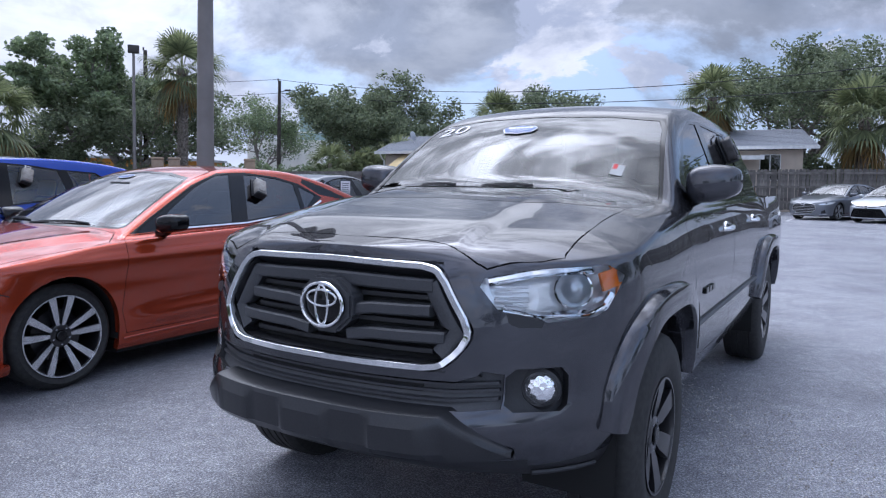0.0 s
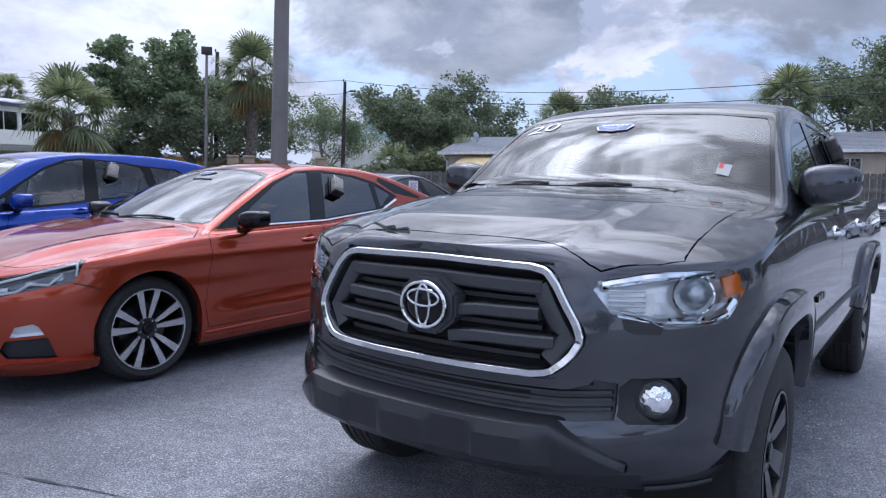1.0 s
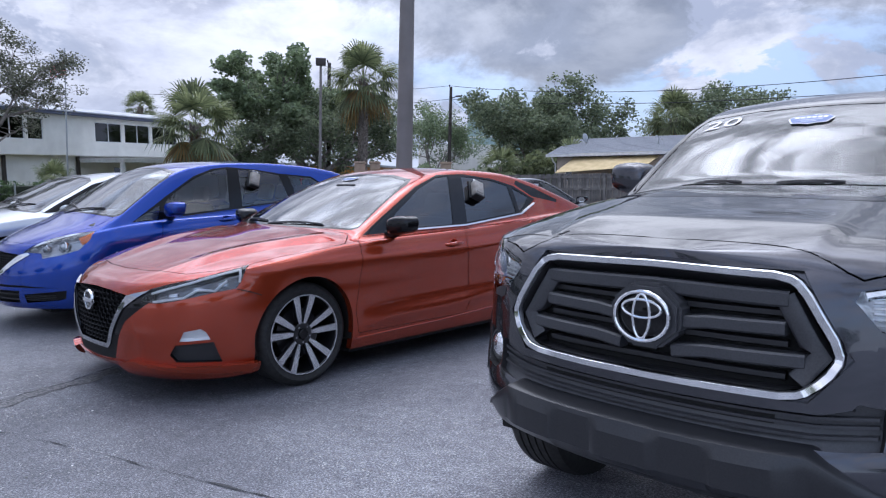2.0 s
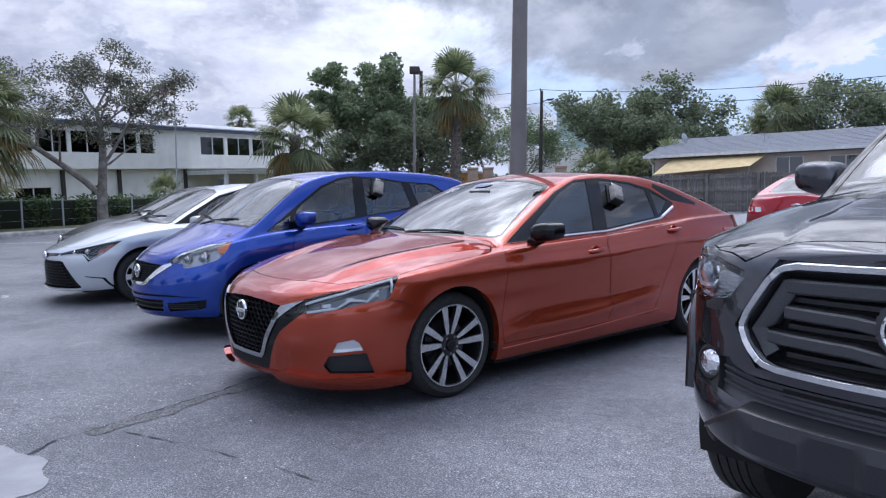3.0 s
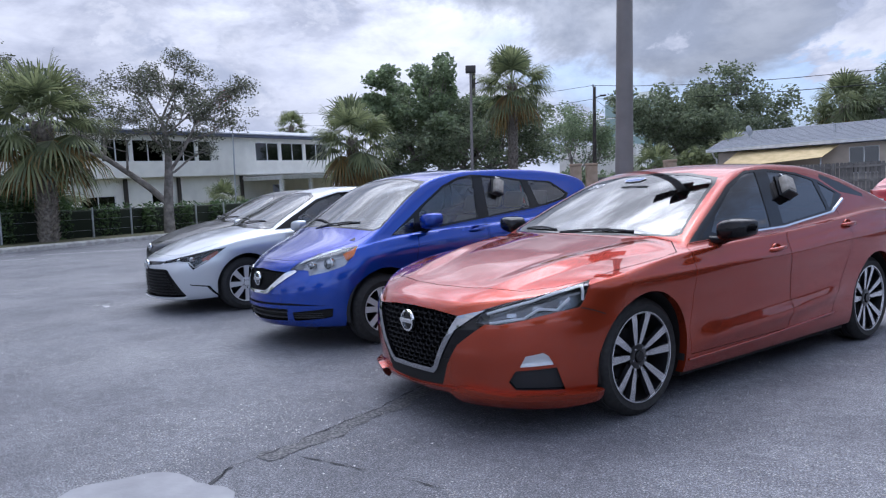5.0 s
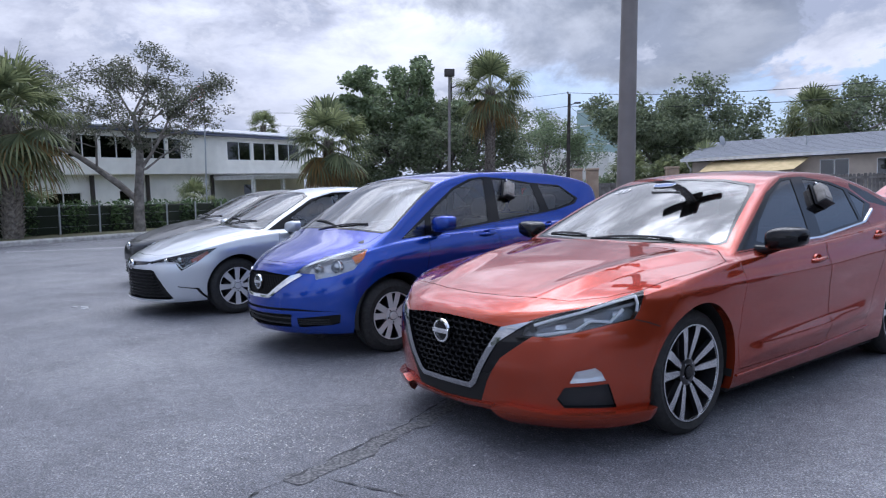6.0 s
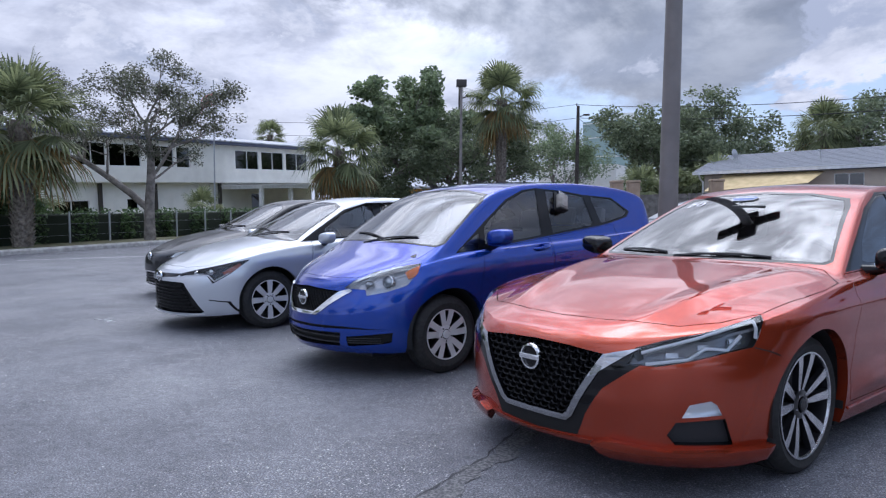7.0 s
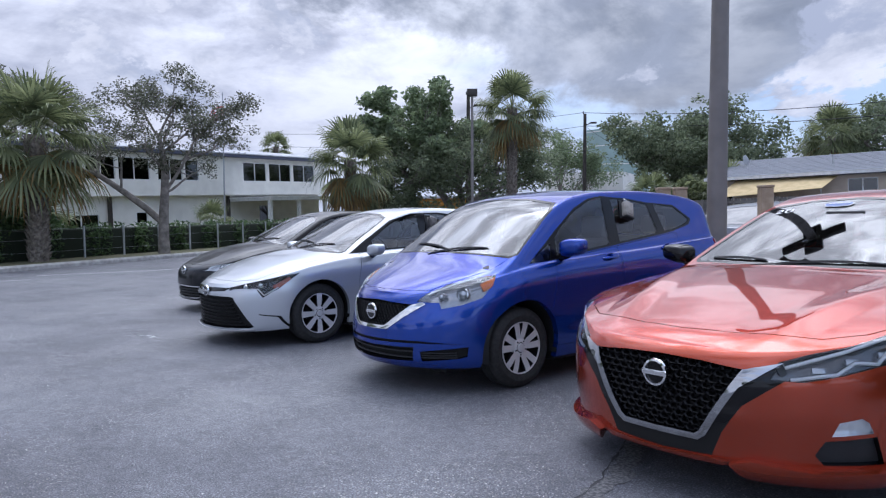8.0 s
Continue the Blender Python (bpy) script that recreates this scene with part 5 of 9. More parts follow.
# ---- the silver saloon and the black one beyond it ----
def argent_face(root, bm, skin, c):
    g = [(0.0, 0.205), (0.62, 0.208), (0.655, 0.222), (0.55, 0.42), (0.485, 0.52), (0.45, 0.53), (0.0, 0.53)]
    grille = recess(root, bm, whole(g), FRONT, front_keep, 0.05, void, "grille")
    slats(grille, skin, [(0.235, 0.57), (0.27, 0.54), (0.305, 0.52), (0.34, 0.50), (0.375, 0.49), (0.41, 0.47), (0.445, 0.45), (0.48, 0.43)], 0, grille_plastic, 0.022)
    for sign in (1, -1):
        lamp = corner_lamp(root, bm, oblique((-0.83, 0.42, 0.592), (-0.70, 0.60, 0.605), (-0.628, 0.685, 0.60), (-0.592, 0.735, 0.522), (-0.442, 0.818, 0.616), (-0.235, 0.874, 0.762), (-0.40, 0.79, 0.735), (-0.541, 0.704, 0.703), (-0.72, 0.54, 0.655), (-0.82, 0.43, 0.622)), sign, 0.045, gloss_black)
        lens_in(lamp, skin, sign, -0.60, 0.68, 0.64, 0.024, 0.026)
        lens_in(lamp, skin, sign, -0.70, 0.55, 0.612, 0.022, 0.026)
        strips(lamp, skin, sign, [((-0.80, 0.45, 0.60), (-0.62, 0.69, 0.607), (-0.58, 0.74, 0.545), (-0.43, 0.82, 0.635))], 0.007, 0.008, lamp_silver)
        chip(lamp, skin, sign, -0.40, 0.80, 0.66, (0.2, 0.05), 0.012, red_lens if c.get("dark") else amber_dark, "turn_signal", 28)
        v = [(0.70, 0.345), (0.80, 0.318), (0.822, 0.20), (0.832, 0.20), (0.812, 0.33), (0.70, 0.355)]
        for f in carve(bm, v if sign > 0 else mirrored(v), FRONT, front_keep):
            f.material_index = 1
    bar = [(0.0, 0.56), (0.36, 0.585), (0.43, 0.62), (0.0, 0.612)]
    for f in carve(bm, whole(bar), FRONT, front_keep):
        f.material_index = 1
    lip = [(0.0, 0.172), (0.55, 0.176), (0.66, 0.20), (0.62, 0.203), (0.5, 0.188), (0.0, 0.185)]
    proud(root, bm, whole(lip), FRONT, front_keep, 0.006, hubcap_silver, "bumper_lip")
    badge(root, skin, 0.0, 0.575, 0.058, 0.014, True, oval=1.35)


amber_dark = principled("dark amber lens", (0.35, 0.05, 0.02), 0.12, 0, 0.8)

argent = dict(
    nose=spline((0.1, -0.70), (0.16, -0.86), (0.2, -0.90), (0.3, -0.905), (0.45, -0.91), (0.56, -0.895), (0.62, -0.86), (0.66, -0.80), (0.8, -0.76)),
    tail=spline((0.15, 3.50), (0.3, 3.64), (0.5, 3.69), (0.7, 3.68), (0.9, 3.66), (1.02, 3.62), (1.1, 3.58)),
    side=spline((0.14, 0.82), (0.2, 0.85), (0.3, 0.87), (0.45, 0.882), (0.6, 0.89), (0.72, 0.888), (0.82, 0.875), (0.9, 0.855), (1.0, 0.83)),
    plan=spline((-1.0, 0.98), (-0.4, 1.0), (2.7, 1.0), (3.2, 0.985), (3.8, 0.94)),
    bottom=spline((-0.95, 0.165), (-0.6, 0.175), (-0.36, 0.19), (0.36, 0.18), (2.4, 0.19), (3.2, 0.22), (3.7, 0.28)),
    shoulder=spline((-0.9, 0.64), (-0.7, 0.68), (-0.4, 0.76), (0.0, 0.84), (0.4, 0.885), (0.8, 0.905), (1.6, 0.935), (2.3, 0.98), (2.9, 1.02), (3.7, 1.01)),
    swell=bumps((0.0, 0.6, 0.42, 0.2, 0.014), (2.7, 0.66, 0.5, 0.2, 0.018), (1.35, 0.5, 0.8, 0.13, -0.018), ridges=((spline((-0.4, 0.70), (0.2, 0.79), (1.2, 0.815), (2.6, 0.87), (3.4, 0.92)), 0.011, 0.06, 0.15, -0.3, 3.3),)),
    mid=0.42, nose_d=0.80, nose_p=2.0, nose_q=2.5, tail_d=0.55, tail_p=2.2, tail_q=2.8,
    top=roof_top(spline((-0.5, 0.35), (-0.05, 0.70), (0.22, 0.92), (0.33, 0.99), (0.75, 1.20), (1.12, 1.36), (1.4, 1.42), (1.7, 1.437), (2.1, 1.425), (2.5, 1.355), (2.9, 1.225), (3.25, 1.10), (3.45, 1.05), (3.7, 0.85)), 0.13, 0.09, 0.04, 2.0, spline((-0.84, 0.0), (-0.7, 0.042), (0, 0.08), (0.4, 0.095), (2.4, 0.05), (3.7, 0.05))),
    base=2.70, wheel_r=0.316, arch_r=0.35, half=0.89, rim_r=0.213, tyre_w=0.205, rim=(hubcap_silver, alloy_dark, hubcap_silver, 8, 0.045, 0.06, 0.012, 0.0), wheel_in=0.05,
    belt=0.94, peak=1.7, screen_z=0.93, panes=[
        [(0.72, 0.955), (1.40, 0.975), (1.43, 1.0), (1.48, 1.335), (1.36, 1.325), (1.08, 1.245), (0.74, 1.06)],
        [(1.53, 0.985), (2.15, 1.02), (2.20, 1.1), (2.08, 1.30), (1.8, 1.342), (1.60, 1.345)],
        [(2.25, 1.035), (2.48, 1.06), (2.36, 1.21), (2.15, 1.30)]],
    posts=[], dlo=[[(0.40, 0.922), (0.80, 0.945), (1.5, 0.965), (2.2, 1.01), (2.52, 1.05), (2.40, 1.22), (2.1, 1.325), (1.8, 1.36), (1.4, 1.352), (1.07, 1.275), (0.6, 1.035)]], tail_lamp=[(0.50, 0.80), (0.92, 0.82), (0.92, 0.93), (0.50, 0.93)],
    screen=[(0.0, 0.975), (0.5, 0.955), (0.67, 0.94), (0.70, 0.955), (0.545, 1.26), (0.50, 1.30), (0.3, 1.345), (0.0, 1.36)],
    backlight=[(0.0, 1.09), (0.45, 1.09), (0.58, 1.11), (0.5, 1.30), (0.3, 1.35), (0.0, 1.36)],
    doors=[[(0.50, 0.29), (1.43, 0.28), (1.48, 0.6), (1.48, 0.98), (0.62, 0.95), (0.52, 0.92), (0.46, 0.6)],
           [(1.48, 0.28), (2.2, 0.29), (2.3, 0.42), (2.42, 0.66), (2.5, 0.85), (2.52, 1.02), (1.53, 0.975), (1.53, 0.6)]],
    handles=[(1.20, 0.84), (2.16, 0.885)],
    hood=[(-0.76, 0.0), (-0.73, 0.35), (-0.60, 0.60), (-0.35, 0.72), (0.1, 0.77), (0.42, 0.785), (0.38, 0.6), (0.28, 0.0)], hood_z=0.56,
    pan=0.15, nose_s=-0.92, tail_s=3.68, cabin=(0.55, 2.85, 0.24, 0.68), seat=1.28, rear_seat=2.12, mirror_in=(0.95, 1.25),
    mirror=(0.66, 0.885, 0.965, (0.10, 0.2, 0.125)), wipers=[(0.44, 0.42, 0.31, -0.15), (0.40, 0.0, 0.52, -0.55)], face=argent_face)
argent_car, argent_skin = sedan("silver_car", pose(-8.433, 7.497, 0, 0, 0, HEADING), argent, silver_paint, "metallic silver four-door sedan with a wide black grille", cloth_m=grey_cloth)


def plain_face(root, bm, skin, c):
    """A broad chrome-barred grille between swept lamps, for the cars further off."""
    g = [(0.0, 0.27), (0.30, 0.275), (0.46, 0.40), (0.44, 0.60), (0.30, 0.635), (0.0, 0.64)] if c.get("hex") else [(0.0, 0.20), (0.52, 0.21), (0.60, 0.25), (0.52, 0.37), (0.0, 0.375)]
    grille = recess(root, bm, whole(g), FRONT, front_keep, 0.04, void, "grille")
    slats(grille, skin, [(0.34, 0.36), (0.40, 0.43), (0.46, 0.43), (0.52, 0.43), (0.58, 0.42)] if c.get("hex") else [(0.245, 0.53), (0.285, 0.54), (0.325, 0.53)], 0, chrome if c.get("hex") else dark_plastic, 0.01, thick=0.011)
    b = bmesh.new()
    loop = whole(g)
    front_bar(b, skin, [(a, z) for a, z in loop] + [loop[0]], 0.012, 0.03, 0.006)
    part("grille_trim", finish(b), chrome, grille)
    for sign in (1, -1):
        lamp = corner_lamp(root, bm, oblique((-0.80, 0.46, 0.60), (-0.62, 0.68, 0.60), (-0.42, 0.82, 0.64), (-0.22, 0.88, 0.73), (-0.48, 0.76, 0.70), (-0.70, 0.60, 0.665)), sign, 0.045, lamp_silver)
        lens_in(lamp, skin, sign, -0.60, 0.68, 0.64, 0.03, 0.026)
        fog = [(0.62, 0.27), (0.74, 0.29), (0.72, 0.42), (0.64, 0.36)]
        recess(root, bm, fog if sign > 0 else mirrored(fog), FRONT, front_keep, 0.03, dark_plastic, "fog_lamp_pocket")
    low = [(0.0, 0.19), (0.5, 0.195), (0.75, 0.23), (0.74, 0.25), (0.5, 0.215), (0.0, 0.21)]
    proud(root, bm, whole(low), FRONT, front_keep, 0.008, chrome if c.get("hex") else dark_plastic, "bumper_lip")
    badge(root, skin, 0.0, 0.60 if not c.get("hex") else 0.595, 0.06, 0.016, oval=1.3)


def rear_face(root, bm, skin, c):
    """Tail lamps, plate and badge of a car that stands with its back to the row."""
    plain_face(root, bm, skin, c)
    back = lambda p, no: -p.x > 3.0 and no.x < -0.03
    for sign in (1, -1):
        t = [(0.42, 0.835), (0.60, 0.80), (0.86, 0.80), (0.86, 0.93), (0.66, 0.945), (0.46, 0.915)]
        fs = carve(bm, t if sign > 0 else mirrored(t), FRONT, back)
        lamp = part("tail_lamp", lift(bm, fs, 0.02, 1, 0.001, 0.004, 0.02), red_lens, root)
        for w0, w1 in ((0.50, 0.60), (0.66, 0.76)):
            fs = [(w0, 0.835), (w1, 0.825), (w1 + 0.02, 0.90), (w0 + 0.02, 0.895)]
            b = bmesh.new()
            vs = []
            for a, z in fs:
                vs.append((skin.back(sign * a, z) - 0.008, sign * a, z))
            f = b.faces.new([b.verts.new(v) for v in vs])
            r = bmesh.ops.extrude_face_region(b, geom=[f])
            bmesh.ops.translate(b, vec=(-0.006, 0, 0), verts=[v for v in r["geom"] if isinstance(v, bmesh.types.BMVert)])
            part("reversing_lamp", finish(b), lamp_silver, lamp, smooth=False)
    recess(root, bm, whole([(0.0, 0.70), (0.27, 0.70), (0.31, 0.86), (0.0, 0.87)]), FRONT, back, 0.02, [c["paint"]], "plate_recess", 0)
    b = bmesh.new()
    x = skin.back(0, 0.78)
    box(b, x - 0.004, x + 0.012, -0.155, 0.155, 0.705, 0.855, 0.004)
    plate = part("licence_plate", b, white_print, root)
    for z, h, mt, w in ((0.828, 0.008, red_print, 0.07), (0.775, 0.020, blue_print, 0.10)):
        b = bmesh.new()
        box(b, x - 0.007, x - 0.003, -w, w, z - h, z + h, 0.0)
        part("plate_bar", b, mt, plate, smooth=False)
    b = bmesh.new()
    xb = skin.back(0, 0.93)
    box(b, xb - 0.012, xb + 0.01, -0.075, 0.075, 0.918, 0.94, 0.004)
    box(b, xb - 0.012, xb + 0.01, -0.03, 0.03, 0.905, 0.953, 0.004)
    part("badge", b, chrome, root)
    b = bmesh.new()
    tz = skin.top(2.6, 0)
    prism(b, [(-2.50, tz - 0.01), (-2.58, tz + 0.05), (-2.66, tz + 0.055), (-2.70, tz - 0.03)], -0.018, 0.018)
    part("roof_aerial", b, c["paint"], root)


def variant(base, **changes):
    c = dict(base)
    c.update(changes)
    return c


black_car, _ = sedan("black_car", pose(-10.79, 9.62, 0, 0, 0, HEADING), variant(argent, face=plain_face), black_paint, "glossy black sedan with a chrome-edged lower grille")
steel_sedan_car, _ = sedan("grey_car", pose(13.3, 29.6, 0, 0, 0, 215), variant(coral, face=plain_face, hex=True, side_glass=clear_glass, mirror_mat=steel_paint, rim=(alloy, alloy_dark, alloy, 5, 0.05, 0.06, 0.02, 0.2)), steel_paint, "metallic grey sedan with a chrome-barred grille, parked along the fence")
side_car, _ = sedan("pale_car", pose(14.6, 27.6, 0, 0, 0, 215), variant(argent, face=argent_face), silver_paint, "pale silver sedan parked beside the grey sedan")
red_car, _ = sedan("red_car", pose(1.3, 15.9, 0, 0, 0, HEADING - 176) @ Matrix.Diagonal((1.07, 1.07, 1.08, 1)), variant(argent, face=rear_face, paint=red_paint), red_paint, "glossy red sedan standing with its back to the row")
far_grey_car, _ = sedan("dark_grey_car", pose(-2.31, 15.63, 0, 0, 0, HEADING - 180), variant(coral, face=plain_face, side_glass=clear_glass, mirror_mat=gloss_black), steel_paint, "metallic grey sedan with a paper sheet in its side window")


# ---- the dark grey pickup ----
def truck_top():
    centre = spline((0.0, 0.95), (0.22, 1.205), (0.36, 1.305), (0.77, 1.597), (1.0, 1.705), (1.3, 1.767), (1.7, 1.79), (2.3, 1.78), (2.75, 1.745), (2.93, 1.70), (2.98, 1.60), (3.03, 1.25), (3.06, 0.9), (4.6, 0.8))
    crown = spline((-0.92, 0.02), (-0.78, 0.05), (-0.5, 0.095), (0.0, 0.105), (0.5, 0.105), (0.9, 0.06), (1.4, 0.02), (2.9, 0.01), (4.6, 0.005))

    def top(s, w, ws, zs):
        f = w / ws
        low = zs + crown(s) * (1 - np.abs(f) ** 4)
        # the raised middle of the hood between two soft creases
        mid = np.clip((0.46 - np.abs(w)) / 0.07, 0, 1)
        mid = mid * mid * (3 - 2 * mid)
        fade = np.clip((s + 0.80) / 0.25, 0, 1) * np.clip((0.5 - s) / 0.3, 0, 1)
        low = low + 0.018 * mid * fade
        up = centre(s - 0.13 * w * w) - 0.085 * w * w
        d = np.maximum(ws - 0.015 - w, 0)
        flank = zs - 0.01 + d * 2.75 - 1.2 * d * d
        return smax(low, smin(up, flank, 0.05), 0.025)
    return top


bumper_plastic = noisy(principled("satin dark bumper plastic", (0.019, 0.0195, 0.022), 0.3), 200, (0.016, 0.0165, 0.019), (0.023, 0.0235, 0.026), bump=0.05, distance=0.002)


def flare(root, skin, s, zc, sign):
    """A squared arch moulding round a wheel opening."""
    bm = bmesh.new()
    rows = []
    for i in range(29):
        a = radians(6 + 168 * i / 28)
        c_, s_ = math.cos(a), math.sin(a)
        e = 0.62
        px, pz = math.copysign(abs(c_) ** e, c_), math.copysign(abs(s_) ** e, s_)
        row = []
        for k, (r, out) in enumerate(((0.447, -0.14), (0.442, 0.030), (0.450, 0.042), (0.500, 0.041), (0.522, 0.033), (0.532, 0.012), (0.534, -0.02))):
            ss, zz = s + r * px, zc + r * pz * 1.02
            row.append(bm.verts.new((-ss, sign * (max(0.84, skin.side(ss, max(zz, 0.5))) + out + 0.006), zz)))
        rows.append(row)
    for p, q in zip(rows, rows[1:]):
        for k in range(len(p) - 1):
            bm.faces.new((p[k], p[k + 1], q[k + 1], q[k]))
    part("fender_flare", finish(bm), grey_paint, root)


def truck_face(root, bm, skin, c):
    keep = lambda p, no: p.x > 0.35 and no.x > 0.02
    g = [(0.0, 0.772), (0.425, 0.776), (0.50, 0.868), (0.385, 1.052), (0.0, 1.062)]
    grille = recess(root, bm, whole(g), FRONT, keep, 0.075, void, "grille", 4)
    # chrome frame in one run round the opening
    b = bmesh.new()
    loop = [(-0.19, 0.760), (0.0, 0.760), (0.43, 0.764), (0.517, 0.868), (0.393, 1.066), (0.0, 1.075), (-0.393, 1.066), (-0.517, 0.868), (-0.43, 0.764), (-0.19, 0.760)]
    for _ in range(2):
        # round the corners
        cut = [loop[0]]
        for p, q, r in zip(loop, loop[1:], loop[2:]):
            for o in (p, r):
                k = min(0.3, 0.028 / math.dist(q, o))
                cut.append((q[0] + (o[0] - q[0]) * k, q[1] + (o[1] - q[1]) * k))
        loop = cut + [loop[-1]]
    front_bar(b, skin, loop, 0.0125, 0.03, 0.019)
    part("chrome_frame", finish(b), chrome, grille)
    fr = bmesh.new()
    front_bar(fr, skin, [(-0.372, 1.005), (0.0, 1.012), (0.372, 1.005)], 0.022, 0.05, -0.012)
    part("grille_bar", finish(fr), grey_plastic, grille)
    for z, hw in ((0.925, 0.37), (0.845, 0.42)):
        for sign in (1, -1):
            fr = bmesh.new()
            front_bar(fr, skin, [(sign * 0.08, z - 0.012), (sign * 0.17, z), (sign * hw, z + 0.004)], 0.019, 0.05, -0.014)
            part("grille_bar", finish(fr), grey_plastic, grille)
    for sign in (1, -1):
        fr = bmesh.new()
        front_bar(fr, skin, [(sign * 0.36, 1.012), (sign * 0.425, 0.90), (sign * 0.455, 0.868), (sign * 0.405, 0.80)], 0.026, 0.05, -0.016)
        part("grille_end", finish(fr), grey_plastic, grille)
    for z in (0.965, 0.885, 0.80):
        fr = bmesh.new()
        front_bar(fr, skin, [(-0.37, z), (0.37, z)], 0.010, 0.02, -0.05)
        part("grille_slat", finish(fr), dark_plastic, grille)
    # badge: octagonal holder, dark disc, three chrome ovals
    x = skin.front(0, 0.92) + 0.012
    b = bmesh.new()
    prism(b, [(0.118 * math.cos(radians(22.5 + 45 * i)), 0.925 + 0.102 * math.sin(radians(22.5 + 45 * i))) for i in range(8)], x - 0.08, x - 0.006, "yz")
    bmesh.ops.bevel(b, geom=b.edges[:], offset=0.01, segments=2, affect="EDGES")
    hold = part("badge_holder", finish(b), grey_plastic, grille, smooth=False)
    b = bmesh.new()
    lathe(b, [(0.0005, 0.012), (0.05, 0.010), (0.083, 0.0), (0.083, -0.01)], 40, "x")
    for v in b.verts:
        v.co = Vector((v.co.x + x, v.co.y, v.co.z * 0.85 + 0.925))
    part("badge_plate", finish(b), gloss_black, hold)
    for ry, rz, oz, th in ((0.084, 0.071, 0.0, 0.0062), (0.026, 0.064, 0.0, 0.0046), (0.060, 0.026, 0.022, 0.0046)):
        b = bmesh.new()
        sweep(b, [(x + 0.010, ry * math.cos(2 * math.pi * i / 40), 0.925 + oz + rz * math.sin(2 * math.pi * i / 40)) for i in range(41)], th, 8, cap=False)
        part("badge_ring", b, chrome, hold)
    # painted surround that stands proud round the chrome frame
    for sign in (1, -1):
        sur = [(0.0, 0.722), (0.47, 0.728), (0.53, 0.748), (0.605, 0.868), (0.565, 0.922), (0.505, 1.01), (0.476, 1.062), (0.40, 1.084), (0.0, 1.095), (0.0, 1.085), (0.40, 1.076), (0.528, 0.868), (0.438, 0.752), (0.0, 0.748)]
        proud(root, bm, sur if sign > 0 else mirrored(sur), FRONT, lambda p, no: p.x > 0.35 and no.x > 0.35, 0.013, grey_paint, "grille_surround", 0.03)
    # panel under the surround with a dark slot and thin ribs that run out to the fog lamps
    slot = [(0.0, 0.640), (0.50, 0.640), (0.600, 0.650), (0.602, 0.752), (0.545, 0.760), (0.525, 0.745), (0.47, 0.724), (0.0, 0.718)]
    s = recess(root, bm, whole(slot), FRONT, keep, 0.022, grey_plastic, "lower_panel", 4)
    # solid bar coloured near-black for the shade in the slot
    b = bmesh.new()
    front_bar(b, skin, [(-0.36, 0.693), (0.0, 0.690), (0.36, 0.693)], 0.017, 0.02, -0.019)
    part("bumper_slot", finish(b), void, s)
    for z, out in ((0.664, -0.008), (0.690, -0.012), (0.712, -0.008)):
        b = bmesh.new()
        front_bar(b, skin, [(-0.585, z + 0.012), (-0.45, z), (0.0, z - 0.003), (0.45, z), (0.585, z + 0.012)], 0.0055, 0.02, out)
        part("slat", finish(b), grey_plastic, s)
    for sign in (1, -1):
        fog = [(0.605, 0.66), (0.633, 0.640), (0.745, 0.638), (0.758, 0.655), (0.758, 0.745), (0.742, 0.772), (0.632, 0.768), (0.605, 0.742)]
        bez = recess(root, bm, fog if sign > 0 else mirrored(fog), FRONT, keep, 0.035, dark_plastic, "fog_lamp_bezel", 4)
        p, n = skin.near((0.70, sign * 0.70, 0.70))
        b = bmesh.new()
        lathe(b, [(0.07, -0.03), (0.064, 0.0), (0.054, 0.004), (0.050, -0.004)], 32, "x")
        mm = Matrix.Translation(p - n * 0.022) @ (n + Vector((0.9, 0, 0))).normalized().to_track_quat("X", "Z").to_matrix().to_4x4()
        bmesh.ops.transform(b, matrix=mm, verts=b.verts)
        part("fog_lamp_ring", finish(b), dark_plastic, bez)
        b = bmesh.new()
        lathe(b, [(0.050, -0.004), (0.040, 0.008), (0.02, 0.014), (0.0005, 0.015)], 32, "x")
        bmesh.ops.transform(b, matrix=mm, verts=b.verts)
        part("fog_lamp", finish(b), fog_glass, bez)
        lamp_poly = oblique((-0.775, 0.518, 1.012), (-0.764, 0.577, 0.943), (-0.73, 0.639, 0.931), (-0.71, 0.67, 0.925), (-0.683, 0.705, 0.908), (-0.562, 0.812, 0.920), (-0.52, 0.835, 0.94), (-0.484, 0.852, 0.988), (-0.44, 0.863, 1.04), (-0.50, 0.825, 1.076), (-0.685, 0.649, 1.066), (-0.765, 0.528, 1.038))
        lamp = corner_lamp(root, bm, lamp_poly, sign, 0.075, lamp_silver, keep=lambda p, no: p.x > 0.2 and p.y * sign > 0.3)
        lens_in(lamp, skin, sign, -0.617, 0.757, 1.003, 0.045, 0.04)
        chip(lamp, skin, sign, -0.495, 0.838, 1.03, (0.075, 0.06), 0.015, amber, "turn_signal", 12)
        strips(lamp, skin, sign, [((-0.76, 0.54, 1.028), (-0.685, 0.65, 1.052), (-0.52, 0.81, 1.062)), ((-0.755, 0.59, 0.952), (-0.70, 0.69, 0.93), (-0.58, 0.80, 0.932), (-0.52, 0.832, 0.955), (-0.49, 0.848, 0.99))], 0.013, 0.014, chrome)
        strips(lamp, skin, sign, [((-0.76, 0.56, z), (-0.70, 0.665, z)) for z in (0.955, 0.97, 0.985, 1.0, 1.015)], 0.0045, 0.02, lamp_silver, "reflector_rib")
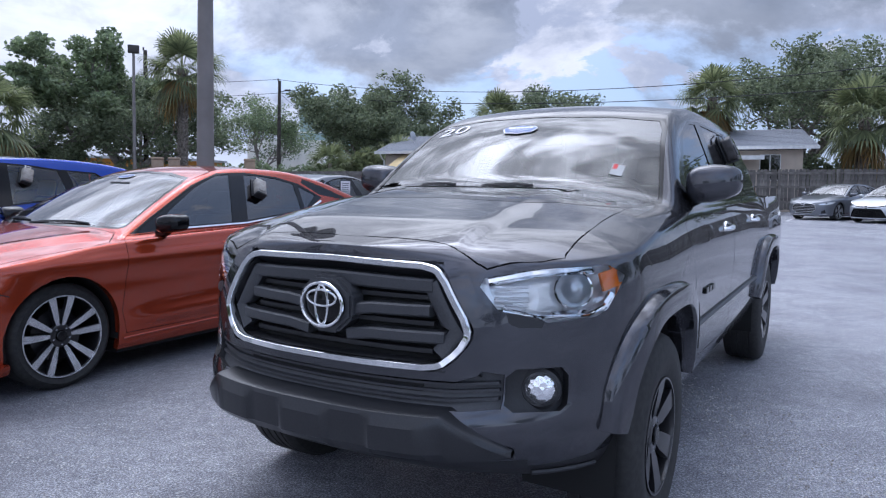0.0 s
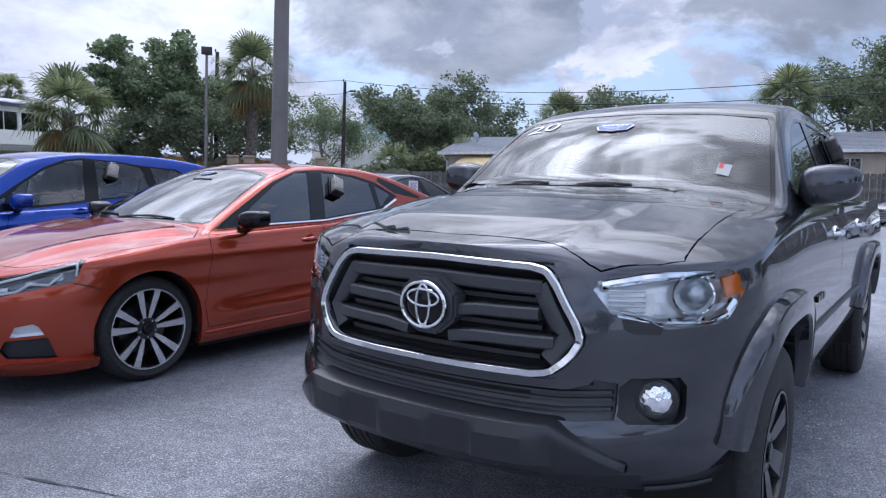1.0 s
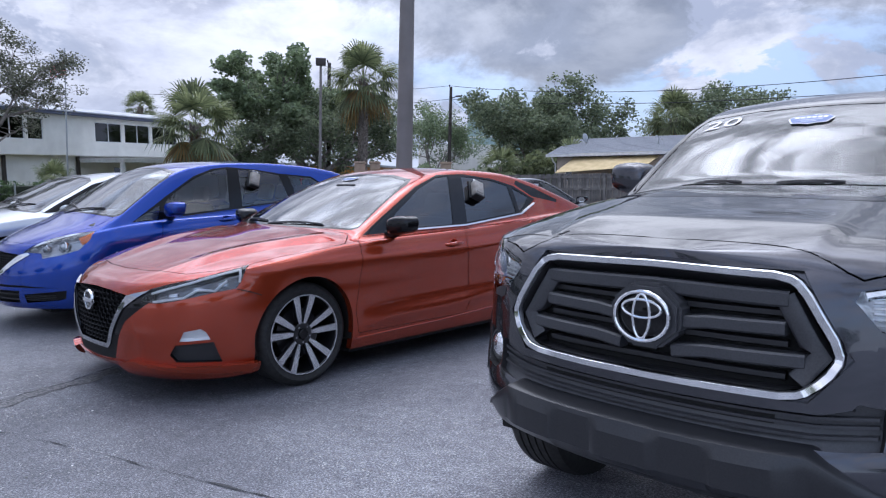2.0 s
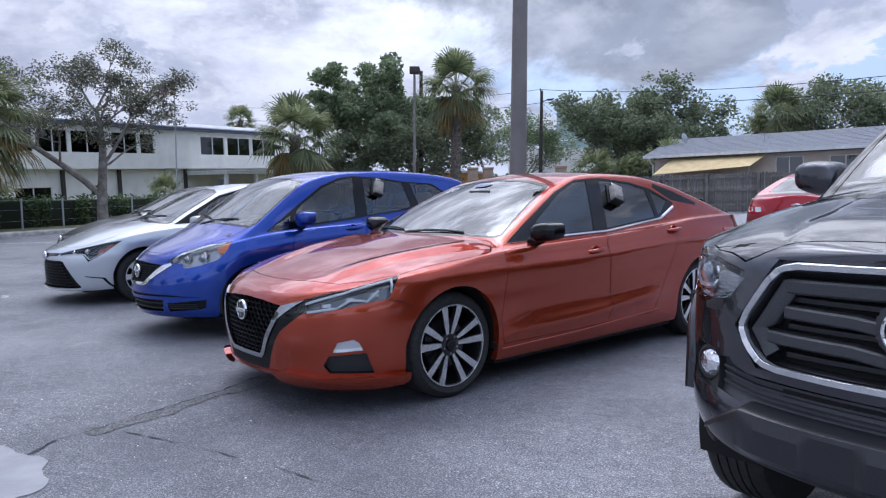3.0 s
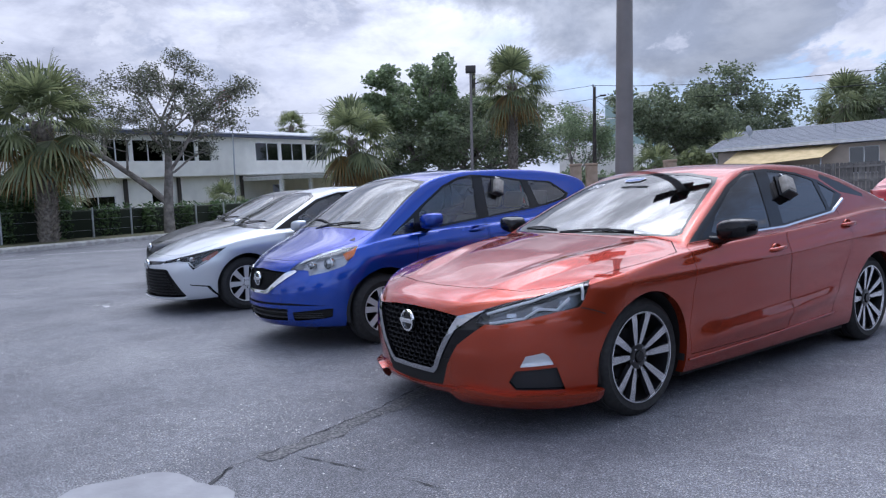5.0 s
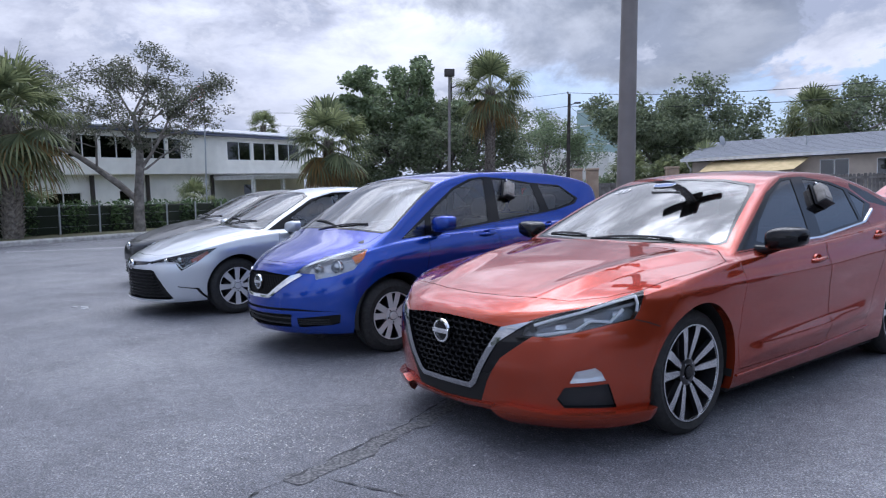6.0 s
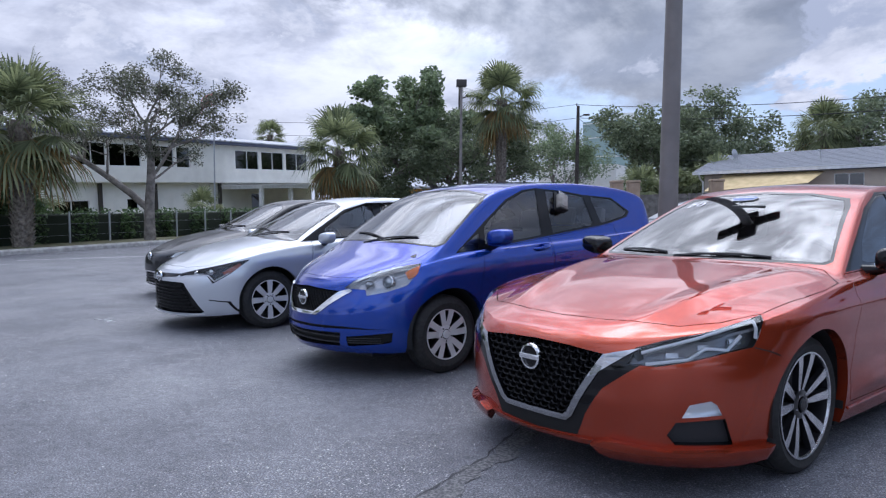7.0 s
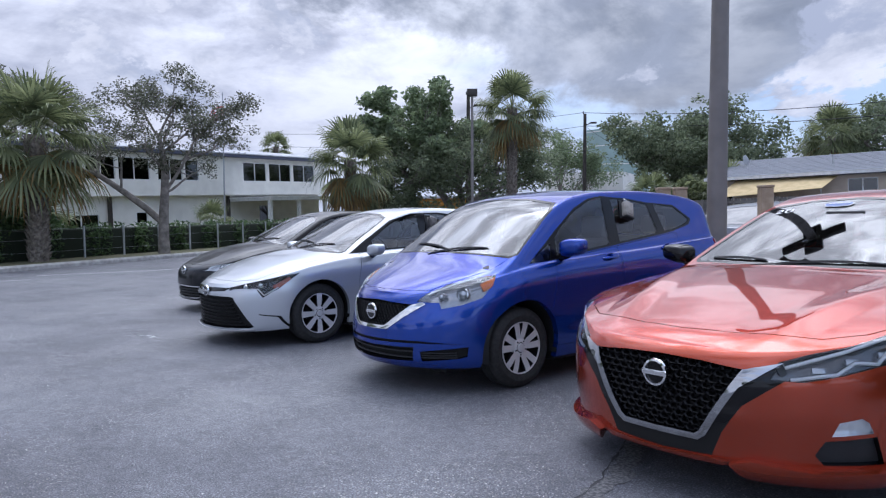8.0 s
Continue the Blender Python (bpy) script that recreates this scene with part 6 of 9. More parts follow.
        vent = oblique((-0.75, 0.605, 0.905), (-0.735, 0.63, 0.893), (-0.695, 0.69, 0.893), (-0.69, 0.695, 0.912), (-0.715, 0.66, 0.926), (-0.755, 0.60, 0.936))
        fs = carve(bm, vent, CORNER[sign], lambda p, no: p.x > 0.2 and p.y * sign > 0.3)
        part("lamp_vent", lift(bm, fs, 0.01, 1, 0, 0.002, 0.01), dark_plastic, root)
    # the bumper beam: flat top, three raised pads, ends cut off on the slant
    b, rows = bmesh.new(), []
    ws = [-0.64 + 1.28 * i / 96 for i in range(97)]
    for w in ws:
        e = abs(w)
        end = min(1.0, max(0.0, (e - 0.46) / 0.18))
        pad = max(min(1.0, max(0.0, (0.105 - e) / 0.02)), min(1.0, max(0.0, (e - 0.235) / 0.02)) * min(1.0, max(0.0, (0.46 - e) / 0.04)))
        x = skin.front(w, 0.56) + 0.042 - 0.030 * end ** 2
        top, low = 0.640 - 0.115 * end, 0.488 + 0.004 * end
        mid = low + (top - low) * 0.72
        rows.append([b.verts.new(p) for p in ((x - 0.13, w, top + 0.006), (x - 0.016, w, top), (x - 0.003, w, top - 0.006), (x + 0.003, w, top - 0.018), (x + 0.002 + 0.013 * pad, w, mid), (x - 0.002 + 0.013 * pad, w, low + 0.035), (x - 0.02, w, low + 0.008), (x - 0.05, w, low), (x - 0.16, w, low - 0.01))])
    for p, q in zip(rows, rows[1:]):
        for k in range(8):
            b.faces.new((p[k], p[k + 1], q[k + 1], q[k]))
        b.faces.new((p[8], p[0], q[0], q[8]))
    b.faces.new(rows[0])
    b.faces.new(rows[-1][::-1])
    bumper = part("bumper", finish(b), bumper_plastic, root, angle=28)
    # black lower valance under the beam
    for sign in (1, -1):
        for z in (0.43, 0.455):
            b = bmesh.new()
            sweep(b, [(skin.front(sign * w, 0.47) - 0.035, sign * w, z) for w in (0.66, 0.71, 0.76, 0.80)], 0.008, 6)
            part("valance_rib", b, dark_plastic, bumper)
    for f in bm.faces:
        p = f.calc_center_median()
        if p.x > 0.3 and p.z < 0.475 and f.material_index == 0:
            f.material_index = 4
    fs = carve(bm, [(3.2, -0.72), (4.30, -0.72), (4.30, 0.72), (3.2, 0.72)], TOP, lambda p, no: no.z > 0.5 and p.z > 1.1)
    bmesh.ops.delete(bm, geom=fs, context="FACES")
    b = bmesh.new()
    box(b, -4.33, -3.17, -0.75, 0.75, 0.74, 0.77)
    for x0, x1, y0, y1 in ((-4.33, -4.301, -0.75, 0.75), (-3.199, -3.17, -0.75, 0.75), (-4.3, -3.2, -0.75, -0.721), (-4.3, -3.2, 0.721, 0.75)):
        box(b, x0, x1, y0, y1, 0.771, 1.225)
    part("truck_bed", b, dark_plastic, root, smooth=False)
    for sign in (1, -1):
        b = bmesh.new()
        for k in range(3):
            box(b, -0.78 - 0.075 * k - 0.06, -0.78 - 0.075 * k, sign * 0.885, sign * 0.898, 0.822, 0.85, 0.002)
        part("door_badge", b, gloss_black, root)
    for sign in (1, -1):
        flare(root, skin, 0.0, c["wheel_r"] + 0.03, sign)
        flare(root, skin, c["base"], c["wheel_r"] + 0.03, sign)


pickup_table = dict(
    nose=spline((0.36, -0.66), (0.42, -0.82), (0.48, -0.915), (0.56, -0.945), (0.63, -0.93), (0.67, -0.89), (0.76, -0.885), (0.90, -0.872), (1.04, -0.842), (1.10, -0.80), (1.15, -0.74), (1.3, -0.70)),
    tail=spline((0.4, 4.35), (0.55, 4.46), (0.7, 4.42), (1.2, 4.42)),
    side=spline((0.36, 0.80), (0.46, 0.845), (0.6, 0.878), (0.8, 0.89), (0.98, 0.888), (1.08, 0.878), (1.16, 0.862), (1.24, 0.84)),
    plan=spline((-1.0, 0.995), (-0.4, 1.0), (4.0, 1.0), (4.5, 0.99)),
    bottom=spline((-0.95, 0.40), (-0.6, 0.41), (-0.4, 0.43), (0.5, 0.43), (2.7, 0.43), (3.7, 0.47), (4.4, 0.50)),
    shoulder=spline((-0.90, 1.075), (-0.7, 1.085), (-0.4, 1.105), (0.0, 1.165), (0.5, 1.205), (1.0, 1.215), (2.9, 1.22), (3.1, 1.235), (4.5, 1.24)),
    swell=bumps((0.0, 0.95, 0.5, 0.18, 0.012), (1.6, 0.72, 1.0, 0.12, -0.014), (3.236, 0.95, 0.5, 0.2, 0.012)),
    mid=0.85, nose_d=0.58, nose_p=2.0, nose_q=2.6, tail_d=0.2, tail_p=2.4, tail_q=4.0, top=truck_top(),
    base=3.236, wheel_r=0.385, arch_r=0.45, half=0.886, rim_r=0.222, tyre_w=0.255, rim=(alloy_dark, alloy_dark, gloss_black, 6, 0.055, 0.085, 0.03, 0.0), wheel_in=-0.012,
    belt=1.22, peak=1.7, screen_z=1.2, panes=[
        [(0.72, 1.268), (1.54, 1.275), (1.56, 1.30), (1.58, 1.665), (1.40, 1.655), (1.10, 1.57), (0.85, 1.41), (0.70, 1.29)],
        [(1.70, 1.28), (2.48, 1.29), (2.54, 1.36), (2.46, 1.655), (1.74, 1.672)]],
    posts=[], dlo=[[(0.60, 1.258), (1.6, 1.262), (2.52, 1.275), (2.60, 1.36), (2.50, 1.668), (1.74, 1.69), (1.38, 1.672), (1.06, 1.58), (0.80, 1.42)]],
    strips=[([(0.58, 0.70), (1.6, 0.69), (2.62, 0.70)], 0.013, grey_plastic)], side_glass=tint_glass, screen_glass=truck_glass,
    screen=[(0.0, 1.275), (0.45, 1.265), (0.71, 1.245), (0.745, 1.26), (0.64, 1.592), (0.605, 1.64), (0.35, 1.668), (0.0, 1.675)],
    backlight=[(0.0, 1.28), (0.6, 1.28), (0.55, 1.62), (0.0, 1.65)],
    doors=[[(0.56, 0.52), (1.56, 0.505), (1.62, 0.6), (1.62, 1.255), (0.60, 1.238), (0.42, 1.16), (0.56, 0.9)],
           [(1.635, 0.505), (2.52, 0.51), (2.62, 0.7), (2.66, 0.95), (2.66, 1.268), (1.635, 1.256), (1.635, 0.6)]],
    handles=[(1.32, 1.095), (2.36, 1.10)], handle_mat=chrome,
    hood=[(-0.745, 0.0), (-0.735, 0.37), (-0.755, 0.49), (-0.752, 0.53), (-0.66, 0.67), (-0.60, 0.722), (-0.48, 0.716), (-0.22, 0.706), (0.10, 0.712), (0.46, 0.728), (0.40, 0.6), (0.30, 0.35), (0.26, 0.0)], hood_z=1.0,
    pan=0.40, nose_s=-0.90, tail_s=4.4, cabin=(0.62, 2.9, 0.52, 0.70), seat=1.55, rear_seat=2.45, mirror_in=(0.92, 1.56),
    mirror=(0.75, 0.80, 1.335, (0.115, 0.235, 0.17)), wipers=[(0.345, 0.20, 0.325, -0.05), (0.34, -0.20, 0.37, -0.42)], face=truck_face)
truck, truck_skin = sedan("pickup_truck", pose(-0.145, 3.417, 0, 0, 0, HEADING), pickup_table, grey_paint, "metallic dark grey crew-cab pickup truck with black wheels", "truck")


# ---- what hangs on and sticks to the cars ----
def lettering(text, height):
    """Printed words as a flat mesh: right is x, up is y, centred."""
    cu = bpy.data.curves.new("print", "FONT")
    cu.body, cu.size, cu.align_x, cu.align_y = text, height / 0.72, "CENTER", "CENTER"
    ob = new("print", cu)
    bpy.context.view_layer.update()
    me = ob.to_mesh()
    b = bmesh.new()
    b.from_mesh(me)
    ob.to_mesh_clear()
    bpy.data.objects.remove(ob)
    return b


def on_screen(b, skin, s0, w0, out):
    """Lays a flat mesh on the windscreen at s0, w0."""
    slope = (skin.top(s0 + 0.05, w0) - skin.top(s0 - 0.05, w0)) / 0.1
    k = 1 / math.hypot(1, slope)
    for v in b.verts:
        s, w = s0 + v.co.y * k, w0 + v.co.x
        v.co = Vector((-s, w, skin.top(s, w) + out + v.co.z))
    return b


def flat_shape(pts):
    b = bmesh.new()
    b.faces.new([b.verts.new((x, y, 0)) for x, y in pts])
    bmesh.ops.triangulate(b, faces=b.faces)
    bmesh.ops.subdivide_edges(b, edges=b.edges, cuts=1)
    return b


def year_mark(car, skin, s, w, size):
    """The white model-year figures in a corner of the screen."""
    root = thing("windscreen_sticker", car.matrix_basis.copy(), "white year figures stuck on a windscreen", "sticker")
    b = lettering("20", size)
    for v in b.verts:
        v.co.x *= 1.35
    part("figures", on_screen(b, skin, s, w, 0.002), white_print, root, smooth=False)


def shield_mark(car, skin, s, w, wide, words=True):
    """A shield-shaped dealer sticker, blue with white edge and words."""
    root = thing("shield_sticker", car.matrix_basis.copy(), "blue and white shield sticker on a windscreen", "sticker")
    h = wide * 0.5
    out = [(-0.5, 0.12), (-0.36, 0.40), (-0.2, 0.40), (0, 0.5), (0.2, 0.40), (0.36, 0.40), (0.5, 0.12), (0.38, -0.36), (0.16, -0.40), (0, -0.5), (-0.16, -0.40), (-0.38, -0.36)]
    part("backing", on_screen(flat_shape([(x * wide, y * h) for x, y in out]), skin, s, w, 0.005), white_print, root, smooth=False)
    part("field", on_screen(flat_shape([(x * wide * 0.93, y * h * 0.88) for x, y in out]), skin, s, w, 0.007), sticker_blue, root, smooth=False)
    b = bmesh.new()
    for i in range(6):
        x = (-0.3 + 0.12 * i) * wide
        q = [b.verts.new((x + dx * wide * 0.045, h * 0.12 + dy * h * 0.09, 0)) for dx, dy in ((-1, -1), (1, -1), (1, 1), (-1, 1))]
        b.faces.new(q)
    part("mark", on_screen(b, skin, s, w, 0.009), white_print, root, smooth=False)
    if words:
        for k, (t, y) in enumerate((("ADVANTAGE", -0.10), ("DEALER", -0.28))):
            b = lettering(t, h * 0.13)
            for v in b.verts:
                v.co.y += y * h
            part("words", on_screen(b, skin, s, w, 0.009), white_print, root, smooth=False)


def lock_box(car, skin, s, z, tilt, mat, label):
    """A key safe hooked over the edge of a side window."""
    p, n = skin.near((-s, 0.75, z))
    turn = n.to_track_quat("X", "Z").to_matrix().to_4x4()
    root = thing("lock_box", car.matrix_basis @ Matrix.Translation(p + n * 0.042) @ turn @ pose(0, 0, 0, tilt, 0, 0), label, "lock box", "lock boxes on the cars")
    b = bmesh.new()
    box(b, -0.034, 0.03, -0.048, 0.048, -0.085, 0.055, 0.014, seg=3)
    part("case", b, mat, root)
    b = bmesh.new()
    box(b, -0.043, -0.036, -0.062, 0.062, -0.10, 0.075, 0.003)
    part("mounting_plate", b, dark_plastic, root)
    b = bmesh.new()
    box(b, 0.028, 0.036, -0.036, 0.036, -0.07, 0.0, 0.006)
    part("cover", b, mat, root)
    b = bmesh.new()
    box(b, -0.036, 0.034, -0.05, 0.05, -0.102, -0.086, 0.005)
    part("base", b, dark_plastic, root)
    b = bmesh.new()
    sweep(b, [(-0.004, -0.025, 0.05), (-0.008, -0.025, 0.075), (-0.02, -0.02, 0.092), (-0.038, 0.0, 0.096), (-0.02, 0.02, 0.092), (-0.008, 0.025, 0.075), (-0.004, 0.025, 0.05)], 0.006, 8)
    part("hook", b, dark_chrome, root)


sticker_blue = principled("sticker blue", (0.10, 0.17, 0.40), 0.4)
box_grey = noisy(principled("scuffed grey plastic", (0.32, 0.295, 0.26), 0.5), 30, (0.26, 0.24, 0.21), (0.38, 0.355, 0.32))
box_dark = noisy(principled("scuffed dark plastic", (0.05, 0.045, 0.045), 0.5), 30, (0.035, 0.032, 0.032), (0.075, 0.07, 0.07))
year_mark(truck, truck_skin, 0.86, -0.50, 0.10)
year_mark(coral_car, coral_skin, 1.13, -0.43, 0.075)
shield_mark(truck, truck_skin, 0.775, -0.065, 0.20)
shield_mark(coral_car, coral_skin, 1.17, -0.09, 0.19, False)
lock_box(truck, truck_skin, 2.22, 1.58, 18, box_dark, "dark key box hooked on a truck's rear window")
lock_box(coral_car, coral_skin, 1.87, 1.29, -24, box_grey, "grey key box hooked on a tinted car window")
lock_box(azure_car, azure_skin, 1.42, 1.365, -20, box_grey, "grey key box hooked on a rear car window")
lock_box(argent_car, argent_skin, 1.65, 1.28, -22, box_dark, "dark key box hooked on a car window")

# a small inspection sticker low on the pickup's screen, and a sheet in the far car's window
dull_print = principled("faded white print", (0.42, 0.43, 0.42), 0.6)
ins = thing("inspection_sticker", truck.matrix_basis.copy(), "small red and white sticker on a windscreen", "sticker")
part("backing", on_screen(flat_shape([(-0.028, -0.04), (0.028, -0.04), (0.028, 0.04), (-0.028, 0.04)]), truck_skin, 0.54, 0.53, 0.002), dull_print, ins, smooth=False)
part("red_bar", on_screen(flat_shape([(-0.024, 0.0), (-0.004, 0.0), (-0.004, 0.036), (-0.024, 0.036)]), truck_skin, 0.54, 0.53, 0.004), red_print, ins, smooth=False)
sheet = thing("paper_sheet", far_grey_car.matrix_basis.copy(), "white printed paper sheet in a car window", "paper")
b = bmesh.new()
box(b, -2.08, -1.80, -0.735, -0.733, 1.05, 1.31)
part("page", b, white_print, sheet, smooth=False)
for k in range(5):
    b = bmesh.new()
    box(b, -2.04, -1.84 - 0.02 * (k % 2), -0.739, -0.737, 1.26 - 0.035 * k, 1.272 - 0.035 * k)
    part("text_bar", b, grey_plastic, sheet, smooth=False)


# ---- plants ----
def leaf_mat(name, dark, light, rough=0.55):
    m = principled(name, light, rough)
    b = m.node_tree.nodes["Principled BSDF"]
    g = m.node_tree.nodes.new("ShaderNodeNewGeometry")
    ramp = m.node_tree.nodes.new("ShaderNodeValToRGB")
    ramp.color_ramp.elements[0].color, ramp.color_ramp.elements[1].color = (*dark, 1), (*light, 1)
    wire(m, g.outputs["Random Per Island"], ramp.inputs["Fac"])
    wire(m, ramp.outputs["Color"], b.inputs["Base Color"])
    tr = m.node_tree.nodes.new("ShaderNodeBsdfTranslucent")
    wire(m, ramp.outputs["Color"], tr.inputs["Color"])
    mix = m.node_tree.nodes.new("ShaderNodeMixShader")
    mix.inputs[0].default_value = 0.5
    out = m.node_tree.nodes["Material Output"]
    wire(m, b.outputs[0], mix.inputs[1])
    wire(m, tr.outputs[0], mix.inputs[2])
    wire(m, mix.outputs[0], out.inputs[0])
    return m


bark = noisy(principled("grey-brown bark", (0.20, 0.175, 0.15), 0.9), 5, (0.13, 0.115, 0.10), (0.30, 0.265, 0.23), bump=0.6, bump_scale=18, distance=0.03)
palm_bark = noisy(principled("palm boots", (0.2, 0.17, 0.14), 0.9), 9, (0.12, 0.10, 0.085), (0.30, 0.26, 0.21), bump=0.6, bump_scale=30, distance=0.02)
oak_leaf = leaf_mat("oak leaves", (0.10, 0.125, 0.075), (0.27, 0.315, 0.185))
light_leaf = leaf_mat("pale tree leaves", (0.12, 0.16, 0.09), (0.30, 0.37, 0.20))
thin_leaf = leaf_mat("thin crown leaves", (0.075, 0.08, 0.06), (0.22, 0.23, 0.155))
palm_leaf = leaf_mat("palm blades", (0.10, 0.125, 0.065), (0.30, 0.33, 0.16), 0.45)
dry_leaf = leaf_mat("dry palm blades", (0.16, 0.11, 0.05), (0.34, 0.22, 0.08), 0.7)
hedge_leaf = leaf_mat("hedge leaves", (0.04, 0.075, 0.03), (0.13, 0.20, 0.075), 0.4)


def leaves(name, parent, spots, count, size, mat, seed, flat=0.75, label=""):
    """Small folded leaves strewn through round clumps, one mesh of stuff."""
    rng = np.random.default_rng(seed)
    spots = np.array(spots, float)                       # x, y, z, radius
    vol = spots[:, 3] ** 2.2
    pick = rng.choice(len(spots), count, p=vol / vol.sum())
    d = rng.normal(size=(count, 3))
    d /= np.linalg.norm(d, axis=1)[:, None]
    r = spots[pick, 3] * rng.random(count) ** 0.45
    c = spots[pick, :3] + d * r[:, None] * np.array([1, 1, flat])
    a = rng.normal(size=(count, 3))
    a[:, 2] *= 0.6
    a /= np.linalg.norm(a, axis=1)[:, None]
    b = np.cross(a, rng.normal(size=(count, 3)))
    b /= np.linalg.norm(b, axis=1)[:, None]
    n = np.cross(a, b)
    s = size * (0.6 + 0.8 * rng.random(count))[:, None]
    v = np.stack([c - a * s * 0.5, c + b * s * 0.28 + n * s * 0.08, c + a * s * 0.5, c - b * s * 0.28 + n * s * 0.08], 1).reshape(-1, 3)
    i = np.arange(count) * 4
    f = np.stack([i, i + 1, i + 2, i + 3], 1)
    me = bpy.data.meshes.new(name)
    me.from_pydata(v.tolist(), [], f.tolist())
    me.materials.append(mat)
    ob = new(name, me)
    ob.parent = parent
    tagged(ob, label, kind="stuff")
    return ob


def branch(bm, rng, p, d, length, r, depth, tips, spread=0.7, lift_=0.15):
    pts, radii = [p.copy()], [r]
    n = 5
    for i in range(n):
        d = (d + Vector(rng.normal(size=3) * 0.16) + Vector((0, 0, lift_ * 0.25))).normalized()
        p = p + d * length / n
        pts.append(p.copy())
        radii.append(r * (1 - 0.45 * (i + 1) / n))
    sweep(bm, pts, radii, 7 if depth > 1 else 5)
    if depth == 0:
        tips.append(p.copy())
        return
    for k in range(3 if depth > 1 else 4):
        q = pts[3 + k % 3]
        e = (d + Vector(rng.normal(size=3)) * spread)
        e.z = abs(e.z) * 0.6 + lift_
        branch(bm, rng, q.copy(), e.normalized(), length * (0.62 + 0.2 * rng.random()), radii[3 + k % 3] * 0.66, depth - 1, tips, spread, lift_)
    tips.append(p.copy())


def broad_tree(m, label, height, trunk_h, trunk_r, width, n_leaf, leaf, mat, seed, depth=3, clump=0.85, spread=0.75, flat=0.75, lean=(0, 0, 1), fill=0):
    """A spreading tree: tapered trunk and limbs, and a crown of strewn leaves with gaps."""
    rng = np.random.default_rng(seed)
    root = thing("tree", m, label, "tree")
    bm, tips = bmesh.new(), []
    d = Vector(lean).normalized()
    pts, radii, p = [Vector((0, 0, -0.2))], [trunk_r * 1.35], Vector((0, 0, -0.2))
    for i in range(5):
        p = p + (d + Vector(rng.normal(size=3) * 0.06)) * (trunk_h / 5)
        pts.append(p.copy())
        radii.append(trunk_r * (1 - 0.07 * i))
    sweep(bm, pts, radii, 12)
    for k in range(5):
        a = 2 * math.pi * k / 5 + rng.random()
        e = Vector((math.cos(a) * spread, math.sin(a) * spread, 0.75))
        branch(bm, rng, pts[4 + k % 2].copy(), e.normalized(), (height - trunk_h) * 0.42, trunk_r * 0.55, depth - 1, tips, spread)
    t = np.array([list(q) for q in tips])
    c = t.mean(0)
    # fit the crown to its height and width
    sx = width / 2 / max(1e-3, np.percentile(np.abs(t[:, :2] - c[:2]), 96))
    top = np.percentile(t[:, 2], 98)
    sz = (height - clump * 0.6 - trunk_h * 0.8) / max(1e-3, top - trunk_h * 0.8)
    for v in bm.verts:
        f = min(1, max(0, (v.co.z - trunk_h * 0.8) / (trunk_h * 0.35)))
        v.co.x *= 1 + (sx - 1) * f
        v.co.y *= 1 + (sx - 1) * f
        if v.co.z > trunk_h * 0.8:
            v.co.z = trunk_h * 0.8 + (v.co.z - trunk_h * 0.8) * sz
    part("trunk", finish(bm), bark, root)
    spots = [(q[0] * sx, q[1] * sx, trunk_h * 0.8 + (q[2] - trunk_h * 0.8) * sz, clump * (0.6 + 0.7 * rng.random())) for q in t]
    for i in range(fill):
        a, rr = rng.random() * 2 * math.pi, width / 2 * 0.8 * math.sqrt(rng.random())
        spots.append((rr * math.cos(a), rr * math.sin(a), trunk_h + (height - trunk_h) * (0.05 + 0.6 * rng.random()), clump * (0.8 + 0.5 * rng.random())))
    leaves("crown", root, spots, n_leaf, leaf, mat, seed + 1, flat)
    return root


